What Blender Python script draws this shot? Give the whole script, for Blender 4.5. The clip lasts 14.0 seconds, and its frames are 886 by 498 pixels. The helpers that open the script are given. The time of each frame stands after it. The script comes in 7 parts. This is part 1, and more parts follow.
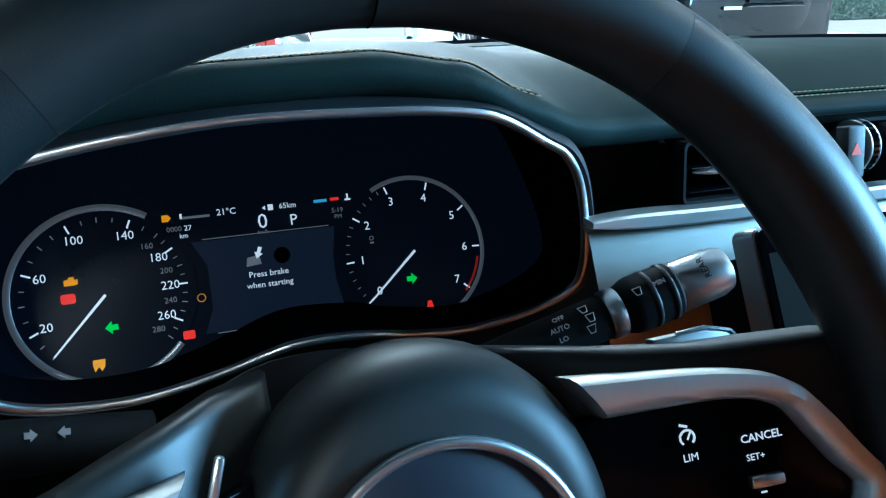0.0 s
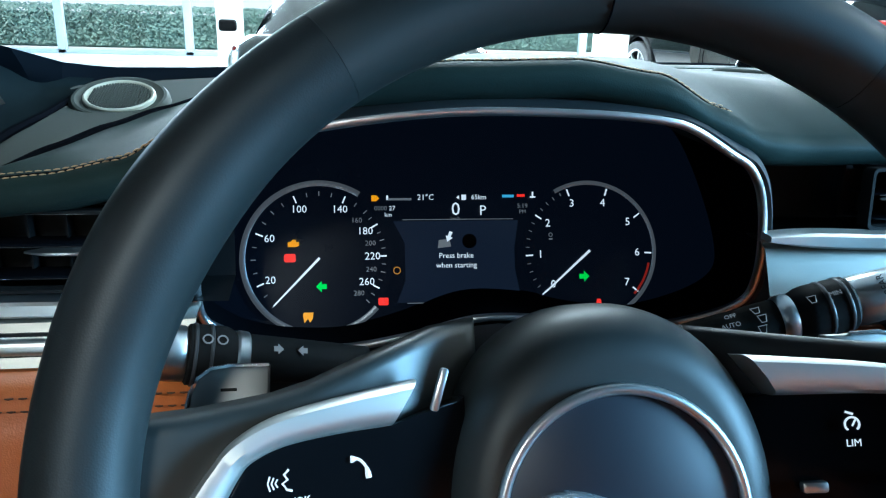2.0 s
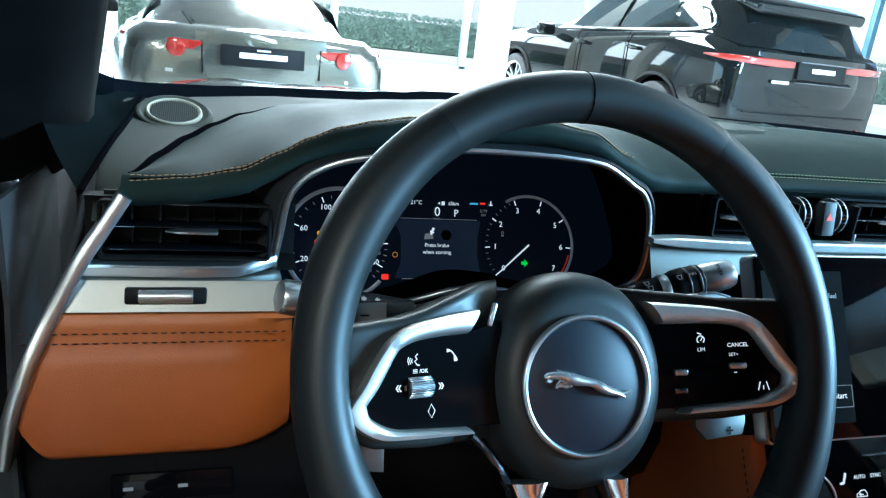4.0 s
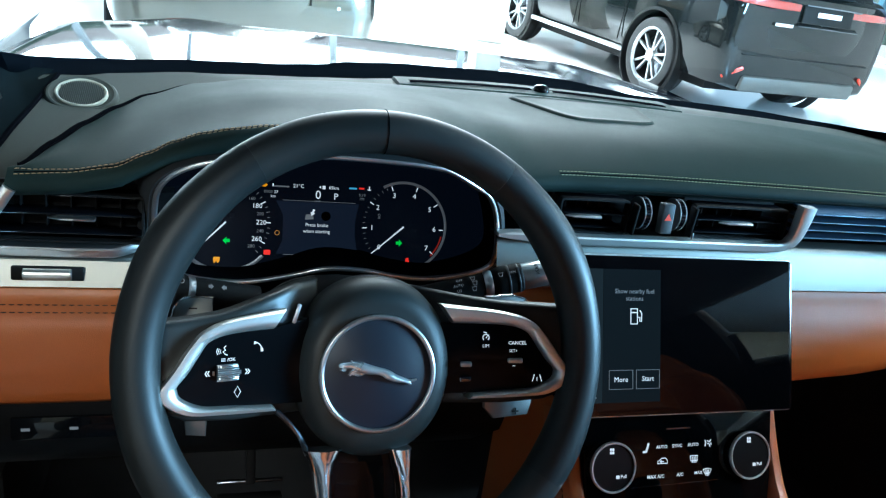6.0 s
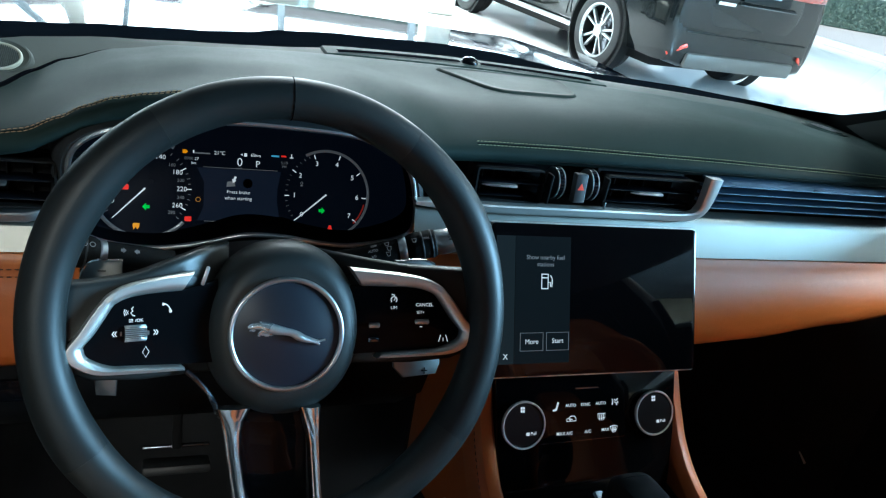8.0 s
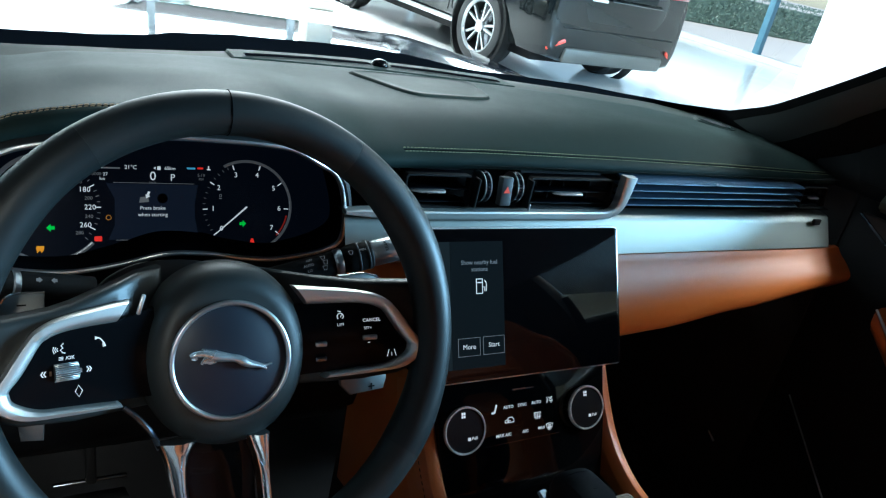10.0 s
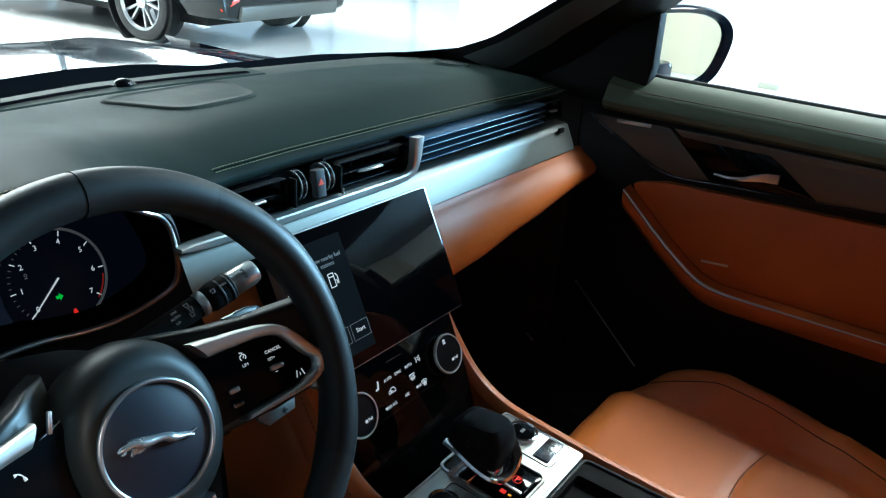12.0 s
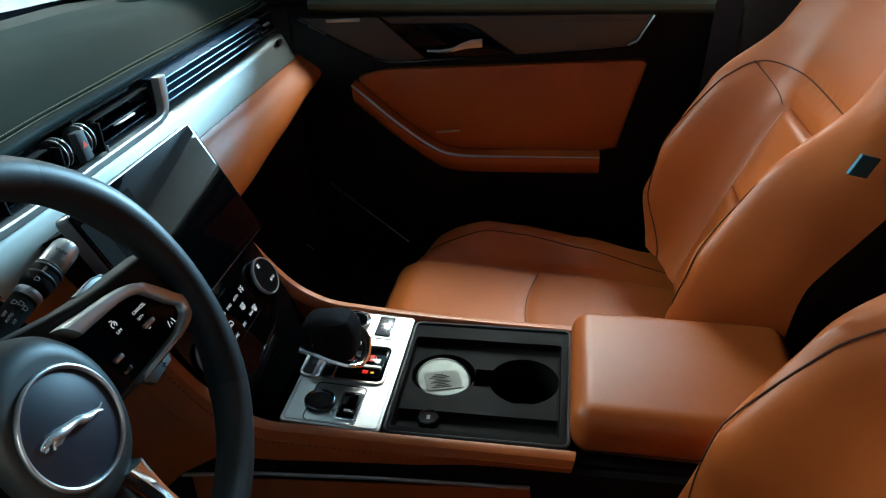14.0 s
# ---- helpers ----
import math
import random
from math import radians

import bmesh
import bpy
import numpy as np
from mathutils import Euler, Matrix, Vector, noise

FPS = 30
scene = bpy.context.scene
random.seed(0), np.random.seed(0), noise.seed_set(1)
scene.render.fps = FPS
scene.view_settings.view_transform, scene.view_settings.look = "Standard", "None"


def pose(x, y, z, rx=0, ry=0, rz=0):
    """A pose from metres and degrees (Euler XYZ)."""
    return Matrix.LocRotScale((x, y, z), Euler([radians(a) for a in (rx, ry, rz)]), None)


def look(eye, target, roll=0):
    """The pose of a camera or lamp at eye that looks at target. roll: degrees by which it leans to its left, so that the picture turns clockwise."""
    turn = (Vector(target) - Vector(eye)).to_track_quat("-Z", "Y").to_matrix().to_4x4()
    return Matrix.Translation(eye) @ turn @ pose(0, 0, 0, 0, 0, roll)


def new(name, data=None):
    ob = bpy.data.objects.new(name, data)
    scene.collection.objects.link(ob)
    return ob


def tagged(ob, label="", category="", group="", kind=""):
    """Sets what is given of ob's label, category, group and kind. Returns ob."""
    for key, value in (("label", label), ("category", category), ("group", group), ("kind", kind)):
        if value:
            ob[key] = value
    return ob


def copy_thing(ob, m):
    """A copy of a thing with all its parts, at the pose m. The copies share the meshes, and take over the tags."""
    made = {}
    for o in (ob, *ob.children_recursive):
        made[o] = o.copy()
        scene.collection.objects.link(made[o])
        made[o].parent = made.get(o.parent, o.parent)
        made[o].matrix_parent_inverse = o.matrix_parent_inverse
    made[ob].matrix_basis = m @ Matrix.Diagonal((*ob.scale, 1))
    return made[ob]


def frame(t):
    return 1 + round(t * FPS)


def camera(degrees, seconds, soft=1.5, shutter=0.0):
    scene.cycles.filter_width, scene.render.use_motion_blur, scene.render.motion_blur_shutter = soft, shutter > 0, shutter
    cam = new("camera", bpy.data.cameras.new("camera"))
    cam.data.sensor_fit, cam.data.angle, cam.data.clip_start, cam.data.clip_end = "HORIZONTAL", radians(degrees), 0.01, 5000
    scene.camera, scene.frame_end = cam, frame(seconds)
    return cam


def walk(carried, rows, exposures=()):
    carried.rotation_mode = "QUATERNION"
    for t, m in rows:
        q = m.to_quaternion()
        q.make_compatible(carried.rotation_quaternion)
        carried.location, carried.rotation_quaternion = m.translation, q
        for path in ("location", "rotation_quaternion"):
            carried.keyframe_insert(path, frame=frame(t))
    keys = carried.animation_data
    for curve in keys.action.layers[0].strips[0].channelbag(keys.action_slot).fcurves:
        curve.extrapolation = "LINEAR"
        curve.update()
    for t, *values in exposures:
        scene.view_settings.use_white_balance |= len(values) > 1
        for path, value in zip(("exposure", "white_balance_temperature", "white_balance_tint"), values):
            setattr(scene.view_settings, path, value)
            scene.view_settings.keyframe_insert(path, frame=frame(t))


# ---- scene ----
cam = camera(61.55, 14.0, soft=1.2)
PATH = [
    (0, (-0.4316, -0.1572, 1.1887), (-0.0997, 0.7240, 0.8523), -0.31),
    (0.5, (-0.4347, -0.1621, 1.1902), (-0.1787, 0.7506, 0.8717), -0.44),
    (1, (-0.4435, -0.1679, 1.1917), (-0.2396, 0.7621, 0.8859), 1.15),
    (1.5, (-0.4628, -0.1698, 1.1869), (-0.2886, 0.7666, 0.8820), 1.88),
    (2, (-0.4648, -0.2007, 1.1847), (-0.3248, 0.7387, 0.8719), 1.83),
    (2.2, (-0.4673, -0.2187, 1.1802), (-0.3325, 0.7211, 0.8663), 1.70),
    (4.3, (-0.6150, -0.4012, 1.2654), (-0.2766, 0.4904, 0.9646), 8.62),
    (4.5, (-0.6128, -0.4156, 1.2878), (-0.2675, 0.4731, 0.9863), 10.28),
    (5, (-0.5749, -0.4491, 1.3289), (-0.2165, 0.4223, 0.9939), 11.86),
    (5.5, (-0.5304, -0.4751, 1.3431), (-0.1901, 0.3947, 0.9860), 11.12),
    (6, (-0.4992, -0.4740, 1.3468), (-0.1945, 0.3910, 0.9482), 9.88),
    (6.5, (-0.4842, -0.4792, 1.3525), (-0.1756, 0.3776, 0.9392), 10.45),
    (7, (-0.4743, -0.4911, 1.3530), (-0.1566, 0.3580, 0.9308), 10.87),
    (7.5, (-0.4715, -0.4994, 1.3547), (-0.1366, 0.3416, 0.9298), 11.28),
    (8, (-0.4712, -0.5070, 1.3554), (-0.1052, 0.3239, 0.9364), 11.86),
    (10.5, (-0.5347, -0.4574, 1.3545), (0.0141, 0.2812, 0.9631), 11.00),
    (11, (-0.5623, -0.4375, 1.3609), (0.0579, 0.2430, 0.9706), 8.16),
    (11.5, (-0.5872, -0.4198, 1.3744), (0.1308, 0.1539, 0.9802), 6.68),
    (12, (-0.6163, -0.4112, 1.3857), (0.1352, 0.1097, 0.9809), 4.47),
    (12.5, (-0.6369, -0.4067, 1.3838), (0.1311, 0.0773, 0.9645), 1.54),
    (13, (-0.6670, -0.3809, 1.3805), (0.1530, -0.0027, 0.9508), 0.63),
    (13.5, (-0.6919, -0.3580, 1.3799), (0.1564, -0.0981, 0.9187), -2.61),
    (14, (-0.7232, -0.3336, 1.3853), (0.1331, -0.1837, 0.8912), -2.11),
]

EXPOSURES = [(0.0, -0.05, 5250, 1), (0.5, 0.05, 5250, 1), (1.5, 0.3, 5450, 2), (2.2, 0.3, 5600, 2), (4.3, 0.20, 5750, 3), (5.5, 0.14, 5750, 3), (8.0, -0.20, 5950, 3), (11.0, -0.28, 6050, 4), (14.0, -0.30, 6500, 4)]
walk(cam, [(t, look(eye, target, roll)) for t, eye, target, roll in PATH], EXPOSURES)

# ---- world and light ----
world = bpy.data.worlds.new("sky")
scene.world = world
world.use_nodes = True
wn = world.node_tree
sky = wn.nodes.new("ShaderNodeTexSky")
sky.sky_type, sky.sun_disc = "NISHITA", False
sky.sun_elevation, sky.sun_rotation = radians(65), radians(-144.6)
wn.nodes["Background"].inputs["Strength"].default_value = 0.30
wn.links.new(sky.outputs["Color"], wn.nodes["Background"].inputs["Color"])


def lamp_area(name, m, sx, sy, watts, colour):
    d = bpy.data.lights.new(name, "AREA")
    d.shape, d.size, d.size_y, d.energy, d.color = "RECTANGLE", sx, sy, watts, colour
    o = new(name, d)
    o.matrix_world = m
    return tagged(o, "soft fill lamp added under the showroom ceiling" if "ceiling" in name else "area lamp for daylight at an opening of the showroom", "light", kind="structure")


sun = new("sun", bpy.data.lights.new("sun", "SUN"))
sun.data.energy, sun.data.angle, sun.data.color = 5.0, radians(0.6), (1.0, 0.95, 0.88)
sun.matrix_world = look((0, 0, 30), (8.1, 11.4, 0))
lamp_area("window_light_front", look((2, 16.7, 2.95), (1, 0, 0.6)), 20, 2.2, 2500, (0.86, 0.97, 1.0))
# side lamp added at an unseen opening in the west wall
lamp_area("fill_light_side", look((-8.7, 10.5, 2.4), (-0.6, 0.2, 1.1)), 4.6, 3.0, 280, (0.60, 0.86, 1.0))
lamp_area("window_light_east", look((7.85, -2.3, 2.7), (0.2, 0.1, 1.0)), 2.4, 2.4, 3000, (0.38, 0.70, 1.0))
# fill lamps added under the unseen ceiling to brighten cabin and floor
lamp_area("ceiling_fill", look((0.8, 4.60, 4.15), (0.8, 4.60, 0.0)), 1.9, 0.9, 270, (0.92, 0.98, 1.0))
lamp_area("ceiling_fill", look((3.0, -1.7, 4.15), (3.0, -1.7, 0.0)), 1.3, 1.3, 600, (0.80, 0.93, 1.0))
lamp_area("ceiling_fill", look((4.8, 0.4, 4.15), (4.8, 0.4, 0.0)), 1.3, 1.3, 380, (1.0, 0.97, 0.88))
lamp_area("ceiling_fill", look((-2.2, -4.5, 4.15), (-2.2, -4.5, 0.0)), 1.2, 1.2, 230, (1.0, 0.96, 0.86))
lamp_area("ceiling_fill", look((3.0, 9.6, 4.15), (3.0, 9.6, 0.0)), 6.0, 1.6, 2600, (0.93, 0.98, 1.0))


# ---- materials ----
def mat(name, colour, rough=0.5, metal=0.0, grain=0.0, grain_scale=400.0, bump=0.0, bump_scale=600.0, emit=None,
        power=0.0, coat=0.0, stain=0.12, stain_scale=9.0, spec=0.5, stretch=(1, 1, 1), voronoi=False, sheen=0.0, rvar=0.12):
    m = bpy.data.materials.new(name)
    m.use_nodes = True
    nt = m.node_tree
    b = nt.nodes["Principled BSDF"]
    b.inputs["Roughness"].default_value, b.inputs["Metallic"].default_value = rough, metal
    b.inputs["Specular IOR Level"].default_value = spec
    b.inputs["Coat Weight"].default_value, b.inputs["Coat Roughness"].default_value = coat, 0.04
    b.inputs["Sheen Weight"].default_value = sheen
    b.inputs["Base Color"].default_value = (*colour, 1)
    if emit:
        b.inputs["Emission Color"].default_value, b.inputs["Emission Strength"].default_value = (*emit, 1), power
    if stain or grain:
        tc = nt.nodes.new("ShaderNodeTexCoord")
        mp = nt.nodes.new("ShaderNodeMapping")
        mp.inputs["Scale"].default_value = stretch
        nt.links.new(tc.outputs["Object"], mp.inputs["Vector"])
        big = nt.nodes.new("ShaderNodeTexNoise")
        big.inputs["Scale"].default_value, big.inputs["Detail"].default_value = stain_scale, 5
        nt.links.new(mp.outputs["Vector"], big.inputs["Vector"])
        fine = nt.nodes.new("ShaderNodeTexNoise")
        fine.inputs["Scale"].default_value, fine.inputs["Detail"].default_value = grain_scale, 3
        nt.links.new(mp.outputs["Vector"], fine.inputs["Vector"])
        add = nt.nodes.new("ShaderNodeMath")
        add.operation = "MULTIPLY_ADD"
        nt.links.new(fine.outputs["Fac"], add.inputs[0])
        add.inputs[1].default_value = grain
        nt.links.new(big.outputs["Fac"], add.inputs[2])
        ramp = nt.nodes.new("ShaderNodeMapRange")
        ramp.inputs["From Min"].default_value, ramp.inputs["From Max"].default_value = 0.25 + grain * 0.25, 0.75 + grain * 0.75
        ramp.inputs["To Min"].default_value, ramp.inputs["To Max"].default_value = 1 - stain, 1 + stain
        nt.links.new(add.outputs[0], ramp.inputs["Value"])
        mul = nt.nodes.new("ShaderNodeVectorMath")
        mul.operation = "SCALE"
        mul.inputs[0].default_value = colour
        nt.links.new(ramp.outputs["Result"], mul.inputs["Scale"])
        nt.links.new(mul.outputs["Vector"], b.inputs["Base Color"])
        rr = nt.nodes.new("ShaderNodeMapRange")
        rr.inputs["From Min"].default_value, rr.inputs["From Max"].default_value = 0.3, 0.7
        rr.inputs["To Min"].default_value, rr.inputs["To Max"].default_value = rough * (1 - rvar), min(1, rough * (1 + rvar))
        nt.links.new(big.outputs["Fac"], rr.inputs["Value"])
        nt.links.new(rr.outputs["Result"], b.inputs["Roughness"])
        if bump:
            tex = nt.nodes.new("ShaderNodeTexVoronoi" if voronoi else "ShaderNodeTexNoise")
            tex.inputs["Scale"].default_value = bump_scale
            nt.links.new(mp.outputs["Vector"], tex.inputs["Vector"])
            bp = nt.nodes.new("ShaderNodeBump")
            bp.inputs["Strength"].default_value, bp.inputs["Distance"].default_value = bump, 0.0003
            nt.links.new(tex.outputs["Distance" if voronoi else "Fac"], bp.inputs["Height"])
            nt.links.new(bp.outputs["Normal"], b.inputs["Normal"])
    return m


def glass_mat(name, tint, gloss=1.0):
    m = bpy.data.materials.new(name)
    m.use_nodes = True
    nt = m.node_tree
    nt.nodes.remove(nt.nodes["Principled BSDF"])
    tr, gl, mx, fr = (nt.nodes.new(k) for k in ("ShaderNodeBsdfTransparent", "ShaderNodeBsdfGlossy", "ShaderNodeMixShader", "ShaderNodeLayerWeight"))
    pw, ad = nt.nodes.new("ShaderNodeMath"), nt.nodes.new("ShaderNodeMath")
    pw.operation, ad.operation = "POWER", "MULTIPLY_ADD"
    pw.inputs[1].default_value, ad.inputs[1].default_value, ad.inputs[2].default_value = 5.0, 0.90, 0.045
    tr.inputs["Color"].default_value = (*tint, 1)
    gl.inputs["Roughness"].default_value = 0.01
    gl.inputs["Color"].default_value = (gloss, gloss, gloss, 1)
    fr.inputs["Blend"].default_value = 0.5
    nt.links.new(fr.outputs["Facing"], pw.inputs[0])
    nt.links.new(pw.outputs[0], ad.inputs[0])
    nt.links.new(ad.outputs[0], mx.inputs[0])
    nt.links.new(tr.outputs[0], mx.inputs[1])
    nt.links.new(gl.outputs[0], mx.inputs[2])
    nt.links.new(mx.outputs[0], nt.nodes["Material Output"].inputs["Surface"])
    return m


LEATHER_DARK = mat("ebony_leather", (0.0165, 0.0278, 0.0255), 0.56, spec=0.03, grain=0.25, grain_scale=700, bump=0.30, bump_scale=1100, voronoi=True, stain=0.14, stain_scale=7)
LEATHER_WHEEL = mat("wheel_leather", (0.0125, 0.0150, 0.0145), 0.48, spec=0.46, grain=0.2, bump=0.06, bump_scale=2200, voronoi=True, stain=0.12)
LEATHER_PERF = mat("perforated_leather", (0.0125, 0.0152, 0.0155), 0.46, spec=0.32, grain=0.2, bump=0.10, bump_scale=1500, voronoi=True, stain=0.12)
LEATHER_TAN = mat("tan_leather", (0.43, 0.106, 0.020), 0.41, spec=0.5, grain=0.3, grain_scale=500, bump=0.28, bump_scale=1000, voronoi=True, stain=0.13, stain_scale=8)
PLASTIC_GREY = mat("grey_plastic", (0.044, 0.049, 0.044), 0.6, spec=0.05, grain=0.4, bump=0.25, bump_scale=1500, stain=0.1)
PLASTIC_DARK = mat("dark_plastic", (0.022, 0.024, 0.026), 0.5, grain=0.4, bump=0.25, bump_scale=1500, stain=0.15)
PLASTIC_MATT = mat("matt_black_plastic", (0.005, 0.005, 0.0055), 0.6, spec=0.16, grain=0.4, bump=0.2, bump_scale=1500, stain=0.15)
CARPET = mat("black_carpet", (0.005, 0.005, 0.006), 0.95, grain=0.8, bump=0.8, bump_scale=900, stain=0.3)
PIANO = mat("piano_black", (0.003, 0.0034, 0.0042), 0.05, stain=0.1, spec=0.15)
SWITCH_GLOSS = mat("gloss_black_switch_plastic", (0.003, 0.0034, 0.0042), 0.10, stain=0.1, spec=0.07)
CLIMATE_GLOSS = mat("gloss_black_panel", (0.002, 0.0022, 0.0026), 0.05, stain=0.05, spec=0.20)
KNOB_RING = mat("bright_knob_ring", (0.86, 0.87, 0.86), 0.38, metal=0.75, stain=0.05)
KNOB_FACE = mat("satin_black_knob", (0.006, 0.0064, 0.0074), 0.35, stain=0.1, spec=0.2)
SCREEN = mat("screen_glass", (0.002, 0.002, 0.0025), 0.03, stain=0.05, spec=0.30)
TRAY = mat("dull_black_tray", (0.004, 0.004, 0.004), 0.75, spec=0.15, stain=0.2, bump=0.2, bump_scale=1200)
TIN = mat("dull_tin", (0.22, 0.23, 0.205), 0.42, metal=0.8, stain=0.2, stain_scale=60)
CLUSTER = mat("cluster_glass", (0.002, 0.003, 0.006), 0.25, stain=0.05, spec=0.2, emit=(0.1, 0.2, 0.45), power=0.009)
ALU = mat("brushed_aluminium", (0.30, 0.295, 0.268), 0.44, metal=1.0, grain=0.9, grain_scale=60, stain=0.06, stretch=(6, 120, 120), bump=0.006, bump_scale=40)
ALU_PLATE = mat("satin_aluminium", (0.62, 0.64, 0.61), 0.36, metal=1.0, grain=0.6, grain_scale=300, stain=0.05)
CHROME = mat("chrome", (0.88, 0.89, 0.90), 0.18, metal=1.0, stain=0.05)
BEZEL = mat("bead_blasted_aluminium", (0.72, 0.72, 0.69), 0.42, metal=0.95, stain=0.06)
FIGURE = mat("polished_emblem_metal", (0.80, 0.80, 0.79), 0.30, metal=0.85, stain=0.06)
CHROME_SMOKE = mat("smoked_chrome", (0.80, 0.81, 0.82), 0.32, metal=1.0, stain=0.05)
SATIN = mat("satin_chrome", (0.62, 0.63, 0.63), 0.32, metal=1.0, stain=0.06)
DARK_CHROME = mat("dark_chrome", (0.16, 0.17, 0.19), 0.25, metal=1.0, stain=0.08)
# blue in the base colour stands in for window reflection on dark fins
FIN = mat("sky_tinted_fin", (0.12, 0.21, 0.33), 0.30, metal=0.8, stain=0.1)
PAINT_NAVY = mat("emblem_disc", (0.008, 0.012, 0.022), 0.45, stain=0.12)
THREAD = mat("tan_thread", (0.46, 0.29, 0.15), 0.8, stain=0.1)
THREAD_PALE = mat("pale_thread", (0.40, 0.40, 0.22), 0.8, stain=0.1)
THREAD_DARK = mat("dark_thread", (0.05, 0.018, 0.008), 0.8, stain=0.1)
PADDLE = mat("dull_paddle_metal", (0.22, 0.225, 0.22), 0.45, metal=1.0, stain=0.08)
RUBBER = mat("rubber", (0.014, 0.014, 0.015), 0.7, stain=0.2)
LETTER_WHITE = mat("white_plate_lettering", (0.75, 0.76, 0.78), 0.5, stain=0.03)
PAPER = mat("paper_label", (0.30, 0.30, 0.26), 0.7, stain=0.15, stain_scale=60)
MIRROR = mat("mirror_glass", (0.86, 0.86, 0.84), 0.01, metal=1.0, stain=0.0)
DOOR_GREY = mat("grey_door_trim", (0.075, 0.075, 0.070), 0.42, grain=0.5, stain=0.1, metal=0.25)
LIT_WHITE = mat("lit_white", (0.3, 0.3, 0.3), 0.5, stain=0, emit=(0.86, 0.93, 1.0), power=0.66)
LIT_DIM = mat("lit_grey", (0.1, 0.1, 0.1), 0.5, stain=0, emit=(0.55, 0.6, 0.66), power=0.16)
LIT_RED = mat("lit_red", (0.2, 0, 0), 0.5, stain=0, emit=(1.0, 0.03, 0.02), power=0.7)
DIM_RED = mat("dim_red", (0.12, 0.01, 0.008), 0.5, stain=0, emit=(1.0, 0.05, 0.03), power=0.16)
LIT_ORANGE = mat("lit_orange", (0.2, 0.1, 0), 0.5, stain=0, emit=(1.0, 0.36, 0.0), power=0.65)
LIT_GREEN = mat("lit_green", (0, 0.2, 0), 0.5, stain=0, emit=(0.0, 0.85, 0.08), power=0.55)
LIT_BLUE = mat("lit_blue", (0, 0.1, 0.2), 0.5, stain=0, emit=(0.1, 0.5, 0.8), power=0.6)
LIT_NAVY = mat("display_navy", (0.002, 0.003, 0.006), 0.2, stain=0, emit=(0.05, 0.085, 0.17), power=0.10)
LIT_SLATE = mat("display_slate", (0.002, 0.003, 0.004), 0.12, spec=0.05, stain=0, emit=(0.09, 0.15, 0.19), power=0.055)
LIT_SLATE2 = mat("display_slate_light", (0.002, 0.003, 0.004), 0.12, spec=0.05, stain=0, emit=(0.12, 0.20, 0.25), power=0.09)
ORANGE_PLASTIC = mat("hazard_red", (0.5, 0.06, 0.03), 0.4, stain=0.05, emit=(0.9, 0.06, 0.04), power=0.35)
PAINT_DARK = mat("dark_car_paint", (0.005, 0.009, 0.018), 0.05, spec=0.16, stain=0.05)
PAINT_SUV = mat("graphite_car_paint", (0.004, 0.005, 0.0055), 0.04, stain=0.05, spec=0.32)
PAINT_SILVER = mat("silver_car_paint", (0.15, 0.148, 0.128), 0.24, coat=1.0, stain=0.04, metal=0.85)
CAR_GLASS = mat("dark_car_glass", (0.012, 0.018, 0.022), 0.03, stain=0.03)
TAIL_RED = mat("tail_lamp_red", (0.26, 0.013, 0.009), 0.12, coat=1.0, stain=0.1)
TYRE = mat("tyre_rubber", (0.015, 0.015, 0.016), 0.7, stain=0.15)
RIM_METAL = mat("alloy_wheel", (0.42, 0.43, 0.44), 0.30, metal=0.9, stain=0.05)
FLOOR_WHITE = mat("polished_white_tile", (0.80, 0.80, 0.78), 0.12, stain=0.03, stain_scale=1.2)
WALL_WHITE = mat("white_wall_paint", (0.80, 0.80, 0.79), 0.6, stain=0.03, stain_scale=2)
CEIL_DARK = mat("ceiling_paint", (0.11, 0.115, 0.12), 0.7, stain=0.04, stain_scale=2)
COLUMN_PAINT = mat("column_paint", (0.62, 0.60, 0.54), 0.5, stain=0.05, stain_scale=3)
FRAME_PAINT = mat("blue_grey_frame", (0.40, 0.46, 0.50), 0.4, stain=0.05)
PAVING = mat("pale_paving", (0.50, 0.49, 0.46), 0.8, stain=0.12, stain_scale=2, grain=0.5, grain_scale=30)
LEAF = mat("hedge_leaf", (0.12, 0.19, 0.15), 0.5, stain=0.4, stain_scale=5)
HEADLINER = mat("headliner_cloth", (0.018, 0.018, 0.019), 0.9, stain=0.08)
BRICK_WALL = mat("pale_render", (0.55, 0.53, 0.50), 0.8, stain=0.1)
GRIP = mat("soft_black_grip", (0.006, 0.006, 0.007), 0.75, spec=0.25, stain=0.15, bump=0.2, bump_scale=900)
RING_GREY = mat("pale_grey_plastic", (0.30, 0.30, 0.24), 0.5, stain=0.08)
GREY_WALL = mat("grey_wall_paint", (0.13, 0.135, 0.14), 0.6, stain=0.05, stain_scale=2)
CHARCOAL = mat("charcoal_wall_paint", (0.035, 0.036, 0.04), 0.7, stain=0.08, stain_scale=2)
# dash leather made paler and greener to carry window light on the sill
SILL = mat("window_lit_leather", (0.070, 0.084, 0.055), 0.55, spec=0.35, grain=0.25, grain_scale=700, bump=0.3, bump_scale=1100, voronoi=True, stain=0.14, stain_scale=7)
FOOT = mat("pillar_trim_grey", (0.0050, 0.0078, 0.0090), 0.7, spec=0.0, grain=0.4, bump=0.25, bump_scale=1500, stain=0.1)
BEIGE = mat("beige_wall_paint", (0.46, 0.38, 0.27), 0.7, stain=0.05, stain_scale=2)
PILLAR_TRIM = mat("lit_pillar_plastic", (0.060, 0.066, 0.062), 0.6, spec=0.25, grain=0.4, bump=0.25, bump_scale=1500, stain=0.1)
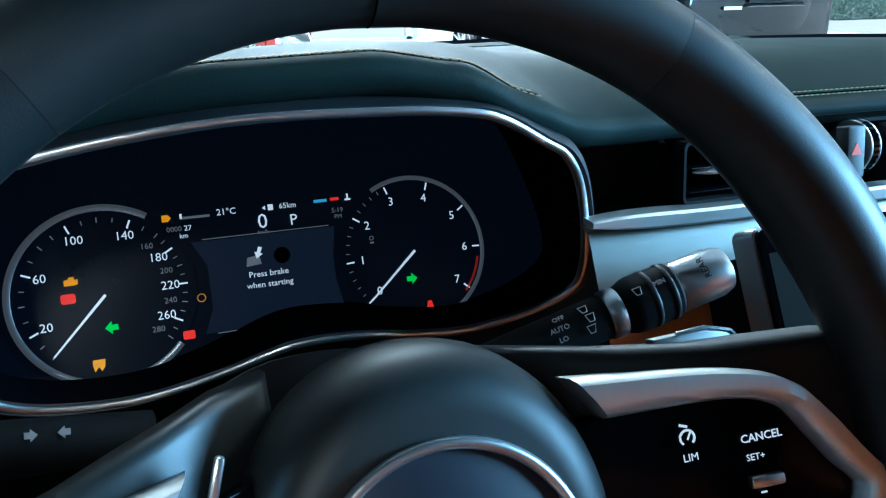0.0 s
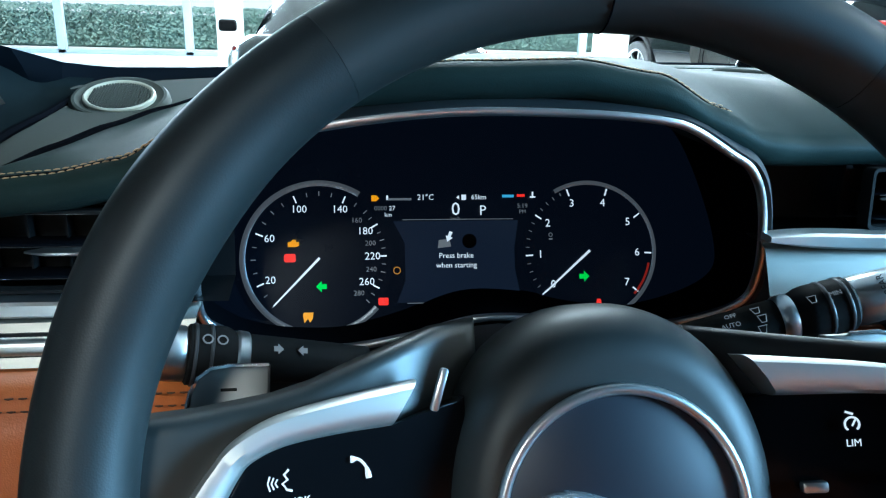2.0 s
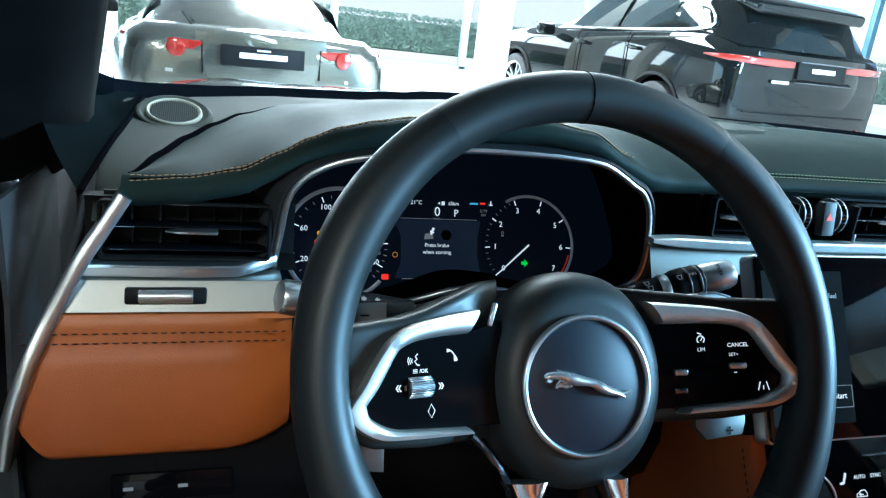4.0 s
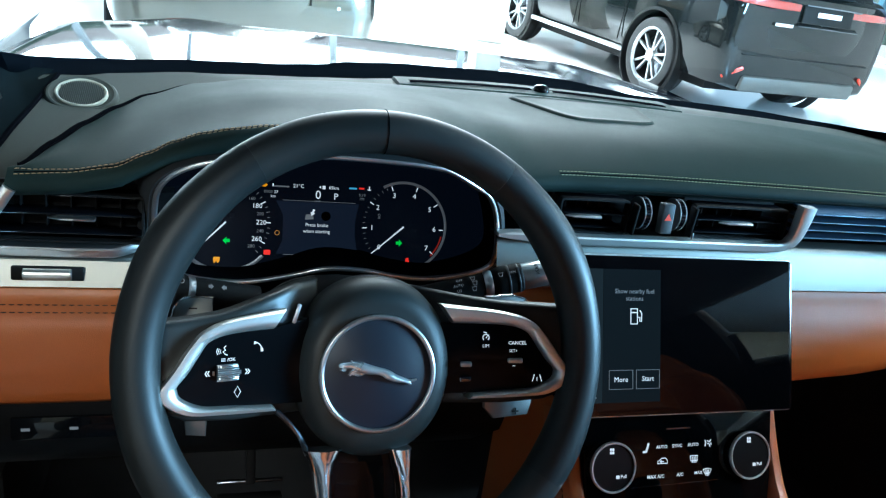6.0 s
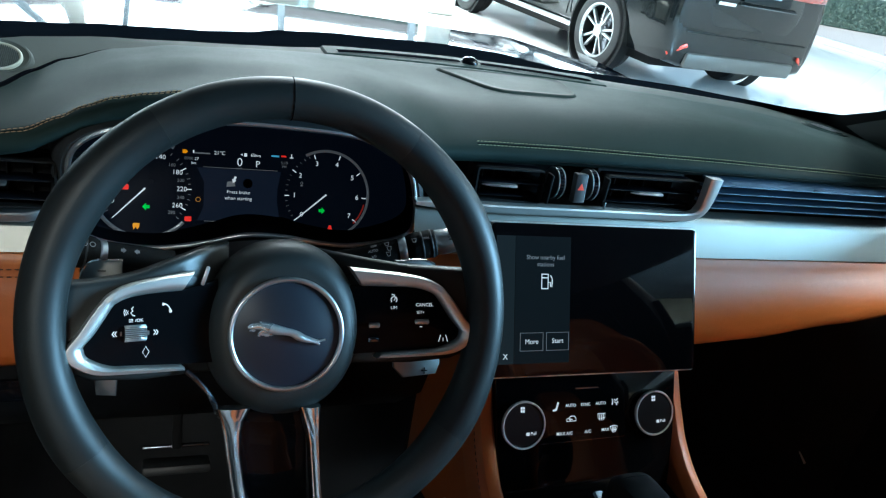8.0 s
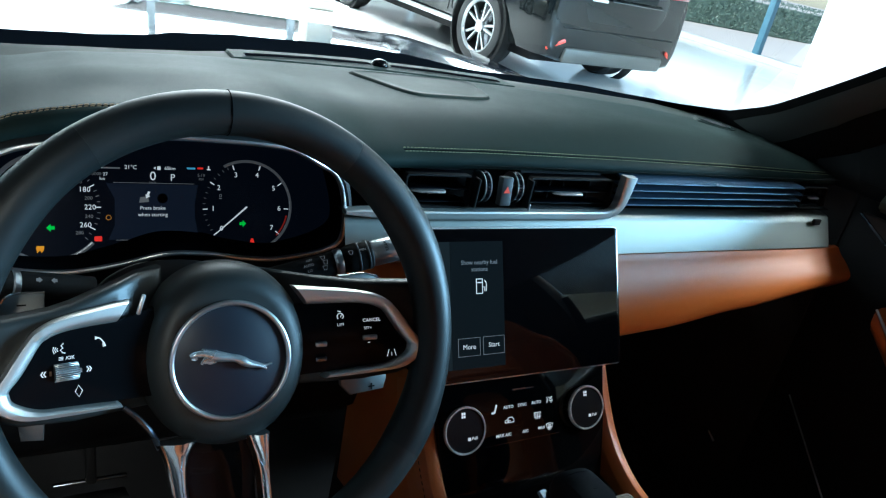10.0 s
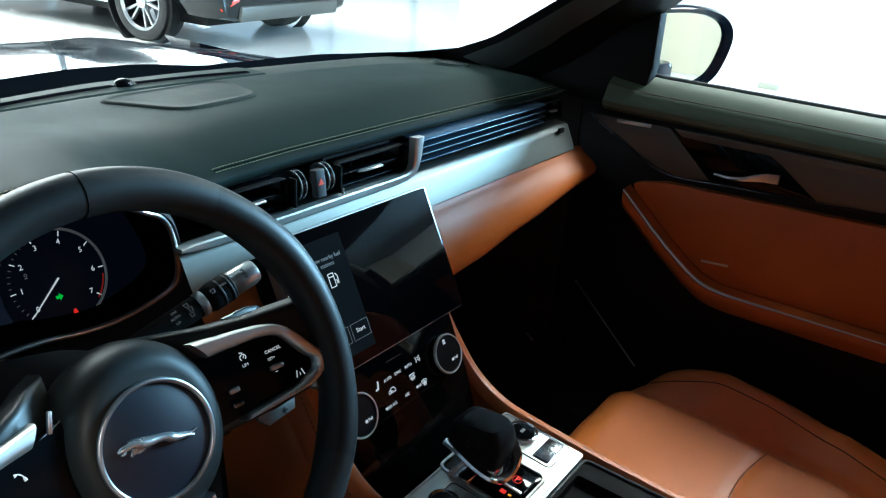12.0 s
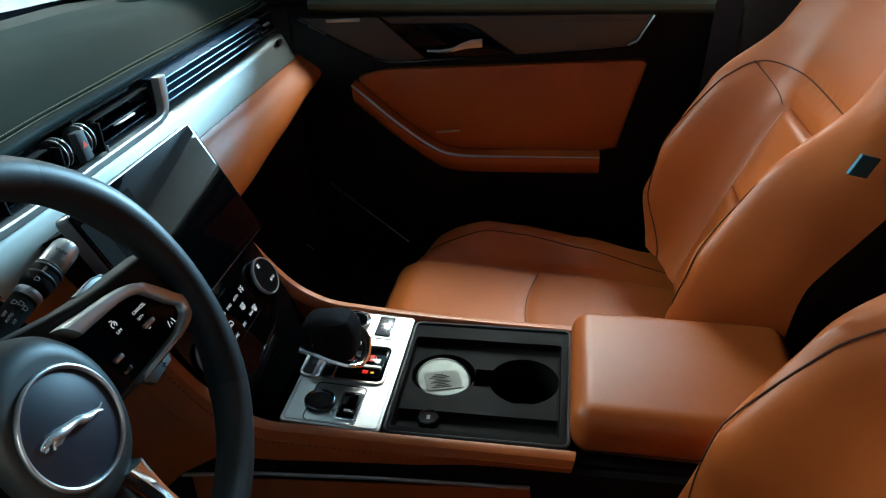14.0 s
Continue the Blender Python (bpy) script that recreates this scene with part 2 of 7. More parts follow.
BORDER = mat("black_glass_border", (0.003, 0.0042, 0.006), 0.6, stain=0.1, spec=0.0)
BLACK_VOID = mat("matt_black_lining", (0.003, 0.0035, 0.005), 0.7, stain=0.1, spec=0.0)
GLASS = glass_mat("clear_glass", (0.93, 0.96, 0.95))
BELT = mat("seat_belt_webbing", (0.015, 0.02, 0.03), 0.6, stain=0.1, bump=0.4, bump_scale=900)


# ---- shape helpers ----
def finish(bm, name, material, sharp=38):
    bmesh.ops.recalc_face_normals(bm, faces=bm.faces[:])
    me = bpy.data.meshes.new(name)
    bm.to_mesh(me)
    bm.free()
    for p in me.polygons:
        p.use_smooth = True
    me.set_sharp_from_angle(angle=radians(sharp))
    me.materials.append(material)
    return me


def part(name, bm, material, parent=None, label="", sharp=38):
    o = new(name, finish(bm, name, material, sharp))
    if parent:
        o.parent = parent
    return tagged(o, label)


def thing(name, label, category, group="", kind="", at=(0, 0, 0)):
    o = new(name)
    o.empty_display_size = 0.05
    return tagged(o, label, category, group, kind)


def solid(name, bm, material, label, category, group="", kind="", sharp=38):
    return tagged(part(name, bm, material, None, "", sharp), label, category, group, kind)


def lerp(a, b, f):
    return a + (b - a) * f


def table(x, rows):
    """Values between rows of (x, v...), smoothed."""
    if x <= rows[0][0]:
        return rows[0][1:]
    for a, b in zip(rows, rows[1:]):
        if x <= b[0]:
            f = (x - a[0]) / (b[0] - a[0])
            f = f * f * (3 - 2 * f) * 0.5 + f * 0.5
            return tuple(lerp(p, q, f) for p, q in zip(a[1:], b[1:]))
    return rows[-1][1:]


def spline(pts, n=8, closed=False):
    p = [Vector(q) for q in pts]
    out, k = [], len(p)
    for i in range(k if closed else k - 1):
        a, b = p[i], p[(i + 1) % k]
        z = p[(i - 1) % k] if closed or i else a * 2 - b
        c = p[(i + 2) % k] if closed or i + 2 < k else b * 2 - a
        for j in range(n):
            t = j / n
            out.append(0.5 * (2 * a + (b - z) * t + (2 * z - 5 * a + 4 * b - c) * t * t + (3 * a - z - 3 * b + c) * t ** 3))
    if not closed:
        out.append(p[-1])
    return out


def grid(rows, close_u=False, close_v=False, caps=False, bm=None):
    bm = bm or bmesh.new()
    v = [[bm.verts.new(p) for p in r] for r in rows]
    nr, nc = len(v), len(v[0])
    for i in range(nr if close_v else nr - 1):
        for j in range(nc if close_u else nc - 1):
            q = (v[i][j], v[i][(j + 1) % nc], v[(i + 1) % nr][(j + 1) % nc], v[(i + 1) % nr][j])
            if len(set(q)) == 4:
                bm.faces.new(q)
    if caps:
        bm.faces.new(v[0])
        bm.faces.new(v[-1])
    return bm


def thicken(bm, d):
    bmesh.ops.recalc_face_normals(bm, faces=bm.faces[:])
    bmesh.ops.solidify(bm, geom=bm.faces[:], thickness=d)
    return bm


def tube(pts, r, closed=False, n=8, flat=1.0, side=None, bm=None, caps=True):
    """A pipe along points; r is a number or one per point; flat squeezes it along its second axis."""
    p = [Vector(q) for q in pts]
    rows = []
    ref = Vector(side or (0.02, 0.1, 1)).normalized()
    for i, q in enumerate(p):
        a = p[(i - 1) % len(p)] if closed or i else q
        b = p[(i + 1) % len(p)] if closed or i + 1 < len(p) else q
        d = (b - a).normalized()
        u = d.cross(ref).normalized()
        w = u.cross(d).normalized()
        rr = r[i] if isinstance(r, (list, tuple)) else r
        rows.append([q + u * math.cos(2 * math.pi * k / n) * rr + w * math.sin(2 * math.pi * k / n) * rr * flat for k in range(n)])
    return grid(rows, True, closed, caps and not closed, bm)


def box(sx, sy, sz, m=None, bevel=0.0, seg=2, bm=None):
    b2 = bmesh.new()
    bmesh.ops.create_cube(b2, size=1)
    bmesh.ops.scale(b2, vec=(sx, sy, sz), verts=b2.verts[:])
    if bevel:
        bmesh.ops.bevel(b2, geom=b2.edges[:], offset=bevel, segments=seg, profile=0.5, affect="EDGES")
    if m:
        bmesh.ops.transform(b2, matrix=m, verts=b2.verts[:])
    return merge(bm, b2)


def merge(bm, b2):
    if bm is None:
        return b2
    tmp = bpy.data.meshes.new("tmp")
    b2.to_mesh(tmp)
    b2.free()
    bm.from_mesh(tmp)
    bpy.data.meshes.remove(tmp)
    return bm


def slab(poly, depth, m=None, bevel=0.0, seg=2, bm=None):
    """A plate with the outline poly (x, y), from z = -depth to 0."""
    b2 = bmesh.new()
    top = [b2.verts.new((x, y, 0)) for x, y in poly]
    f = b2.faces.new(top)
    r = bmesh.ops.extrude_face_region(b2, geom=[f])
    vs = [e for e in r["geom"] if isinstance(e, bmesh.types.BMVert)]
    bmesh.ops.translate(b2, vec=(0, 0, -depth), verts=vs)
    if bevel:
        es = [e for e in b2.edges if all(abs(v.co.z) < 1e-6 for v in e.verts)]
        bmesh.ops.bevel(b2, geom=es, offset=bevel, segments=seg, profile=0.5, affect="EDGES")
    bmesh.ops.triangulate(b2, faces=[g for g in b2.faces if len(g.verts) > 4])
    if m:
        bmesh.ops.transform(b2, matrix=m, verts=b2.verts[:])
    return merge(bm, b2)


def ring_slab(outer, inner, depth, m=None, bm=None, closed=True):
    """A band between two outlines with as many points each, from z = -depth to 0."""
    rows = [[(x, y, z) for x, y in o] for o, z in ((outer, -depth), (outer, -0.0012), ([(lerp(a[0], b[0], 0.12), lerp(a[1], b[1], 0.12)) for a, b in zip(outer, inner)], 0),
            ([(lerp(a[0], b[0], 0.88), lerp(a[1], b[1], 0.88)) for a, b in zip(outer, inner)], 0), (inner, -0.0012), (inner, -depth))]
    b2 = grid(rows, closed, False)
    if not closed:
        for k in (0, -1):
            b2.verts.ensure_lookup_table()
            n = len(outer)
            idx = [i * n + (k % n) for i in range(6)]
            b2.faces.new([b2.verts[i] for i in idx])
    if m:
        bmesh.ops.transform(b2, matrix=m, verts=b2.verts[:])
    return merge(bm, b2)


def rounded(w, h, r, n=5, cx=0, cy=0):
    out = []
    for k, (sx, sy) in enumerate(((1, 1), (-1, 1), (-1, -1), (1, -1))):
        for i in range(n + 1):
            a = math.pi / 2 * (k + i / n)
            out.append((cx + sx * (w / 2 - r) + r * math.cos(a), cy + sy * (h / 2 - r) + r * math.sin(a)))
    return out


def lathe(profile, n=32, m=None, bm=None, caps=True):
    """Turned about the local z axis; profile of (radius, z)."""
    rows = [[(r * math.cos(2 * math.pi * k / n), r * math.sin(2 * math.pi * k / n), z) for k in range(n)] for r, z in profile]
    b2 = grid(rows, True, False, caps=caps)
    if m:
        bmesh.ops.transform(b2, matrix=m, verts=b2.verts[:])
    return merge(bm, b2)


def frame_matrix(o, x, y):
    x, y = Vector(x).normalized(), Vector(y)
    z = x.cross(y).normalized()
    y = z.cross(x)
    return Matrix(((x.x, y.x, z.x, o[0]), (x.y, y.y, z.y, o[1]), (x.z, y.z, z.z, o[2]), (0, 0, 0, 1)))


def at(m, x, y, z=0.0, rz=0.0, rx=0.0, ry=0.0):
    return m @ pose(x, y, z, rx, ry, rz)


def words(name, text, size, m, material, parent, align="CENTER", bold=0.0):
    """Lettering as a thin mesh, centred on the pose m."""
    c = bpy.data.curves.new(name, "FONT")
    c.body, c.size, c.align_x, c.align_y, c.offset = text, size, align, "CENTER", bold
    c.extrude = 0.0001
    c.resolution_u = 2
    o = bpy.data.objects.new("tmp", c)
    scene.collection.objects.link(o)
    me = bpy.data.meshes.new_from_object(o.evaluated_get(bpy.context.evaluated_depsgraph_get()))
    bpy.data.objects.remove(o)
    bpy.data.curves.remove(c)
    me.transform(m)
    me.name = name
    me.materials.clear()
    me.materials.append(material)
    ob = new(name, me)
    ob.parent = parent
    return ob


def stitches(path, length, gap, r, lift=(0, 0, 0), bm=None):
    """A row of small thread dashes along a path."""
    bm = bm or bmesh.new()
    p = [Vector(q) + Vector(lift) for q in path]
    seg, acc = [], 0.0
    for a, b in zip(p, p[1:]):
        seg.append((acc, a, b))
        acc += (b - a).length

    def pos(s):
        for s0, a, b in reversed(seg):
            if s >= s0:
                d = (b - a).length
                return a.lerp(b, min(1, (s - s0) / d)) if d > 1e-9 else a
        return p[0]
    s = 0.0
    while s + length < acc:
        a, b = pos(s), pos(s + length)
        mid = (a + b) / 2 + (Vector(lift).normalized() * r * 0.5 if Vector(lift).length else Vector((0, 0, r * 0.5)))
        tube([a, mid, b], [r * 0.6, r, r * 0.6], n=5, bm=bm)
        s += length + gap
    return bm


def loft_x(xs, profile, bm=None):
    return grid([profile(x) for x in xs], bm=bm)


def span(a, b, n):
    return [a + (b - a) * i / n for i in range(n + 1)]


# ---- showroom ----
def plain_box(name, x0, x1, y0, y1, z0, z1, material, label, category, bevel=0.0):
    return solid(name, box(x1 - x0, y1 - y0, z1 - z0, pose((x0 + x1) / 2, (y0 + y1) / 2, (z0 + z1) / 2), bevel), material, label, category, kind="structure")


def sheet(x0, x1, y0, y1, z, n=1):
    return grid([[(x, y, z) for x in span(x0, x1, n)] for y in span(y0, y1, n)])


solid("ground", sheet(-900, 900, -900, 900, -0.06), PAVING, "pale sunlit paving outside the showroom", "paving", kind="structure")
floor = plain_box("floor", -9, 14, -7, 17, -0.055, -0.004, FLOOR_WHITE, "polished white tiled showroom floor", "floor")
# ceiling is out of view; dark so that it bounces little light inside
plain_box("ceiling", -9, 14.2, -7, 17, 4.2, 4.4, CEIL_DARK, "unseen showroom ceiling, kept dark grey to cut bounced light", "ceiling")
plain_box("wall_east", 8.0, 8.2, -1.0, 5.6, 0, 4.2, WALL_WHITE, "plain white showroom wall", "wall")
plain_box("wall_east_end", 8.0, 8.2, -7, -3.6, 0, 4.2, WALL_WHITE, "plain white showroom wall", "wall")
plain_box("wall_east_sill", 8.0, 8.2, -3.6, -1.0, 0, 1.0, WALL_WHITE, "low white wall under the side glazing", "wall")
plain_box("wall_far_east", 14.0, 14.2, 5.4, 17, 0, 0.12, WALL_WHITE, "low white kerb under the side glazing", "wall")
plain_box("wall_return", 8.203, 14.2, 5.4, 5.6, 0, 4.2, WALL_WHITE, "plain white showroom wall", "wall")
# unseen west side closed in dull grey to weaken light from the left
plain_box("wall_west", -9.2, -9.0, -7, 8.1, 0, 4.2, GREY_WALL, "unseen showroom wall, kept grey to hold down bounced light", "wall")
# added wall, never in view, stops west light from reaching the cabin
plain_box("wall_light_block", -3.4, -3.2, -6.997, 3.4, 0, 4.197, CHARCOAL, "unseen charcoal wall added to block light from the west", "wall")
plain_box("wall_west_end", -9.2, -9.0, 12.9, 17, 0, 4.2, WALL_WHITE, "plain white showroom wall", "wall")
plain_box("wall_south", -9, 8.2, -7.2, -7.0, 0, 4.2, BEIGE, "plain beige showroom wall behind the car", "wall")


# ---- panels added at the ceiling fill lamps ----
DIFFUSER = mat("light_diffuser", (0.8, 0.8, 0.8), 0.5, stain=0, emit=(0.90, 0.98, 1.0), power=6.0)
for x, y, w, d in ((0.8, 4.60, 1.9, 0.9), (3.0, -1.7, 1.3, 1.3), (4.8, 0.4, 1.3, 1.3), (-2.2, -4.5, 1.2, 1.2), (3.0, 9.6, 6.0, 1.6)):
    panel_ = thing("fill_panel", "flat glowing panel added at a fill lamp under the ceiling", "ceiling light", "ceiling light panels")
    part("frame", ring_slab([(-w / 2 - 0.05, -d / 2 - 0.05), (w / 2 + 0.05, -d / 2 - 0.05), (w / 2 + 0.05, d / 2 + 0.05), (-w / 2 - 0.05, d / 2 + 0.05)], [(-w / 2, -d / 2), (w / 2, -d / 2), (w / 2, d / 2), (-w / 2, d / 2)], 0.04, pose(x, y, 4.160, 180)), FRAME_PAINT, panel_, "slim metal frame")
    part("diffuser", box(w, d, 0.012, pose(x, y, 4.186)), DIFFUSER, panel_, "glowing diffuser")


# ---- dashboard ----
LIP = [(-0.72, 0.225, 1.078), (-0.665, 0.212, 1.083), (-0.62, 0.207, 1.0885), (-0.58, 0.203, 1.0975), (-0.55, 0.200, 1.1135), (-0.53, 0.198, 1.1260),
       (-0.505, 0.194, 1.1375), (-0.478, 0.190, 1.1450), (-0.45, 0.19, 1.150), (-0.40, 0.188, 1.154), (-0.334, 0.188, 1.156), (-0.286, 0.190, 1.149), (-0.242, 0.200, 1.129),
       (-0.205, 0.212, 1.115), (-0.17, 0.225, 1.111), (-0.10, 0.235, 1.110), (0.0, 0.240, 1.110), (0.2, 0.240, 1.110), (0.4, 0.240, 1.108),
       (0.63, 0.240, 1.104), (0.72, 0.255, 1.098)]
BACK = [(-0.72, 0.225), (-0.69, 0.230), (-0.66, 0.247), (-0.645, 0.300), (-0.624, 0.355), (-0.598, 0.408), (-0.570, 0.455), (-0.52, 0.510), (-0.445, 0.548), (-0.35, 0.562), (-0.25, 0.566), (0.0, 0.574), (0.25, 0.566), (0.5, 0.548),
        (0.64, 0.50), (0.72, 0.43)]
# the deck's far edge and, ahead of it, the upper edge of the black border on the glass
DECK_EDGE = [(-0.72, 0.495), (-0.700, 0.500), (-0.677, 0.508), (-0.643, 0.514), (-0.611, 0.534), (-0.522, 0.563), (-0.416, 0.592), (-0.298, 0.605), (-0.188, 0.645), (-0.02, 0.680), (0.10, 0.676), (0.208, 0.662), (0.319, 0.648), (0.435, 0.641), (0.57, 0.632),
             (0.69, 0.600), (0.78, 0.550)]
BORDER_TOP = [(-0.760, 0.380, 1.166), (-0.725, 0.430, 1.146), (-0.702, 0.512, 1.126), (-0.677, 0.551, 1.119), (-0.615, 0.585, 1.117), (-0.525, 0.626, 1.117), (-0.420, 0.655, 1.117), (-0.340, 0.690, 1.117), (-0.289, 0.736, 1.117), (-0.178, 0.775, 1.117), (0.027, 0.800, 1.118), (0.12, 0.785, 1.118),
              (0.233, 0.714, 1.117), (0.353, 0.707, 1.117), (0.475, 0.695, 1.117), (0.582, 0.655, 1.117), (0.66, 0.590, 1.123), (0.700, 0.550, 1.130), (0.74, 0.520, 1.136)]
CROWN = [(-0.72, 1.080), (-0.665, 1.089), (-0.608, 1.096), (-0.55, 1.117), (-0.50, 1.135), (-0.42, 1.148), (-0.33, 1.154), (-0.25, 1.151), (-0.19, 1.141),
         (-0.12, 1.134), (0.0, 1.133), (0.3, 1.133), (0.5, 1.130), (0.66, 1.118), (0.72, 1.108)]


def base_z(x, y):
    """The deck under the pad and the glass; it falls to the driver's corner."""
    level = 1.123 - (0.022 if x < 0 else 0.012) * (abs(x) / 0.64) ** 2.2 - 0.10 * max(0, y - 0.62) + 0.05 * max(0, abs(x) - 0.66)
    corner = 1.0826 + 0.115 * (min(y, 0.56) - 0.29)
    w = max(0.0, min(1.0, (-0.28 - x) / 0.24))
    return lerp(level, corner, w * w * (3 - 2 * w))


def lip(x):
    return table(x, LIP)


def pad_profile(x):
    ly, lz = lip(x)
    by, = table(x, BACK)
    cz, = table(x, CROWN)
    by = max(by, ly + 0.006)
    bz = base_z(x, by) + 0.004
    pts = [(ly + 0.040, lz - 0.021), (ly + 0.020, lz - 0.021), (ly + 0.007, lz - 0.017), (ly - 0.001, lz - 0.009), (ly + 0.001, lz - 0.002), (ly + 0.010, lz + 0.002)]
    a = (ly + 0.010, lz + 0.002)
    for f in (0.06, 0.12, 0.20, 0.28, 0.36, 0.45, 0.55, 0.67, 0.78, 0.87, 0.94, 0.98, 1.0):
        y = lerp(a[0], by, f)
        up = math.sin(min(1, f / 0.38) * math.pi / 2)
        z = lerp(a[1], cz, up) if f < 0.38 else lerp(cz, bz, ((f - 0.38) / 0.62) ** 1.3)
        pts.append((y, z))
    pts += [(by + 0.002, bz - 0.004), (by + 0.002, bz - 0.02)]
    return [(x, y, z) for y, z in pts]


def pad_at(x, f):
    p = pad_profile(x)
    return Vector(p[f])


dash = thing("dashboard", "ebony leather dashboard with tan leather, brushed aluminium and stitched edges", "dashboard")
part("top_pad", loft_x(span(-0.668, 0.715, 130), pad_profile), LEATHER_DARK, dash, "grained ebony leather pad with a raised hood over the dials", 85)


def deck_y(x, f):
    start = max(lip(x)[0] + 0.022, table(x, BACK)[0] - 0.03)
    return lerp(start, table(x, DECK_EDGE)[0], f)


part("lower_deck", grid([[(x, deck_y(x, f), base_z(x, deck_y(x, f)) - 0.03 * (1 - f) ** 8) for x in span(-0.692, 0.74, 60)] for f in span(0, 1, 40)]), PLASTIC_GREY, dash, "grey soft plastic deck under the windscreen")
def pad_seam(x0, x1, n, dy):
    """A line on the pad's crown, dy behind its lip, just over the leather."""
    out_ = []
    for x in span(x0, x1, n):
        p, q = pad_at(x, 5), pad_at(x, 7)
        out_.append(p.lerp(q, dy / max(0.004, q.y - p.y)) + Vector((0, 0, 0.0006)))
    return out_


for x0, x1, n_, thread, lb_ in ((-0.662, -0.235, 120, THREAD, "tan thread"), (-0.125, 0.70, 136, THREAD_PALE, "pale thread")):
    for dy in (-0.001, 0.006):
        part("stitching", stitches(pad_seam(x0, x1, n_, dy), 0.0036, 0.0014, 0.00042, (0, -0.0002, 0.0004)), thread, dash, lb_)
    part("seam", tube(pad_seam(x0, x1, n_, 0.0025), 0.0005, n=5), BLACK_VOID, dash, "dark seam")

# ---- steering wheel ----
RAKE = radians(24.07)
WM = frame_matrix((-0.369, 0.0001, 1.0339), (1, 0, 0), (0, math.sin(RAKE), math.cos(RAKE)))
wheel = thing("steering_wheel", "black leather steering wheel with satin aluminium spokes and a round badge", "steering wheel")


def rim_arc(a0, a1, n, rx=0.0168, rz=0.0165):
    rows = []
    for a in span(radians(a0), radians(a1), n):
        fat = 1.0 + 0.10 * math.exp(-((math.degrees(a) % 180 - 150) / 14) ** 2) + 0.10 * math.exp(-((math.degrees(a) % 180 - 30) / 14) ** 2)
        rows.append([WM @ Vector(((0.1742 + rx * fat * math.cos(v)) * math.cos(a), (0.1742 + rx * fat * math.cos(v)) * math.sin(a), rz * fat * math.sin(v)))
                     for v in span(0, 2 * math.pi, 20)[:-1]])
    return grid(rows, True, False, caps=True)


for name_, a0, a1, n_, m_ in (("rim_top", 56.05, 123.95, 40, LEATHER_WHEEL), ("rim_grip", 124, 215, 50, LEATHER_PERF), ("rim_grip", -35, 56, 50, LEATHER_PERF), ("rim_bottom", 215.05, 324.95, 50, LEATHER_WHEEL)):
    part(name_, rim_arc(a0, a1, n_), m_, wheel)
part("rim_core", rim_arc(0, 359.9, 90, 0.0163, 0.0160), RUBBER, wheel)
part("rim_seam", tube([WM @ Vector(((0.1742 + 0.0169 * math.cos(v)) * math.cos(radians(90.5)), (0.1742 + 0.0169 * math.cos(v)) * math.sin(radians(90.5)), 0.0166 * math.sin(v))) for v in span(0, 2 * math.pi, 24)[:-1]], 0.00035, True, 5), BLACK_VOID, wheel)

HX, HY = 0.0040, -0.0125
hub_rows = []
for k_, zz in ((0.88, -0.085), (1.0, -0.058), (1.0, -0.042), (0.975, -0.031), (0.92, -0.0235), (0.84, -0.0185), (0.76, -0.0160), (0.70, -0.0155)):
    hub_rows.append([WM @ Vector((HX + 0.0657 * k_ * math.copysign(abs(math.cos(a)) ** 0.93, math.cos(a)), HY + 0.0742 * k_ * math.sin(a), zz)) for a in span(0, 2 * math.pi, 56)[:-1]])
part("airbag_cover", grid(hub_rows, True, False, caps=True), LEATHER_WHEEL, wheel, "domed black airbag cover")
BX, BY = 0.0038, -0.0150
badge = part("badge", lathe([(0.0445, -0.022), (0.0445, -0.0152), (0.0435, -0.0146)], 48, at(WM, BX, BY)), PAINT_NAVY, wheel, "round navy badge disc")
part("badge_ring", tube([WM @ Vector((BX + 0.0452 * math.cos(a), BY + 0.0452 * math.sin(a), -0.0138)) for a in span(0, 2 * math.pi, 72)[:-1]], 0.0022, True, 10, side=WM.col[2][:3]), SATIN, badge, "satin silver ring")


# the badge's leaping shape, a plain sculpted silver form
def badge_form():
    spine = [(-0.0282, -0.0086, 0.0013), (-0.0262, -0.0078, 0.0026), (-0.0235, -0.0074, 0.0033), (-0.0180, -0.0071, 0.0039), (-0.0130, -0.0086, 0.0048), (-0.0074, -0.0104, 0.0050), (0.0018, -0.0122, 0.0038), (0.0075, -0.0136, 0.0037), (0.0120, -0.0160, 0.0044),
             (0.0180, -0.0188, 0.0034), (0.0250, -0.0208, 0.0020), (0.0304, -0.0234, 0.0013)]
    sp = spline([(x, y, -0.0125) for x, y, r in spine], 4)
    rr = spline([(r, 0, 0) for x, y, r in spine], 4)
    bm = tube([WM @ Vector(p) for p in sp], [max(0.0006, r.x) for r in rr], n=12, flat=0.8)
    for leg, rad in (([(-0.0115, -0.0125), (-0.0160, -0.0122), (-0.0185, -0.0138), (-0.0197, -0.0156)], 0.0011), ([(-0.0085, -0.0135), (-0.0130, -0.0148), (-0.0155, -0.0140), (-0.0172, -0.0148)], 0.0009), ([(0.0150, -0.0160), (0.0215, -0.0182), (0.0290, -0.0206), (0.0350, -0.0196)], 0.0007), ([(-0.0262, -0.0100), (-0.0240, -0.0112), (-0.0222, -0.0102)], 0.0008)):
        pts = spline([(x, y, -0.0130) for x, y in leg], 4)
        tube([WM @ Vector(p) for p in pts], [rad * (2.3 - 1.3 * i / len(pts)) for i in range(len(pts))], n=8, bm=bm)
    return bm


part("badge_figure", badge_form(), FIGURE, badge, "polished silver leaping form")

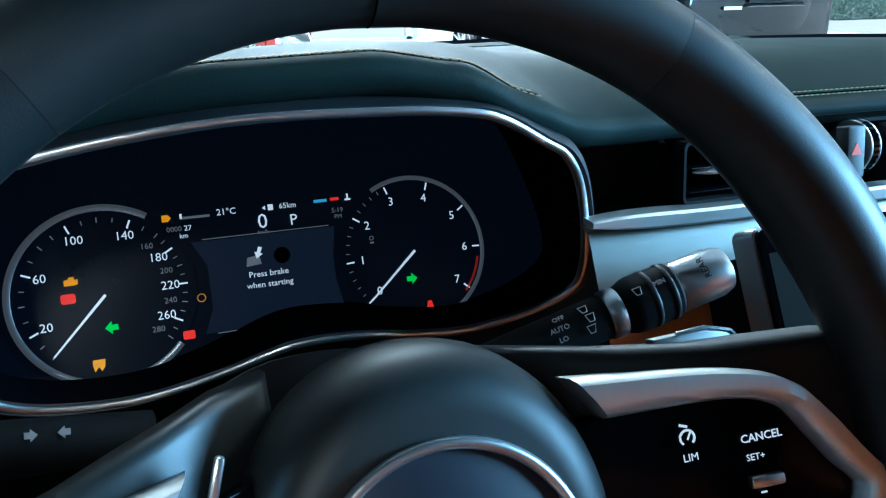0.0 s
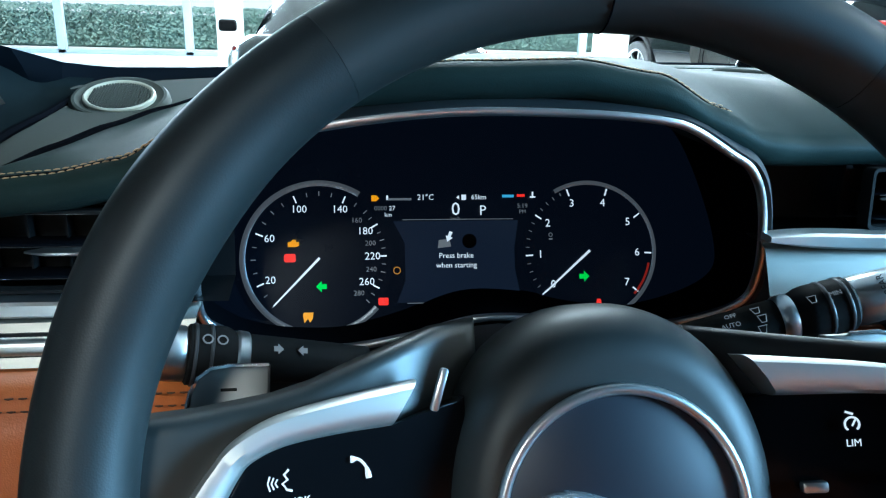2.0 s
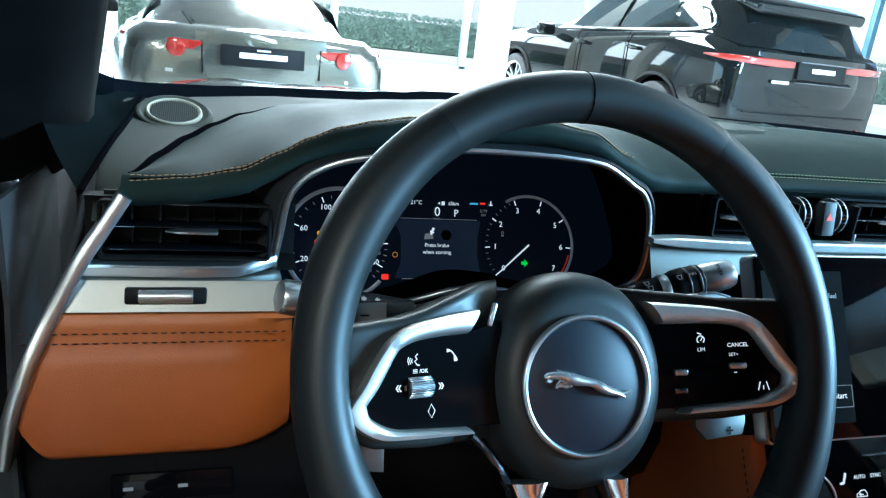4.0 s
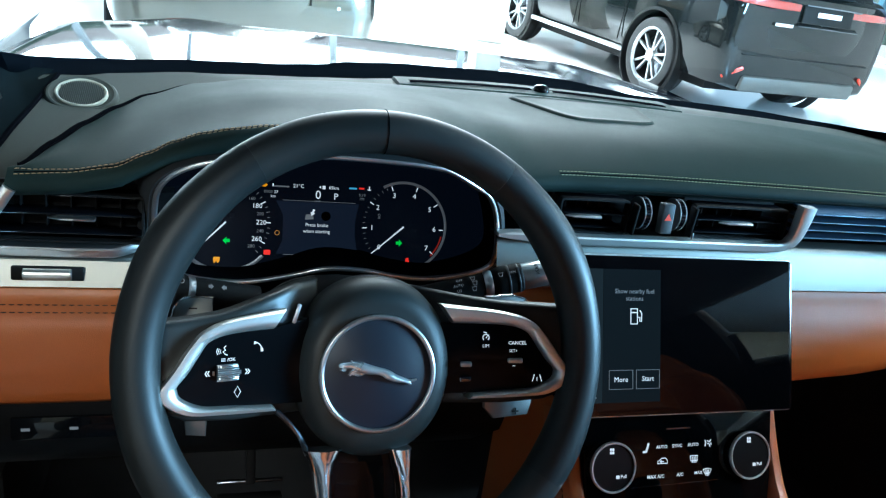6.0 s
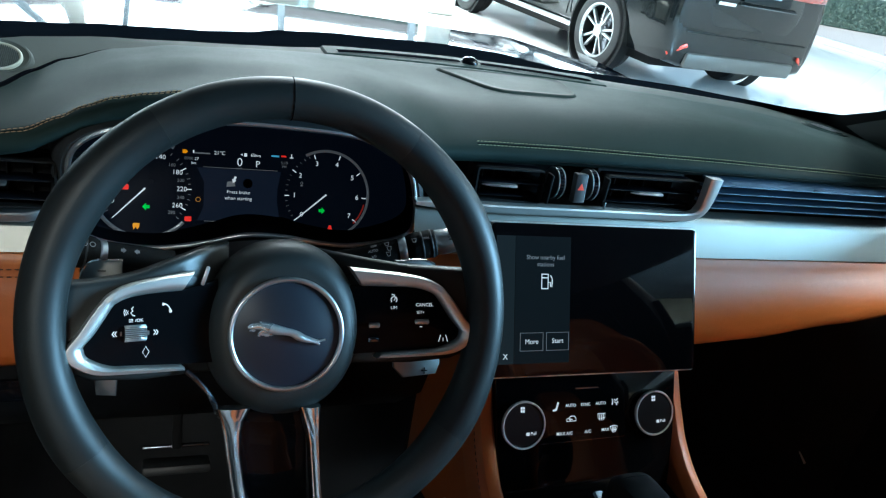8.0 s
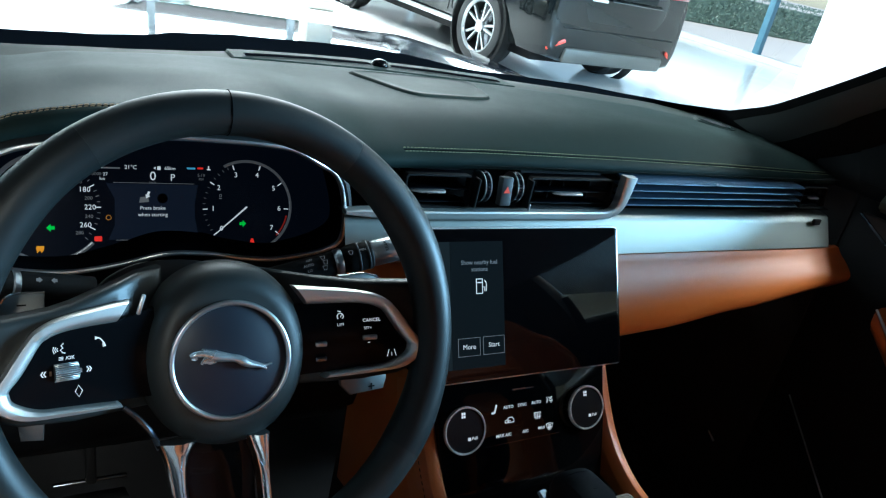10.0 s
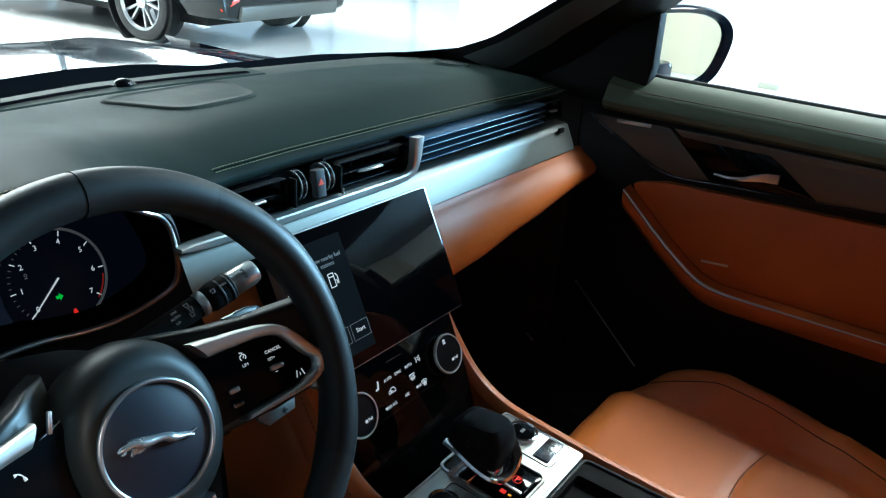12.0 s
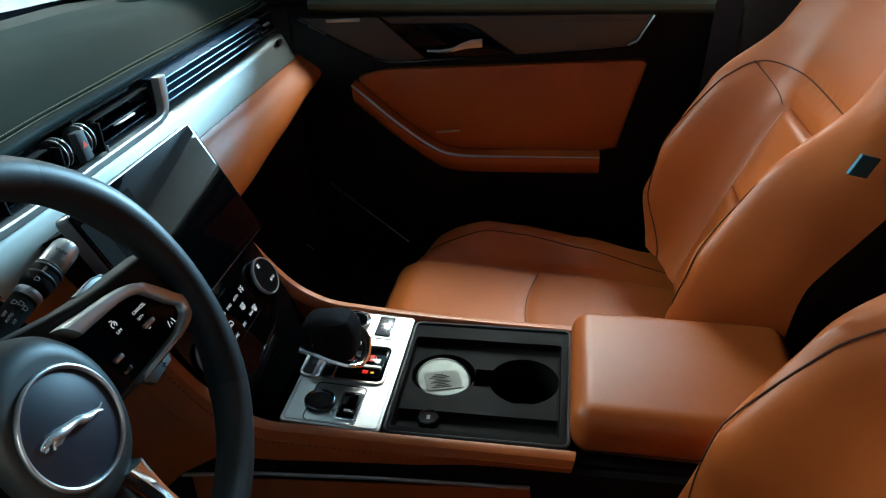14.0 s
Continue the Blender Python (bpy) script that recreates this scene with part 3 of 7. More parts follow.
# spokes lean in towards the hub, and the wheel is turned a little
WS = WM @ pose(0.0025, -0.0148, 0, 0, 0, 1.65) @ pose(0, 0.0148, 0)
LEAN = 13.5


def spoke_z(x):
    return -0.022 + (abs(x) - 0.06) * math.tan(radians(LEAN))


def leaned(bm):
    for v in bm.verts:
        v.co.z += spoke_z(v.co.x)
    bmesh.ops.transform(bm, matrix=WS, verts=bm.verts[:])
    return bm


def c_band(s):
    outer = [(-0.0700, 0.0374), (-0.0942, 0.0344), (-0.1181, 0.0298), (-0.1316, 0.0233), (-0.1380, 0.0165), (-0.1448, 0.0074), (-0.1530, -0.0052), (-0.1605, -0.0150), (-0.1616, -0.0200), (-0.1579, -0.0275), (-0.1434, -0.0362), (-0.1186, -0.0385), (-0.0778, -0.0400)]
    inner = [(-0.0798, 0.0226), (-0.1003, 0.0216), (-0.1163, 0.0195), (-0.1259, 0.0157), (-0.1298, 0.0118), (-0.1348, 0.0037), (-0.1420, -0.0074), (-0.1483, -0.0148), (-0.1487, -0.0181), (-0.1459, -0.0242), (-0.1321, -0.0312), (-0.1146, -0.0330), (-0.0821, -0.0355)]
    if s < 0:
        outer[0], inner[0] = (-0.0560, 0.0385), (-0.0660, 0.0225)
    o, i = spline([(x * s, y, 0) for x, y in outer], 4), spline([(x * s, y, 0) for x, y in inner], 4)
    return [(p.x, p.y) for p in o], [(p.x, p.y) for p in i]


def spoke(s):
    body = [(-0.040, 0.052), (-0.080, 0.0445), (-0.110, 0.0400), (-0.168, 0.0360), (-0.172, -0.028), (-0.160, -0.036), (-0.143, -0.043), (-0.110, -0.046), (-0.062, -0.048), (-0.040, -0.052)]
    if s > 0:
        body[:4] = [(-0.040, 0.0585), (-0.060, 0.0560), (-0.076, 0.0505), (-0.092, 0.0450), (-0.108, 0.0388), (-0.122, 0.0352), (-0.148, 0.0322), (-0.168, 0.0315)]
    bb = slab([(x * s, y) for x, y in body], 0.028, pose(0, 0, -0.0062), 0.006, 3)
    for v in bb.verts:
        v.co.z -= 0.7 * max(0.0, 0.078 - abs(v.co.x))
    part("spoke", leaned(bb), LEATHER_WHEEL, wheel)
    o, i = c_band(s)
    rows_ = [[(lerp(a[0], b[0], f), lerp(a[1], b[1], f), z) for a, b in zip(o, i)] for f, z in ((0.0, -0.012), (0.0, -0.0010), (0.07, 0.0020), (0.16, 0.0036), (0.55, 0.0044), (0.86, 0.0028), (0.93, 0.0012), (1.0, -0.0026), (1.0, -0.010))]
    bb = grid(rows_)
    for k in (0, -1):
        bb.faces.new([bb.verts.new(r[k]) for r in rows_])
    part("spoke_bezel", leaned(bb), BEZEL, wheel, "satin aluminium bezel")
    pan = [(p[0], p[1]) for p in i] + [(-0.052 * s, -0.0370), (-0.052 * s, 0.0300 if s > 0 else 0.0225)]
    return part("switch_panel", leaned(slab(pan, 0.010, pose(0, 0, -0.0030), 0.0012)), SWITCH_GLOSS, wheel, "glossy black switch panel")


left_panel, right_panel = spoke(1), spoke(-1)
def icon(x, y, lift=-0.0024, turn=0.0):
    """A pose on a spoke's switch panel, at wheel coordinates x, y."""
    return at(WM, x, y, spoke_z(x) + lift, 1.65) @ pose(0, 0, 0, 0, LEAN if x < 0 else -LEAN, 0) @ pose(0, 0, 0, 0, 0, turn)


def bar(w, h, m, material, parent, name="symbol", d=0.0003):
    return part(name, box(w, h, d, m), material, parent)


def blob(poly, m, material, parent, name="symbol"):
    return part(name, slab(poly, 0.0003, m), material, parent)


part("scroll_roller", lathe([(0.0052, -0.0080), (0.0060, -0.0078), (0.0060, 0.0078), (0.0052, 0.0080)], 24, icon(-0.1118, -0.0114, -0.0042) @ pose(0, 0, 0, 0, 90, 0)), PADDLE, left_panel, "ribbed silver roller")
for k in range(11):
    a = radians(-72 + 144 * k / 10)
    part("rib", box(0.0158, 0.0007, 0.0010, icon(-0.1118, -0.0114, -0.0042) @ pose(0, 0.0061 * math.sin(a), 0.0061 * math.cos(a), math.degrees(-a)), 0.0002, 1), SATIN, left_panel)
for dx in (-0.0096, 0.0096):
    part("roller_stop", box(0.0012, 0.003, 0.002, icon(-0.1118 + dx, -0.0114)), SATIN, left_panel)
part("symbol", tube([icon(-0.0894, 0.0072) @ Vector(p) for p in spline([(-0.0032, 0.0030, 0), (-0.0002, 0.0026, 0), (0.0022, -0.0002, 0), (0.0030, -0.0038, 0)], 4)], [0.0012, 0.0012, 0.0008, 0.0005, 0.0005, 0.0005, 0.0005, 0.0005, 0.0005, 0.0008, 0.0011, 0.0012, 0.0012], n=6), LIT_WHITE, left_panel)
for dx, h in ((-0.0042, 0.0024), (-0.0030, 0.0019), (-0.0018, 0.0013)):
    part("symbol", tube([icon(-0.1147 + dx, 0.0046) @ Vector(p) for p in ((0, h, 0), (-0.0007, 0, 0), (0, -h, 0))], 0.00032, n=5), LIT_WHITE, left_panel)
part("symbol", tube([icon(-0.1140, 0.0051) @ Vector(p) for p in ((0.0012, 0.0036, 0), (-0.0004, 0.0021, 0), (0.0007, 0.0003, 0), (-0.0010, -0.0008, 0), (0.0004, -0.0028, 0), (0.0022, -0.0034, 0))], 0.00045, n=5), LIT_WHITE, left_panel)
words("lettering", "/OK", 0.0034, icon(-0.1088, -0.0018), LIT_WHITE, left_panel, bold=0.00005)
for dy in (0.0009, 0.0, -0.0009):
    bar(0.0030, 0.00045, icon(-0.1146, -0.0018 + dy), LIT_WHITE, left_panel)
words("lettering", "\u00ab", 0.0085, icon(-0.1258, -0.0108), LIT_WHITE, left_panel, bold=0.0001)
words("lettering", "\u00bb", 0.0085, icon(-0.0967, -0.0107), LIT_WHITE, left_panel, bold=0.0001)
part("symbol", tube([icon(-0.1037, -0.0262) @ Vector(p) for p in ((0, 0.0042, 0), (0.0024, 0, 0), (0, -0.0042, 0), (-0.0024, 0, 0))], 0.0004, True, 5), LIT_WHITE, left_panel)
words("lettering", "LIM", 0.0038, icon(0.0948, 0.0062), LIT_WHITE, right_panel)
part("symbol", tube([icon(0.0946, 0.0132) @ Vector((0.0026 * math.cos(a), 0.0026 * math.sin(a), 0)) for a in span(radians(-50), radians(230), 14)], 0.00045, n=5), LIT_WHITE, right_panel)
bar(0.0006, 0.0030, icon(0.0953, 0.0138, turn=-30), LIT_WHITE, right_panel)
bar(0.0030, 0.0009, icon(0.0938, 0.0174, turn=-20), LIT_WHITE, right_panel)
words("lettering", "CANCEL", 0.0040, icon(0.1205, 0.0093), LIT_WHITE, right_panel, bold=0.00005)
words("lettering", "SET+", 0.0033, icon(0.1174, 0.0026), LIT_WHITE, right_panel)
bar(0.0022, 0.0006, icon(0.1183, -0.0098), LIT_WHITE, right_panel)
part("set_roller", box(0.0125, 0.0042, 0.0045, icon(0.1181, -0.0050, 0.0000), 0.0012), SATIN, right_panel, "small silver toggle")
for dx, rz in ((-0.0030, -16), (0.0030, 16)):
    bar(0.0007, 0.0062, icon(0.1376 + dx, -0.0195, turn=rz), LIT_WHITE, right_panel)
bar(0.0006, 0.0030, icon(0.1376, -0.0205), LIT_WHITE, right_panel)
part("toggle", box(0.0095, 0.0042, 0.005, icon(0.0783, -0.0090, 0.0000), 0.0012), SATIN, right_panel, "small silver toggle")
part("toggle", box(0.0095, 0.0042, 0.005, icon(0.0783, -0.0215, -0.0008), 0.0012), DARK_CHROME, right_panel)
part("edge_accent", box(0.0030, 0.0155, 0.004, at(WM, -0.0612, 0.0322, -0.0180, -17), 0.001), SATIN, wheel, "bright accent")
part("corner_trim", tube([WM @ Vector(p) for p in spline([(-0.0740, -0.0440, -0.024), (-0.0640, -0.0540, -0.027), (-0.0535, -0.0680, -0.027), (-0.0490, -0.0790, -0.022)], 6)], 0.0022, n=8), DARK_CHROME, wheel, "dark polished edge under the spoke")
# forked lower spokes: (y, left edge, right edge)
for rows2 in (((-0.0752, -0.0524, -0.0225), (-0.0850, -0.0474, -0.0285), (-0.0960, -0.0438, -0.0308), (-0.1100, -0.0418, -0.0309), (-0.1300, -0.0388, -0.0282), (-0.1490, -0.0364, -0.0244), (-0.1680, -0.0345, -0.0215)),
              ((-0.0770, 0.0160, 0.0349), (-0.0850, 0.0192, 0.0341), (-0.0960, 0.0230, 0.0338), (-0.1100, 0.0257, 0.0338), (-0.1300, 0.0270, 0.0348), (-0.1490, 0.0280, 0.0359), (-0.1680, 0.0290, 0.0372))):
    rows_ = []
    for f in span(0, 1, 18):
        y = lerp(rows2[0][0], rows2[-1][0], f)
        a, b = table(-y, [(-q[0], q[1], q[2]) for q in rows2])
        z = lerp(-0.018, -0.006, f) - 0.004 * math.sin(math.pi * f)
        rows_.append([WM @ Vector((lerp(a, b, g), y, z + dz)) for g, dz in ((0, -0.014), (0, -0.003), (0.10, 0.0005), (0.16, 0.0002), (0.40, 0.0040), (0.62, 0.0048), (0.82, 0.0020), (0.88, 0.0028), (1, -0.002), (1, -0.014))])
    part("lower_spoke", grid(rows_, True, False, caps=True), CHROME, wheel, "polished lower spoke")
# added plate gives the open gap the darkness of the footwell behind
part("spoke_gap_dark", slab([(-0.030, -0.080), (0.018, -0.080), (0.026, -0.105), (0.029, -0.166), (-0.024, -0.166), (-0.033, -0.105)], 0.006, at(WM, 0, 0, -0.034), 0.002), PIANO, wheel, "black plate for the dark footwell seen between the lower spokes")
for s in (-1, 1):
    if s > 0:
        pad, zp = [(0.102, 0.046), (0.113, 0.0462), (0.1265, 0.0468), (0.1380, 0.0440), (0.1430, 0.0390), (0.1462, 0.0310), (0.1485, 0.0), (0.1482, -0.0485), (0.1450, -0.0580), (0.1130, -0.0606), (0.104, -0.0510)], -0.038
    else:
        pad, zp = [(-0.1225, 0.0412), (-0.1370, 0.0413), (-0.1440, 0.0404), (-0.1490, 0.0370), (-0.1518, 0.0315), (-0.1535, 0.0235), (-0.1520, -0.0400), (-0.1415, -0.0560), (-0.1400, -0.0670), (-0.1250, -0.0685), (-0.1245, -0.0570)], -0.050
    pdl = part("shift_paddle", slab(pad, 0.005, at(WM, 0, 0, zp), 0.0018, 2), PADDLE, wheel, "satin aluminium shift paddle")
    if s > 0:
        part("paddle_edge", tube([at(WM, 0, 0, zp) @ Vector((x, y, -0.0005)) for x, y in pad[1:7]], 0.0010, n=6), CHROME, pdl, "bright bevelled edge")
    else:
        part("paddle_edge", tube([at(WM, 0, 0, zp) @ Vector((x, y, -0.0005)) for x, y in pad[:6]], 0.0010, n=6), CHROME, pdl, "bright bevelled edge")
    for v in (0.0390, -0.0545):
        if s < 0 and v < 0:
            continue
        mx_ = 0.1330 if s > 0 else -0.1375
        bar(0.0060, 0.0012, at(WM, mx_, v - (0.0065 if s < 0 else 0), zp + 0.0004), PLASTIC_MATT, pdl)
        if s > 0:
            bar(0.0012, 0.0060, at(WM, mx_, v, zp + 0.0006), PLASTIC_MATT, pdl)

# ---- steering column and stalks ----
column = thing("steering_column", "black plastic steering column shroud behind the wheel", "steering column")
part("shroud", grid([[WM @ Vector((w * math.cos(a), -0.012 + h * math.sin(a), z)) for a in span(0, 2 * math.pi, 32)[:-1]] for w, h, z in ((0.052, 0.046, -0.045), (0.072, 0.058, -0.075), (0.080, 0.064, -0.12), (0.085, 0.066, -0.20), (0.08, 0.06, -0.30))], True, False, caps=True), PLASTIC_MATT, column)


def stalk(name, label, base, tip, side):
    b, t = Vector(base), Vector(tip)
    d = (t - b).normalized()
    q = d.to_track_quat("Z", "Y").to_matrix().to_4x4()
    m = Matrix.Translation(b) @ q
    ln = (t - b).length
    st = thing(name, label, "control stalk", "stalks on the steering column")
    part("shaft", lathe([(0.0095, 0), (0.0105, ln * 0.25), (0.0115, ln * 0.545)], 24, m), TRAY, st, "black stalk with printed symbols")
    part("collar", lathe([(0.0116, ln * 0.545), (0.0124, ln * 0.552), (0.0128, ln * 0.590), (0.0120, ln * 0.600)], 24, m), SATIN, st, "silver collar")
    part("sleeve", lathe([(0.0118, ln * 0.600), (0.0138, ln * 0.635), (0.0144, ln * 0.66), (0.0142, ln * 0.795), (0.0128, ln * 0.805)], 24, m), TRAY, st)
    for f in (0.70, 0.765):
        part("sleeve_groove", lathe([(0.01445, ln * f), (0.0148, ln * (f + 0.004)), (0.0148, ln * (f + 0.012)), (0.01445, ln * (f + 0.016))], 24, m, caps=False), PLASTIC_DARK, st)
    part("end_cap", lathe([(0.0124, ln * 0.805), (0.0131, ln * 0.815), (0.0128, ln * 0.965), (0.0110, ln), (0.004, ln * 1.004)], 24, m), SATIN, st, "brushed silver end cap")
    return st, b, d, ln


r_stalk, rb, rd, rl = stalk("wiper_stalk", "black wiper stalk with a silver tip and collar", (-0.315, 0.137, 1.010), (-0.1758, 0.121, 1.0523), 1)
l_stalk, lb, ld, ll = stalk("indicator_stalk", "black indicator stalk with a silver tip and collar", (-0.452, 0.141, 1.0095), (-0.5555, 0.119, 1.0320), -1)


def on_stalk(b, d, ln, f, turn=0.0, side=1, around=0.0):
    """A pose on the face of a stalk that is turned to the driver."""
    face = Vector((0, -0.62, 0.78))
    face = (face - d * face.dot(d)).normalized()
    face = Matrix.Rotation(radians(around), 3, d) @ face
    x = d * side
    y = face.cross(x)
    p = b + d * ln * f + face * (0.0117 if f < 0.55 else 0.0148 if f < 0.8 else 0.0133)
    return frame_matrix(p, x, y) @ pose(0, 0, 0, 0, 0, turn)


for txt, f, ar in (("LO", 0.37, 32), ("AUTO", 0.37, 6), ("OFF", 0.38, -20), ("MIN", 0.735, -4)):
    words("lettering", txt, 0.0036, on_stalk(rb, rd, rl, f, 0, 1, ar), LIT_DIM, r_stalk)
words("lettering", "REAR", 0.0048, on_stalk(rb, rd, rl, 0.90, 90), PLASTIC_MATT, r_stalk)
for f, ar in ((0.47, 32), (0.48, 6), (0.47, -20), (0.655, -4)):
    part("symbol", tube([on_stalk(rb, rd, rl, f, 0, 1, ar) @ Vector(p) for p in ((-0.0022, 0.0016, 0), (0.0022, 0.0016, 0), (0.0012, -0.0022, 0), (-0.0012, -0.0022, 0))], 0.0003, True, 5), LIT_DIM, r_stalk)
for f, rz in ((0.32, 0), (0.43, 180)):
    blob([(-0.0026, 0), (0, 0.0026), (0, 0.0013), (0.002, 0.0013), (0.002, -0.0013), (0, -0.0013), (0, -0.0026)], on_stalk(lb, ld, ll, f, rz, -1, 0), LIT_DIM, l_stalk)
for f in (0.67, 0.73):
    part("symbol", tube([on_stalk(lb, ld, ll, f, 0, -1, 4) @ Vector((0.0022 * math.cos(a), 0.0022 * math.sin(a), 0)) for a in span(0, 6.283, 10)[:-1]], 0.0004, True, 5), LIT_DIM, l_stalk)

# ---- instrument cluster ----
UPC = Vector((0, 0.4, 1)).normalized()
CM = frame_matrix((-0.36, 0.318, 1.0), (1, 0, 0), UPC)
FRAME = [(-0.5495, 0.240, 0.999), (-0.5465, 0.222, 1.045), (-0.541, 0.206, 1.085), (-0.519, 0.198, 1.108), (-0.478, 0.194, 1.121), (-0.405, 0.190, 1.131),
         (-0.330, 0.1893, 1.1310), (-0.2860, 0.1912, 1.1275), (-0.2648, 0.1934, 1.1217), (-0.2383, 0.1986, 1.1074), (-0.2226, 0.2019, 1.0981), (-0.2088, 0.2086, 1.0795), (-0.1962, 0.2200, 1.0480), (-0.1885, 0.2320, 1.0160),
         (-0.1920, 0.2395, 0.9970), (-0.2170, 0.2450, 0.9840), (-0.259, 0.2490, 0.9758), (-0.300, 0.247, 0.980), (-0.334, 0.244, 0.987), (-0.375, 0.2435, 0.988), (-0.420, 0.249, 0.974),
         (-0.465, 0.2515, 0.966), (-0.510, 0.2495, 0.971), (-0.537, 0.245, 0.984)]
loop = spline(FRAME, 5, True)
cluster = thing("instrument_cluster", "black instrument cluster with two round dials and a lit display", "instrument cluster")


def swell(p, k, dy):
    c = Vector((-0.368, 0, 1.05))
    return Vector((c.x + (p.x - c.x) * k, p.y + dy, c.z + (p.z - c.z) * k))


def on_face(p, k=1.10):
    q = swell(p, k, 0)
    return Vector((q.x, 0.3195 + 0.4 * (q.z - 1.0), q.z))


part("bezel", tube(loop, 0.0028, True, 12, side=(0, 1, 0.375)), CHROME_SMOKE, cluster, "polished chrome bezel")
part("housing", grid([loop, [swell(p, 1.012, 0.010) for p in loop], [swell(p, 1.06, 0.045) for p in loop], [on_face(p) for p in loop]], True, False), BLACK_VOID, cluster)
part("shroud", grid([loop, [swell(p, 1.03, -0.002) for p in loop], [swell(p, 1.075, 0.010) for p in loop], [swell(p, 1.12, 0.05) for p in loop]], True, False), PLASTIC_DARK, cluster, "soft black surround")
fb = bmesh.new()
fb.faces.new([fb.verts.new(on_face(p)) for p in loop])
bmesh.ops.triangulate(fb, faces=fb.faces[:])
part("face", thicken(fb, 0.002), CLUSTER, cluster, "dark glass face")
LC, RC = (-0.118, 0.0060), (0.0861, 0.0085)
ZC = 0.0012


def arc(c, r, a0, a1, w, material, parent, name="dial_ring", n=60):
    rows_ = [[at(CM, c[0], c[1], ZC) @ Vector((q * math.cos(a), q * math.sin(a), z)) for q, z in ((r - w, 0), (r - w * 0.3, 0.0008), (r + w * 0.3, 0.0008), (r + w, 0))] for a in span(radians(a0), radians(a1), n)]
    return part(name, grid(rows_), material, parent)


RING = mat("dial_ring", (0.22, 0.24, 0.27), 0.35, metal=1.0, stain=0.1, emit=(0.5, 0.55, 0.62), power=0.09)
left_dial = part("speed_dial", lathe([(0.0545, 0), (0.0545, 0.0004)], 48, at(CM, LC[0], LC[1], 0.0008)), CLUSTER, cluster)
right_dial = part("rev_dial", lathe([(0.0520, 0), (0.0520, 0.0004)], 48, at(CM, RC[0], RC[1], 0.0008)), CLUSTER, cluster)
arc(LC, 0.0550, 58, 318, 0.0021, RING, left_dial)
arc(RC, 0.0525, -128, 120, 0.0016, RING, right_dial)
arc(RC, 0.0487, -44, -12, 0.0009, DIM_RED, right_dial, "red_zone", 16)


def tick(c, ang, r0, r1, w, material, parent):
    a = radians(ang)
    r = (r0 + r1) / 2
    part("tick", box(r1 - r0, w, 0.0003, at(CM, c[0] + r * math.cos(a), c[1] + r * math.sin(a), ZC + 0.0004, ang)), material, parent)


SPEED = {0: 226, 20: 204, 40: 181, 60: 158, 80: 135, 100: 112, 120: 90, 140: 67, 160: 45, 180: 30, 200: 15.5, 220: 1, 240: -13.5, 260: -28, 280: -43}
for v, a in SPEED.items():
    major = v in (20, 60, 100, 140, 180, 220, 260)
    tick(LC, a, 0.0435 if major else 0.0455, 0.0490, 0.0011 if major else 0.0007, LIT_WHITE if major else LIT_DIM, left_dial)
    if v not in (0, 40, 80, 120):
        words("numeral", str(v), 0.0077 if major else 0.0053, at(CM, LC[0] + 0.0385 * math.cos(radians(a)), LC[1] + 0.0385 * math.sin(radians(a)), ZC + 0.0004), LIT_WHITE if major else LIT_DIM, left_dial)
    if v < 280:
        tick(LC, a - (7.3 if v >= 160 else 11.2), 0.0455, 0.0485, 0.0006, LIT_DIM, left_dial)
for v in range(8):
    a = 221 - 37.3 * v
    tick(RC, a, 0.0445, 0.0500, 0.0011, LIT_WHITE, right_dial)
    words("numeral", str(v), 0.0084, at(CM, RC[0] + 0.0385 * math.cos(radians(a)), RC[1] + 0.0385 * math.sin(radians(a)), ZC + 0.0004), LIT_WHITE, right_dial)
    if v < 3:
        for k in range(1, 5):
            tick(RC, a - 7.46 * k, 0.0470, 0.0498, 0.0005, LIT_DIM, right_dial)
for c, a, p in ((LC, 226, left_dial), (RC, 221, right_dial)):
    part("needle", slab([(0.0, 0.0009), (0.047, 0.0005), (0.048, 0), (0.047, -0.0005), (0.0, -0.0009)], 0.0008, at(CM, c[0], c[1], ZC + 0.0022, a)), LIT_WHITE, p, "pale lit needle")
disp = part("display", slab([(-0.064, 0.0325), (0.031, 0.0325), (0.0275, 0.012), (0.0275, -0.004), (0.032, -0.028), (-0.062, -0.028), (-0.0555, -0.012), (-0.0555, 0.016)], 0.0003, at(CM, 0, 0, ZC)), LIT_NAVY, cluster, "dim navy message display")
bar(0.082, 0.0006, at(CM, -0.0135, -0.0285, ZC + 0.0004), LIT_DIM, disp)
bar(0.084, 0.0005, at(CM, -0.0150, 0.0335, ZC + 0.0004), LIT_DIM, disp)
TZ = ZC + 0.0006
for txt, size, x, y, m_ in (("21\u00b0C", 0.0060, -0.0394, 0.0500, LIT_WHITE), ("0", 0.0140, -0.0168, 0.0408, LIT_WHITE), ("P", 0.0105, 0.0038, 0.0398, LIT_WHITE), ("65km", 0.0052, 0.0010, 0.0500, LIT_WHITE),
                            ("5:19", 0.0048, 0.0345, 0.0432, LIT_DIM), ("PM", 0.0042, 0.0345, 0.0388, LIT_DIM), ("27", 0.0048, -0.0645, 0.0420, LIT_WHITE), ("0000", 0.0048, -0.0730, 0.0420, LIT_DIM), ("km", 0.0044, -0.0675, 0.0372, LIT_WHITE),
                            ("km/h", 0.0036, -0.0172, 0.0340, LIT_DIM), ("Press brake", 0.0056, -0.0171, 0.0062, LIT_WHITE), ("when starting", 0.0056, -0.0171, -0.0010, LIT_WHITE)):
    words("lettering", txt, size, at(CM, x, y, TZ), m_, disp)
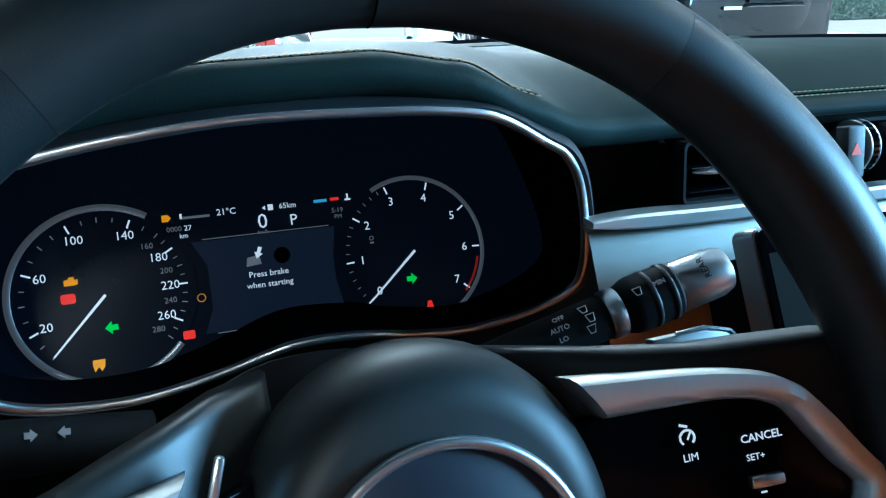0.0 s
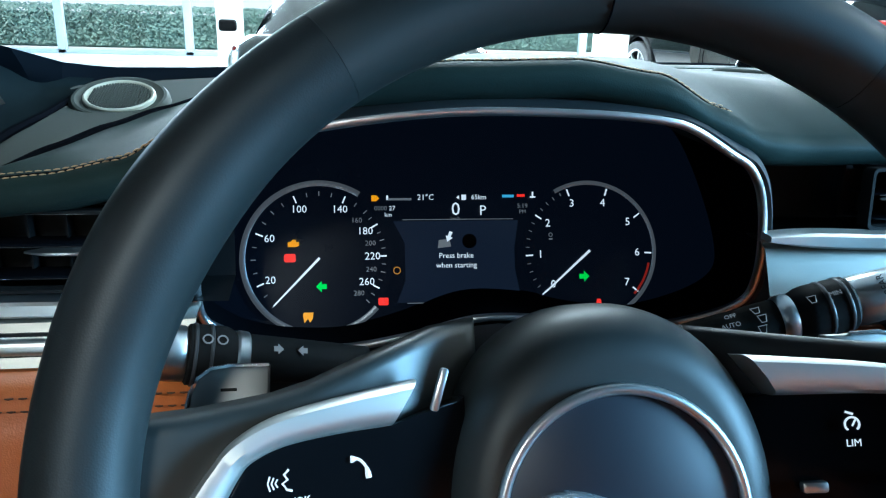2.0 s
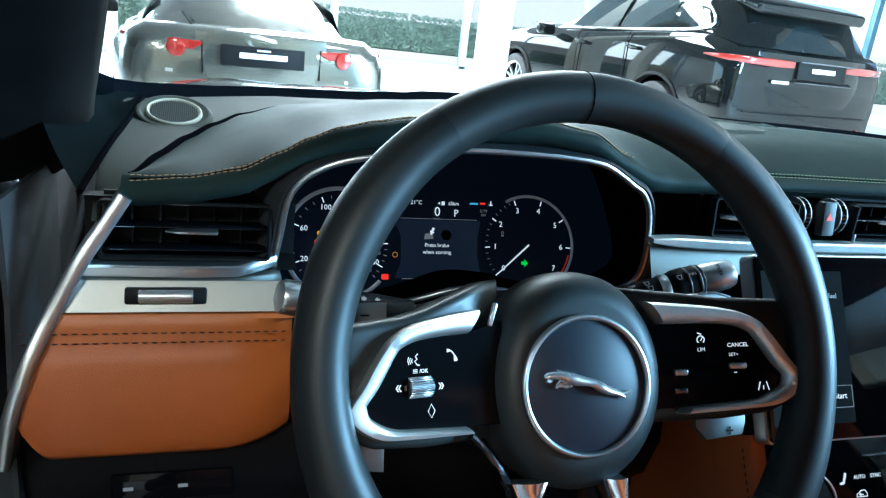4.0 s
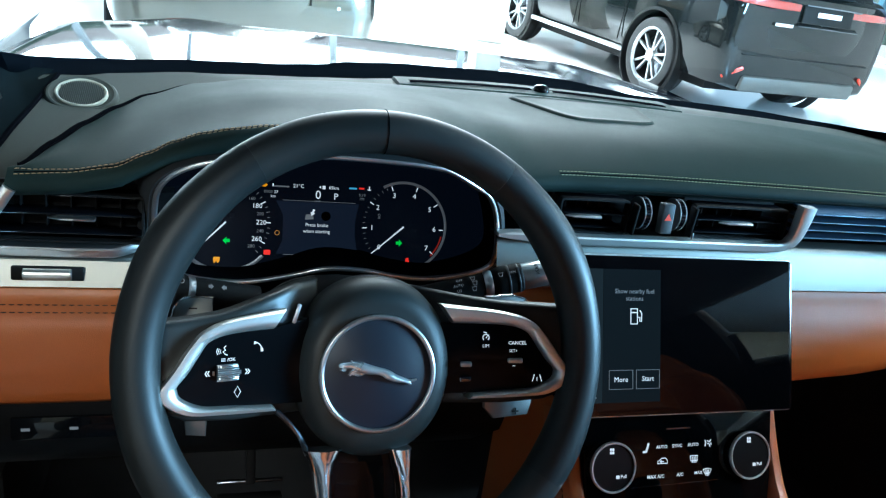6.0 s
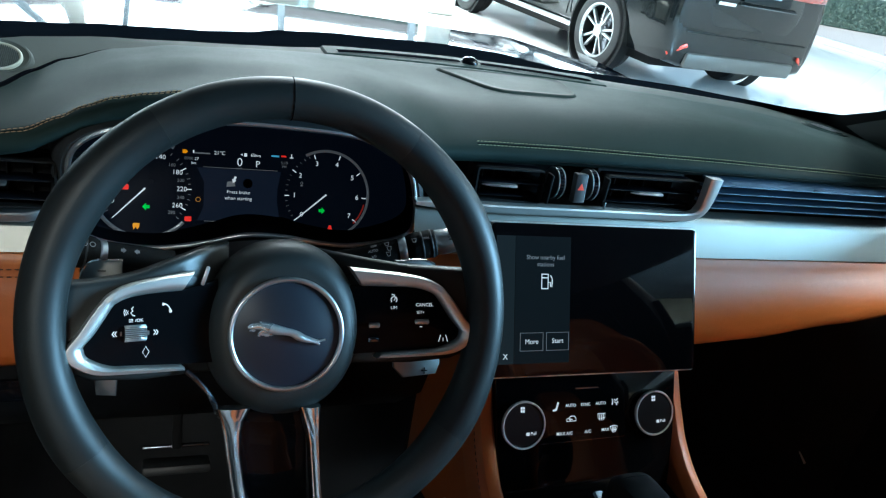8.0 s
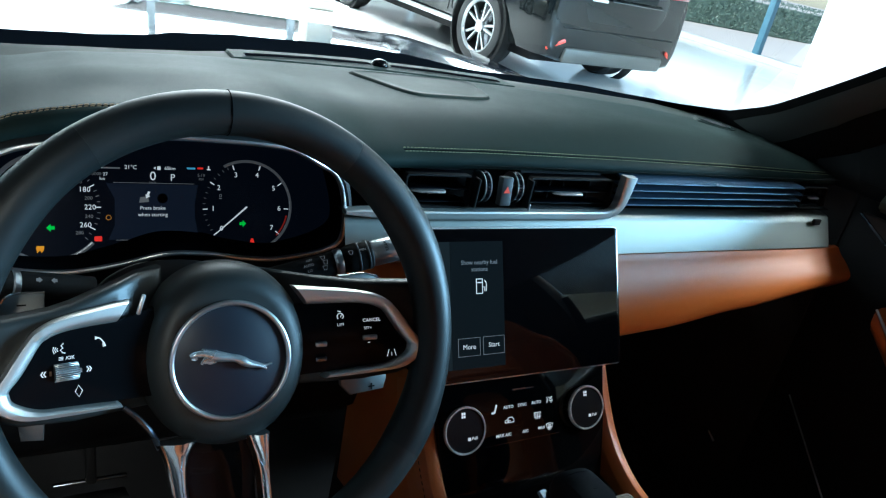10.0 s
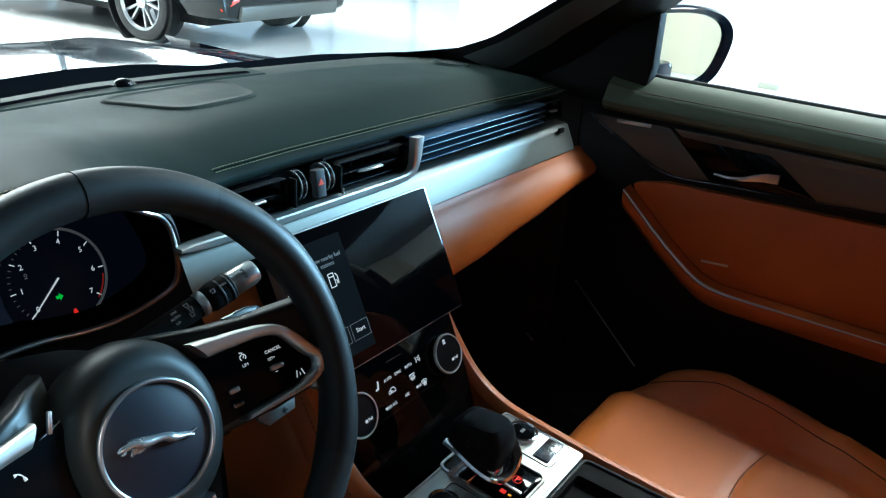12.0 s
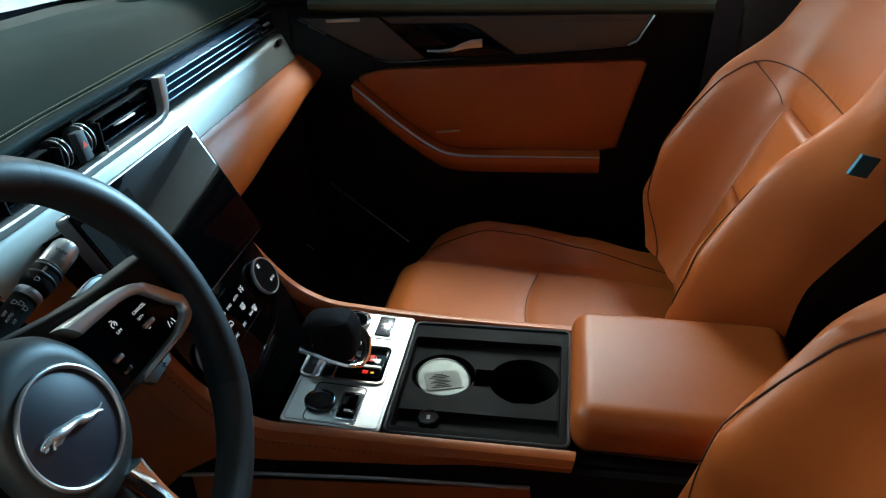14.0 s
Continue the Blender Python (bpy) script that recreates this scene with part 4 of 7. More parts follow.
bar(0.0180, 0.0016, at(CM, -0.0590, 0.0488, TZ), LIT_DIM, disp)
bar(0.0015, 0.0034, at(CM, -0.0680, 0.0500, TZ), LIT_WHITE, disp)
bar(0.0090, 0.0020, at(CM, 0.0235, 0.0508, TZ), LIT_BLUE, disp)
bar(0.0060, 0.0020, at(CM, 0.0335, 0.0512, TZ), LIT_RED, disp)
bar(0.0012, 0.0042, at(CM, 0.0427, 0.0520, TZ), LIT_WHITE, disp)
bar(0.0042, 0.0012, at(CM, 0.0427, 0.0500, TZ), LIT_WHITE, disp)
blob([(-0.0025, 0.0022), (0.0012, 0.0022), (0.0035, 0), (0.0012, -0.0022), (-0.0025, -0.0022)], at(CM, -0.0773, 0.0496, TZ), LIT_ORANGE, disp)
bar(0.0034, 0.0040, at(CM, -0.0105, 0.0500, TZ), LIT_WHITE, disp)
blob([(-0.0022, 0), (0, 0.0015), (0, -0.0015)], at(CM, -0.0140, 0.0500, TZ), LIT_WHITE, disp)
blob([(-0.006, -0.003), (-0.005, 0.003), (0.003, 0.004), (0.004, -0.002)], at(CM, -0.0250, 0.0150, TZ), LIT_DIM, disp)
part("symbol", lathe([(0.0055, 0), (0.0055, 0.0003)], 20, at(CM, -0.0070, 0.0170, TZ - 0.0002)), SCREEN, disp)
blob([(-0.0012, 0.0040), (0.0014, 0.0040), (0.0010, 0.0000), (0.0028, 0.0000), (-0.0002, -0.0042), (-0.0028, 0.0000), (-0.0012, 0.0000)], at(CM, -0.0222, 0.0205, TZ + 0.0003, -20), LIT_WHITE, disp)
blob([(-0.004, -0.0025), (-0.004, 0.001), (-0.0015, 0.0015), (-0.001, 0.0028), (0.002, 0.0028), (0.002, 0.001), (0.004, 0.0012), (0.004, -0.0018), (0.002, -0.0025)], at(CM, -0.1367, 0.0168, TZ), LIT_ORANGE, left_dial, "warning_light")
blob(rounded(0.0085, 0.0062, 0.0016, 3), at(CM, -0.1393, 0.0063, TZ), LIT_RED, left_dial, "warning_light")
blob([(-0.0042, 0), (0, 0.0042), (0, 0.0018), (0.0036, 0.0018), (0.0036, -0.0018), (0, -0.0018), (0, -0.0042)], at(CM, -0.1167, -0.0148, TZ), LIT_GREEN, left_dial, "warning_light")
blob([(-0.003, -0.004), (-0.0005, -0.001), (0.001, -0.0038), (0.003, -0.001), (0.0035, 0.0035), (-0.0035, 0.0035), (-0.004, 0.001)], at(CM, -0.1264, -0.0369, TZ), LIT_ORANGE, left_dial, "warning_light")
blob(rounded(0.0075, 0.0056, 0.0012, 3), at(CM, -0.0721, -0.0267, TZ), LIT_RED, cluster, "warning_light")
part("warning_light", tube([at(CM, -0.0617, -0.0041, TZ) @ Vector((0.0025 * math.cos(a), 0.0025 * math.sin(a), 0)) for a in span(0, 6.283, 14)[:-1]], 0.0004, True, 5), mat("amber_dim", (0.2, 0.1, 0.02), 0.5, stain=0, emit=(1, 0.4, 0.05), power=0.3), cluster)
blob([(0.0042, 0), (0, 0.0042), (0, 0.0018), (-0.0036, 0.0018), (-0.0036, -0.0018), (0, -0.0018), (0, -0.0042)], at(CM, 0.0812, -0.0111, TZ + 0.0004), LIT_GREEN, right_dial, "warning_light")
blob([(-0.0034, -0.0030), (-0.0022, 0.0005), (-0.0014, 0.0040), (0.0014, 0.0040), (0.0022, 0.0005), (0.0034, -0.0030)], at(CM, 0.0923, -0.0325, TZ + 0.0004), LIT_RED, right_dial, "warning_light")
bar(0.0028, 0.0012, at(CM, 0.0559, 0.0178, TZ), LIT_DIM, right_dial)
part("symbol", tube([at(CM, 0.0559, 0.0210, TZ) @ Vector((0.0014 * math.cos(a), 0.0014 * math.sin(a), 0)) for a in span(0, 6.283, 10)[:-1]], 0.0003, True, 5), LIT_DIM, right_dial)

# ---- dashboard face: vents, aluminium, tan panels ----
def face_profile(x):
    """Aluminium panel under the vents."""
    return [(x, 0.235, 1.0475), (x, 0.216, 1.0472), (x, 0.2105, 1.0445), (x, 0.2060, 1.036), (x, 0.1980, 1.020), (x, 0.1918, 1.008), (x, 0.1885, 1.0005), (x, 0.194, 0.998)]


def tan_bottom(x):
    return table(x, [(-0.20, 0.885), (0.2, 0.885), (0.30, 0.892), (0.452, 0.913), (0.66, 0.942), (0.73, 0.952)])[0]


def tan_profile(x):
    b = tan_bottom(x)
    top = 0.9985
    pts = [(0.200, top), (0.1915, top - 0.001), (0.189, top - 0.004)]
    for f in span(0.06, 0.92, 10):
        pts.append((0.189 - 0.037 * math.sin(2.2 * f ** 1.15) + 0.004 * math.exp(-((f - 0.165) / 0.018) ** 2), lerp(top - 0.004, b, f)))
    pts += [(0.1580, b + 0.002), (0.1600, b - 0.001), (0.166, b - 0.003), (0.21, b + 0.002)]
    return [(x, y, z) for y, z in pts]


part("aluminium_panel", loft_x(span(-0.199, 0.665, 60), face_profile), ALU, dash, "brushed aluminium panel")
part("tan_panel", loft_x(span(-0.196, 0.70, 90), tan_profile), LEATHER_TAN, dash, "stitched tan leather panel")
for dz in (0.0035, -0.0035):
    part("stitching", stitches([(x, 0.1872 - 0.0006, 0.979 + dz) for x in span(0.14, 0.685, 60)], 0.0045, 0.0025, 0.0006, (0, -0.001, 0)), THREAD_DARK, dash, "dark thread")
part("seam", tube([(x, 0.1835, 0.9800) for x in span(0.14, 0.690, 30)], 0.0007, n=5), THREAD_DARK, dash, "dark seam")
# vent recess and its slats on the passenger side
part("vent_cavity", grid([[(x, y, z) for x in span(-0.19, 0.70, 20)] for y, z in ((0.235, 1.0478), (0.262, 1.050), (0.268, 1.075), (0.262, 1.098), (0.236, 1.1005))]), PLASTIC_MATT, dash)


def slat(x0, x1, z, y, material, parent, h=0.0022, d=0.024, name="slat"):
    return part(name, box(x1 - x0, d, h, pose((x0 + x1) / 2, y + d / 2, z, -6), 0.0008), material, parent)


def tab(x0, x1, z, y, parent):
    rows_ = [[(lerp(x0, x1, f), y + dy * d, z + dz * h) for dy, dz in ((1, -1), (-0.6, -1), (-1, -0.4), (-1, 0.4), (-0.6, 1), (1, 1))] for f, h, d in ((0, 0.0005, 0.001), (0.12, 0.0010, 0.0025), (0.28, 0.0017, 0.004), (0.97, 0.0019, 0.004), (1, 0.0014, 0.0032))]
    return part("vent_tab", grid(rows_, True, False, caps=True), SATIN, parent, "silver vent tab")


def vent(name, label, x0, x1, z0, z1, y, tabs, side_blades=True):
    v = thing(name, label, "air vent", "dashboard air vents")
    h = z1 - z0
    part("cavity", box(x1 - x0, 0.004, h + 0.004, pose((x0 + x1) / 2, y + 0.034, (z0 + z1) / 2)), PLASTIC_MATT, v)
    for k in range(3):
        sl = slat(x0 + 0.001, x1 - 0.001, lerp(z0, z1, 0.10 + 0.44 * k), y + 0.004, BLACK_VOID, v)
        part("slat_edge", tube([(x, y + 0.0035, lerp(z0, z1, 0.10 + 0.44 * k) + 0.0008) for x in (x0 + 0.006, x1 - 0.006)], 0.00034, n=5), DARK_CHROME, sl, "thin dark chrome edge")
    for k in range(1, 6):
        part("blade", box(0.0012, 0.010, h - 0.004, pose(lerp(x0, x1, k / 6), y + 0.027, (z0 + z1) / 2)), PLASTIC_MATT, v)
    part("rim", ring_slab(rounded(x1 - x0 + 0.004, h + 0.004, 0.004, 3), rounded(x1 - x0 - 0.001, h - 0.001, 0.003, 3), 0.010, frame_matrix(((x0 + x1) / 2, y + 0.001, (z0 + z1) / 2), (1, 0, 0), (0, 0.12, 1))), TRAY, v)
    tab(tabs[0], tabs[1], lerp(z0, z1, 0.5), y + 0.002, v)
    return v


vent("air_vent", "black slatted air vent with a silver tab", -0.128, -0.045, 1.057, 1.093, 0.214, (-0.122, -0.078))
vent("air_vent", "black slatted air vent with a silver tab beside chrome elbow trim", 0.045, 0.176, 1.057, 1.093, 0.214, (0.080, 0.127))
vent("air_vent", "small black air vent at the passenger end", 0.585, 0.645, 1.060, 1.092, 0.216, (0.60, 0.625))
vent("air_vent", "black slatted air vent with a silver tab by the driver", -0.683, -0.556, 1.026, 1.069, 0.214, (-0.636, -0.596))
for k in range(4):
    z = 1.058 + 0.0105 * k
    part("fin", grid([[(x, y, z + dz) for x in span(0.205, 0.578, 10)] for y, dz in ((0.245, 0.0058), (0.2195, 0.0048), (0.2145, 0.0036), (0.2142, 0.0026), (0.2195, 0.0020), (0.245, 0.0020))], False, True), FIN, dash, "glossy dark decorative fin, tinted blue for reflected window light")
    part("fin_line", tube([(x, 0.2143, z + 0.0036) for x in (0.205, 0.578)], 0.0004, n=6), DARK_CHROME, dash)
hazard = thing("hazard_switch", "black hazard switch with a red triangle between two ribbed thumbwheels", "switch")
HM = frame_matrix((0.0, 0.2035, 1.0810), (1, 0, 0), (0, 0.16, 1))
part("button", slab(rounded(0.0150, 0.0345, 0.0014, 3), 0.010, HM, 0.0006), PLASTIC_DARK, hazard, "narrow black button")
part("triangle", slab([(0, 0.0052), (-0.0046, -0.0030), (0.0046, -0.0030)], 0.0003, at(HM, 0, 0.0012, 0.0004)), ORANGE_PLASTIC, hazard, "red warning triangle")
for sx in (-1, 1):
    tw = part("thumbwheel", lathe([(0.0170, -0.0046), (0.0182, -0.0040)] + [(0.0184 + 0.0006 * (k % 2), -0.003 + 0.006 * k / 8) for k in range(9)] + [(0.0182, 0.0040), (0.0170, 0.0046)], 40, pose(0.0232 * sx, 0.2262, 1.0785, 0, 90, 0)), DARK_CHROME, hazard, "ribbed dark chrome thumbwheel")
    for dx in (-0.0038, 0.0038):
        part("thumbwheel_edge", lathe([(0.0186, -0.0009), (0.0191, -0.0004), (0.0191, 0.0004), (0.0186, 0.0009)], 40, pose(0.0232 * sx + dx, 0.2262, 1.0785, 0, 90, 0)), SATIN, tw, "bright rim")
    for k in range(-6, 7):
        a = radians(k * 12)
        part("notch", box(0.0052, 0.0010, 0.0016, pose(0.0232 * sx, 0.2262 - 0.0189 * math.cos(a), 1.0785 + 0.0189 * math.sin(a), -math.degrees(a))), BLACK_VOID, tw)
    part("surround", box(0.0030, 0.012, 0.036, pose(0.0385 * sx, 0.212, 1.076), 0.001), TRAY, hazard)
part("latch_clip", box(0.0022, 0.003, 0.0090, pose(0.0392, 0.2042, 1.0610), 0.0006), SATIN, hazard, "small bright clip")


def strip(path, w, d, material, parent, name, label=""):
    """A flat trim strip that follows a path on the dashboard's face."""
    rows_ = []
    p = [Vector(q) for q in path]
    for i, q in enumerate(p):
        t = (p[min(len(p) - 1, i + 1)] - p[max(0, i - 1)]).normalized()
        u = t.cross(Vector((0, 1, 0))).normalized()
        wi = w[i] if isinstance(w, list) else w
        rows_.append([q - u * wi + Vector((0, d, 0)), q - u * wi * 0.92 + Vector((0, 0.0015, 0)), q - u * wi * 0.6, q + u * wi * 0.6, q + u * wi * 0.92 + Vector((0, 0.0015, 0)), q + u * wi + Vector((0, d, 0))])
    return part(name, grid(rows_, True, False, caps=True), material, parent, label)


elbow = spline([(-0.201, 0.2025, 1.0530), (-0.10, 0.2025, 1.0495), (0.06, 0.2025, 1.0495), (0.150, 0.2025, 1.0495), (0.176, 0.2025, 1.0520), (0.188, 0.2025, 1.0610), (0.1920, 0.2025, 1.078), (0.1935, 0.2025, 1.104)], 6)
strip(elbow, [0.0022, 0.0042, 0.0052] + [0.0056] * 21 + [lerp(0.0056, 0.0108, i / 18) for i in range(len(elbow) - 24)], 0.012, BEZEL, dash, "chrome_elbow", "bright silver trim strip with an upturned end")
part("vent_button", box(0.018, 0.006, 0.010, pose(0.622, 0.2005, 1.041), 0.002), PLASTIC_MATT, dash)
# driver's end: the panels stop at a slanting trim strip
def end_x(z):
    return table(-z, [(-1.076, -0.664), (-1.050, -0.680), (-1.026, -0.695), (-0.986, -0.715), (-0.950, -0.730), (-0.910, -0.742), (-0.865, -0.750)])[0]


part("aluminium_panel", loft_x(span(-0.712, -0.545, 14), lambda x: [(max(x, end_x(z)), y, z) for y, z in ((0.225, 1.012), (0.207, 1.0125), (0.2025, 1.011), (0.198, 1.004), (0.193, 0.994), (0.1905, 0.9895), (0.20, 0.988))]), ALU, dash, "brushed aluminium panel")


def tan_left(x):
    top, b = 0.988, 0.868 + 0.030 * max(0, (x + 0.60) / 0.1) ** 2 + 0.05 * max(0, (-0.715 - x) / 0.03) ** 2
    curl = 0.05 * max(0, (x + 0.585) / 0.09) ** 2
    pts = [(0.200, top), (0.1915, top - 0.001), (0.189, top - 0.004)]
    for f in span(0.06, 0.92, 10):
        pts.append((0.189 - 0.030 * math.sin(f * 2.2) * 0.6 + curl + 0.004 * math.exp(-((f - 0.14) / 0.018) ** 2), lerp(top - 0.004, b, f)))
    pts += [(0.1750 + curl, b + 0.006), (0.1800 + curl, b + 0.001), (0.190 + curl, b - 0.001), (0.24 + curl, b + 0.004)]
    return [(max(x, end_x(z)), y, z) for y, z in pts]


part("tan_panel", loft_x(span(-0.750, -0.535, 40), tan_left), LEATHER_TAN, dash, "stitched tan leather knee panel")
for dz in (0.004, -0.004):
    part("stitching", stitches([(x, 0.1846, 0.9710 + dz) for x in span(-0.735, -0.535, 40)], 0.0045, 0.0025, 0.0007, (0, -0.0012, 0)), THREAD_DARK, dash, "dark thread")
strip([(-0.695, 0.205, 1.0175), (-0.62, 0.203, 1.0175), (-0.58, 0.204, 1.0180), (-0.562, 0.212, 1.0205), (-0.548, 0.222, 1.022)], 0.0052, 0.014, SATIN, dash, "vent_trim", "bright silver trim strip")
strip(spline([(end_x(z), y, z) for y, z in ((0.2080, 1.076), (0.2000, 1.050), (0.1920, 1.026), (0.1830, 0.986), (0.1690, 0.950), (0.1640, 0.910), (0.1700, 0.868))], 5), 0.0060, 0.03, SATIN, dash, "end_trim", "bright silver edge trim")
part("end_panel", slab([(0.19, 1.075), (0.40, 1.06), (0.42, 0.60), (0.20, 0.62), (0.19, 0.87), (0.20, 0.99)], 0.004, frame_matrix((-0.7475, 0, 0), (0, -1, 0), (0, 0, 1)) @ Matrix.Diagonal((-1, 1, 1, 1))), PLASTIC_DARK, dash)
sw = part("roller_switch", box(0.060, 0.004, 0.0135, frame_matrix((-0.634, 0.1945, 1.0015), (1, 0, 0), (0, 0.25, 1)) @ pose(0, 0, 0, 90), 0.0018), PLASTIC_MATT, dash, "black dimmer roller switch")
part("roller", lathe([(0.0045, -0.020)] + [(0.0052 + 0.0003 * (k % 2), -0.0195 + 0.039 * k / 30) for k in range(31)] + [(0.0045, 0.020)], 14, pose(-0.634, 0.1930, 1.0015, 0, 90, 0)), SATIN, sw, "ribbed roller")
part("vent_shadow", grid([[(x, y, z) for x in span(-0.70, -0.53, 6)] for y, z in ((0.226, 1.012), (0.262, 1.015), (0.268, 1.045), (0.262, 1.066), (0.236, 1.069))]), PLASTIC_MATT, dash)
# lower dark parts
part("knee_panel", grid([[(x, y, z) for x in span(-0.745, -0.14, 8)] for y, z in ((0.21, 0.872), (0.205, 0.83), (0.22, 0.78), (0.30, 0.70), (0.42, 0.62), (0.55, 0.58))]), PLASTIC_MATT, dash, "black lower knee panel")
part("glovebox_underside", grid([[(x, lerp(0.20, 0.60, f), lerp(tan_bottom(x) - 0.004, 0.78, f ** 0.6)) for x in span(0.10, 0.74, 12)] for f in span(0, 1, 6)]), PLASTIC_MATT, dash)
part("switch_bank", box(0.10, 0.006, 0.026, pose(-0.628, 0.2035, 0.822, -8), 0.003), PIANO, dash, "black switch bank")
for x in (-0.664, -0.620):
    part("symbol", box(0.008, 0.0006, 0.003, pose(x, 0.2000, 0.8225, -8)), LIT_DIM, dash)
# dash-top details
GRILLE = mat("speaker_mesh", (0.016, 0.025, 0.0225), 0.6, spec=0.05, bump=0.35, bump_scale=420, voronoi=True, stain=0.05)


def top_z(x, y):
    ly = lip(x)[0] + 0.010
    by = table(x, BACK)[0]
    cz = table(x, CROWN)[0]
    f = (y - ly) / (by - ly)
    if f >= 1:
        return base_z(x, y)
    return lerp(lip(x)[1], cz, math.sin(min(1, f / 0.38) * math.pi / 2)) if f < 0.38 else lerp(cz, base_z(x, by) + 0.004, ((f - 0.38) / 0.62) ** 1.3)


q0, q1, q2, q3 = (-0.095, 0.546), (0.140, 0.562), (0.108, 0.434), (-0.036, 0.418)
edge = []
for a, b, c in ((q3, q0, q1), (q0, q1, q2), (q1, q2, q3), (q2, q3, q0)):
    for f in span(0, 1, 6):
        p, q = (lerp(b[0], a[0], 0.22 * (1 - f)), lerp(b[1], a[1], 0.22 * (1 - f))), (lerp(b[0], c[0], 0.22 * f), lerp(b[1], c[1], 0.22 * f))
        edge.append((lerp(p[0], q[0], f), lerp(p[1], q[1], f)))
gx, gy = (q0[0] + q1[0] + q2[0] + q3[0]) / 4, (q0[1] + q1[1] + q2[1] + q3[1]) / 4
rows_ = []
for k, dz in ((1.03, -0.002), (1.0, 0.0008), (0.975, 0.0030), (0.95, 0.0034), (0.93, 0.0026), (0.75, 0.0028), (0.5, 0.0030), (0.25, 0.0032), (0.01, 0.0032)):
    rows_.append([(lerp(gx, x, k), lerp(gy, y, k), top_z(lerp(gx, x, k), lerp(gy, y, k)) + dz) for x, y in edge])
part("speaker_grille", grid(rows_, True), GRILLE, dash, "fine black speaker mesh")
part("defroster_panel", grid([[(x, lerp(table(x, BACK)[0] + 0.006, table(x, DECK_EDGE)[0] - 0.004, f), base_z(x, lerp(table(x, BACK)[0], table(x, DECK_EDGE)[0], f)) + (0.0045 if 0.02 < f < 0.98 and abs(x) < 0.239 else 0.0005)) for x in [-0.241] + span(-0.2385, 0.2385, 24) + [0.241]] for f in (0.0, 0.04, 0.25, 0.5, 0.75, 0.96, 1.0)]), LEATHER_DARK, dash, "raised defroster panel")
for x0, x1 in ((-0.222, -0.020), (0.016, 0.212)):
    part("defroster_slot", grid([[(x, y - 0.45 * x * x, base_z(x, y) + dz) for x in span(x0, x1, 16)] for y, dz in ((0.6025, 0.0060), (0.6040, 0.0072), (0.6140, 0.0072), (0.6155, 0.0060))]), BLACK_VOID, dash, "black defroster slot")
part("deck_gap", tube([(x, table(x, BACK)[0] + 0.004, base_z(x, table(x, BACK)[0]) + 0.0016) for x in span(-0.664, -0.515, 40)], [0.0008 + 0.0064 * ((40 - k) / 40) ** 0.8 for k in range(41)], n=6), BLACK_VOID, dash, "dark gap behind the pad")
part("light_sensor", lathe([(0.0140, -0.004), (0.0138, 0.002), (0.0120, 0.0065), (0.0070, 0.0098), (0.0015, 0.0108)], 24, pose(0.0, 0.612, base_z(0, 0.612) + 0.004)), PIANO, dash, "small domed sensor")
for sx in (-1, 1):
    spk = thing("dash_speaker", "round grey dashboard speaker with a ribbed grille" if sx < 0 else "round dark dashboard speaker with a ribbed grille", "speaker", "dashboard speakers")
    SMX = frame_matrix((-0.6380, 0.441, 1.1050), (1, 0, -0.02), (0, 1, 0.34)) @ Matrix.Scale(0.94, 4) if sx < 0 else frame_matrix((0.645, 0.481, 1.1165), (1, 0, -0.06), (0, 1, 0.0))
    part("moat", lathe([(0.0425, -0.0110), (0.0410, -0.0015), (0.0385, 0.0012), (0.0360, 0.0016), (0.0325, -0.0004), (0.0290, -0.0010)], 48, SMX, caps=False), PLASTIC_GREY if sx < 0 else LEATHER_DARK, spk)
    part("ring", lathe([(0.0300, -0.003), (0.0294, 0.0018), (0.0280, 0.0030), (0.0264, 0.0024), (0.0252, 0.0002)], 48, SMX, caps=False), RING_GREY if sx < 0 else LEATHER_DARK, spk, "pale grey ring" if sx < 0 else "ebony ring")
    part("dish", lathe([(0.0256, 0.0), (0.0180, -0.0004), (0.0003, -0.0005)], 40, SMX), PLASTIC_DARK, spk)
    for k in range(-11, 12):
        w = math.sqrt(max(0.0002, 0.0252 ** 2 - (k * 0.0021) ** 2))
        part("rib", box(0.0011, 2 * w, 0.002, SMX @ pose(k * 0.0021, 0, 0.0009)), PLASTIC_GREY if sx < 0 else PLASTIC_DARK, spk)

# ---- centre screen ----
UPS = Vector((0, 0.52, 1)).normalized()
SM = frame_matrix((0.0, 0.1070, 0.9868), (1, 0, 0), UPS)
screen = thing("touchscreen", "wide black touchscreen showing a fuel station prompt", "touchscreen")
part("case", slab(rounded(0.2715, 0.1690, 0.006, 4), 0.016, at(SM, 0, 0, -0.0025), 0.001), SATIN, screen, "thin silver edge")
part("glass", slab(rounded(0.2680, 0.1655, 0.005, 4), 0.004, at(SM, 0, 0, 0), 0.0008), SCREEN, screen, "glossy black glass")
part("mount", box(0.24, 0.15, 0.06, at(SM, 0, -0.005, -0.048)), PLASTIC_MATT, screen)
ui = part("side_panel", slab([(-0.1060, 0.0690), (-0.0380, 0.0690), (-0.0380, -0.0690), (-0.1060, -0.0690)], 0.0003, at(SM, 0, 0, 0.0004)), LIT_SLATE, screen, "dim slate panel")
part("side_strip", slab([(-0.1290, 0.0690), (-0.1065, 0.0690), (-0.1065, -0.0690), (-0.1290, -0.0690)], 0.0003, at(SM, 0, 0, 0.0004)), LIT_SLATE2, screen, "dim slate strip")
US = 0.0007
words("lettering", "Show nearby fuel", 0.0068, at(SM, -0.0695, 0.0460, US), LIT_DIM, ui)
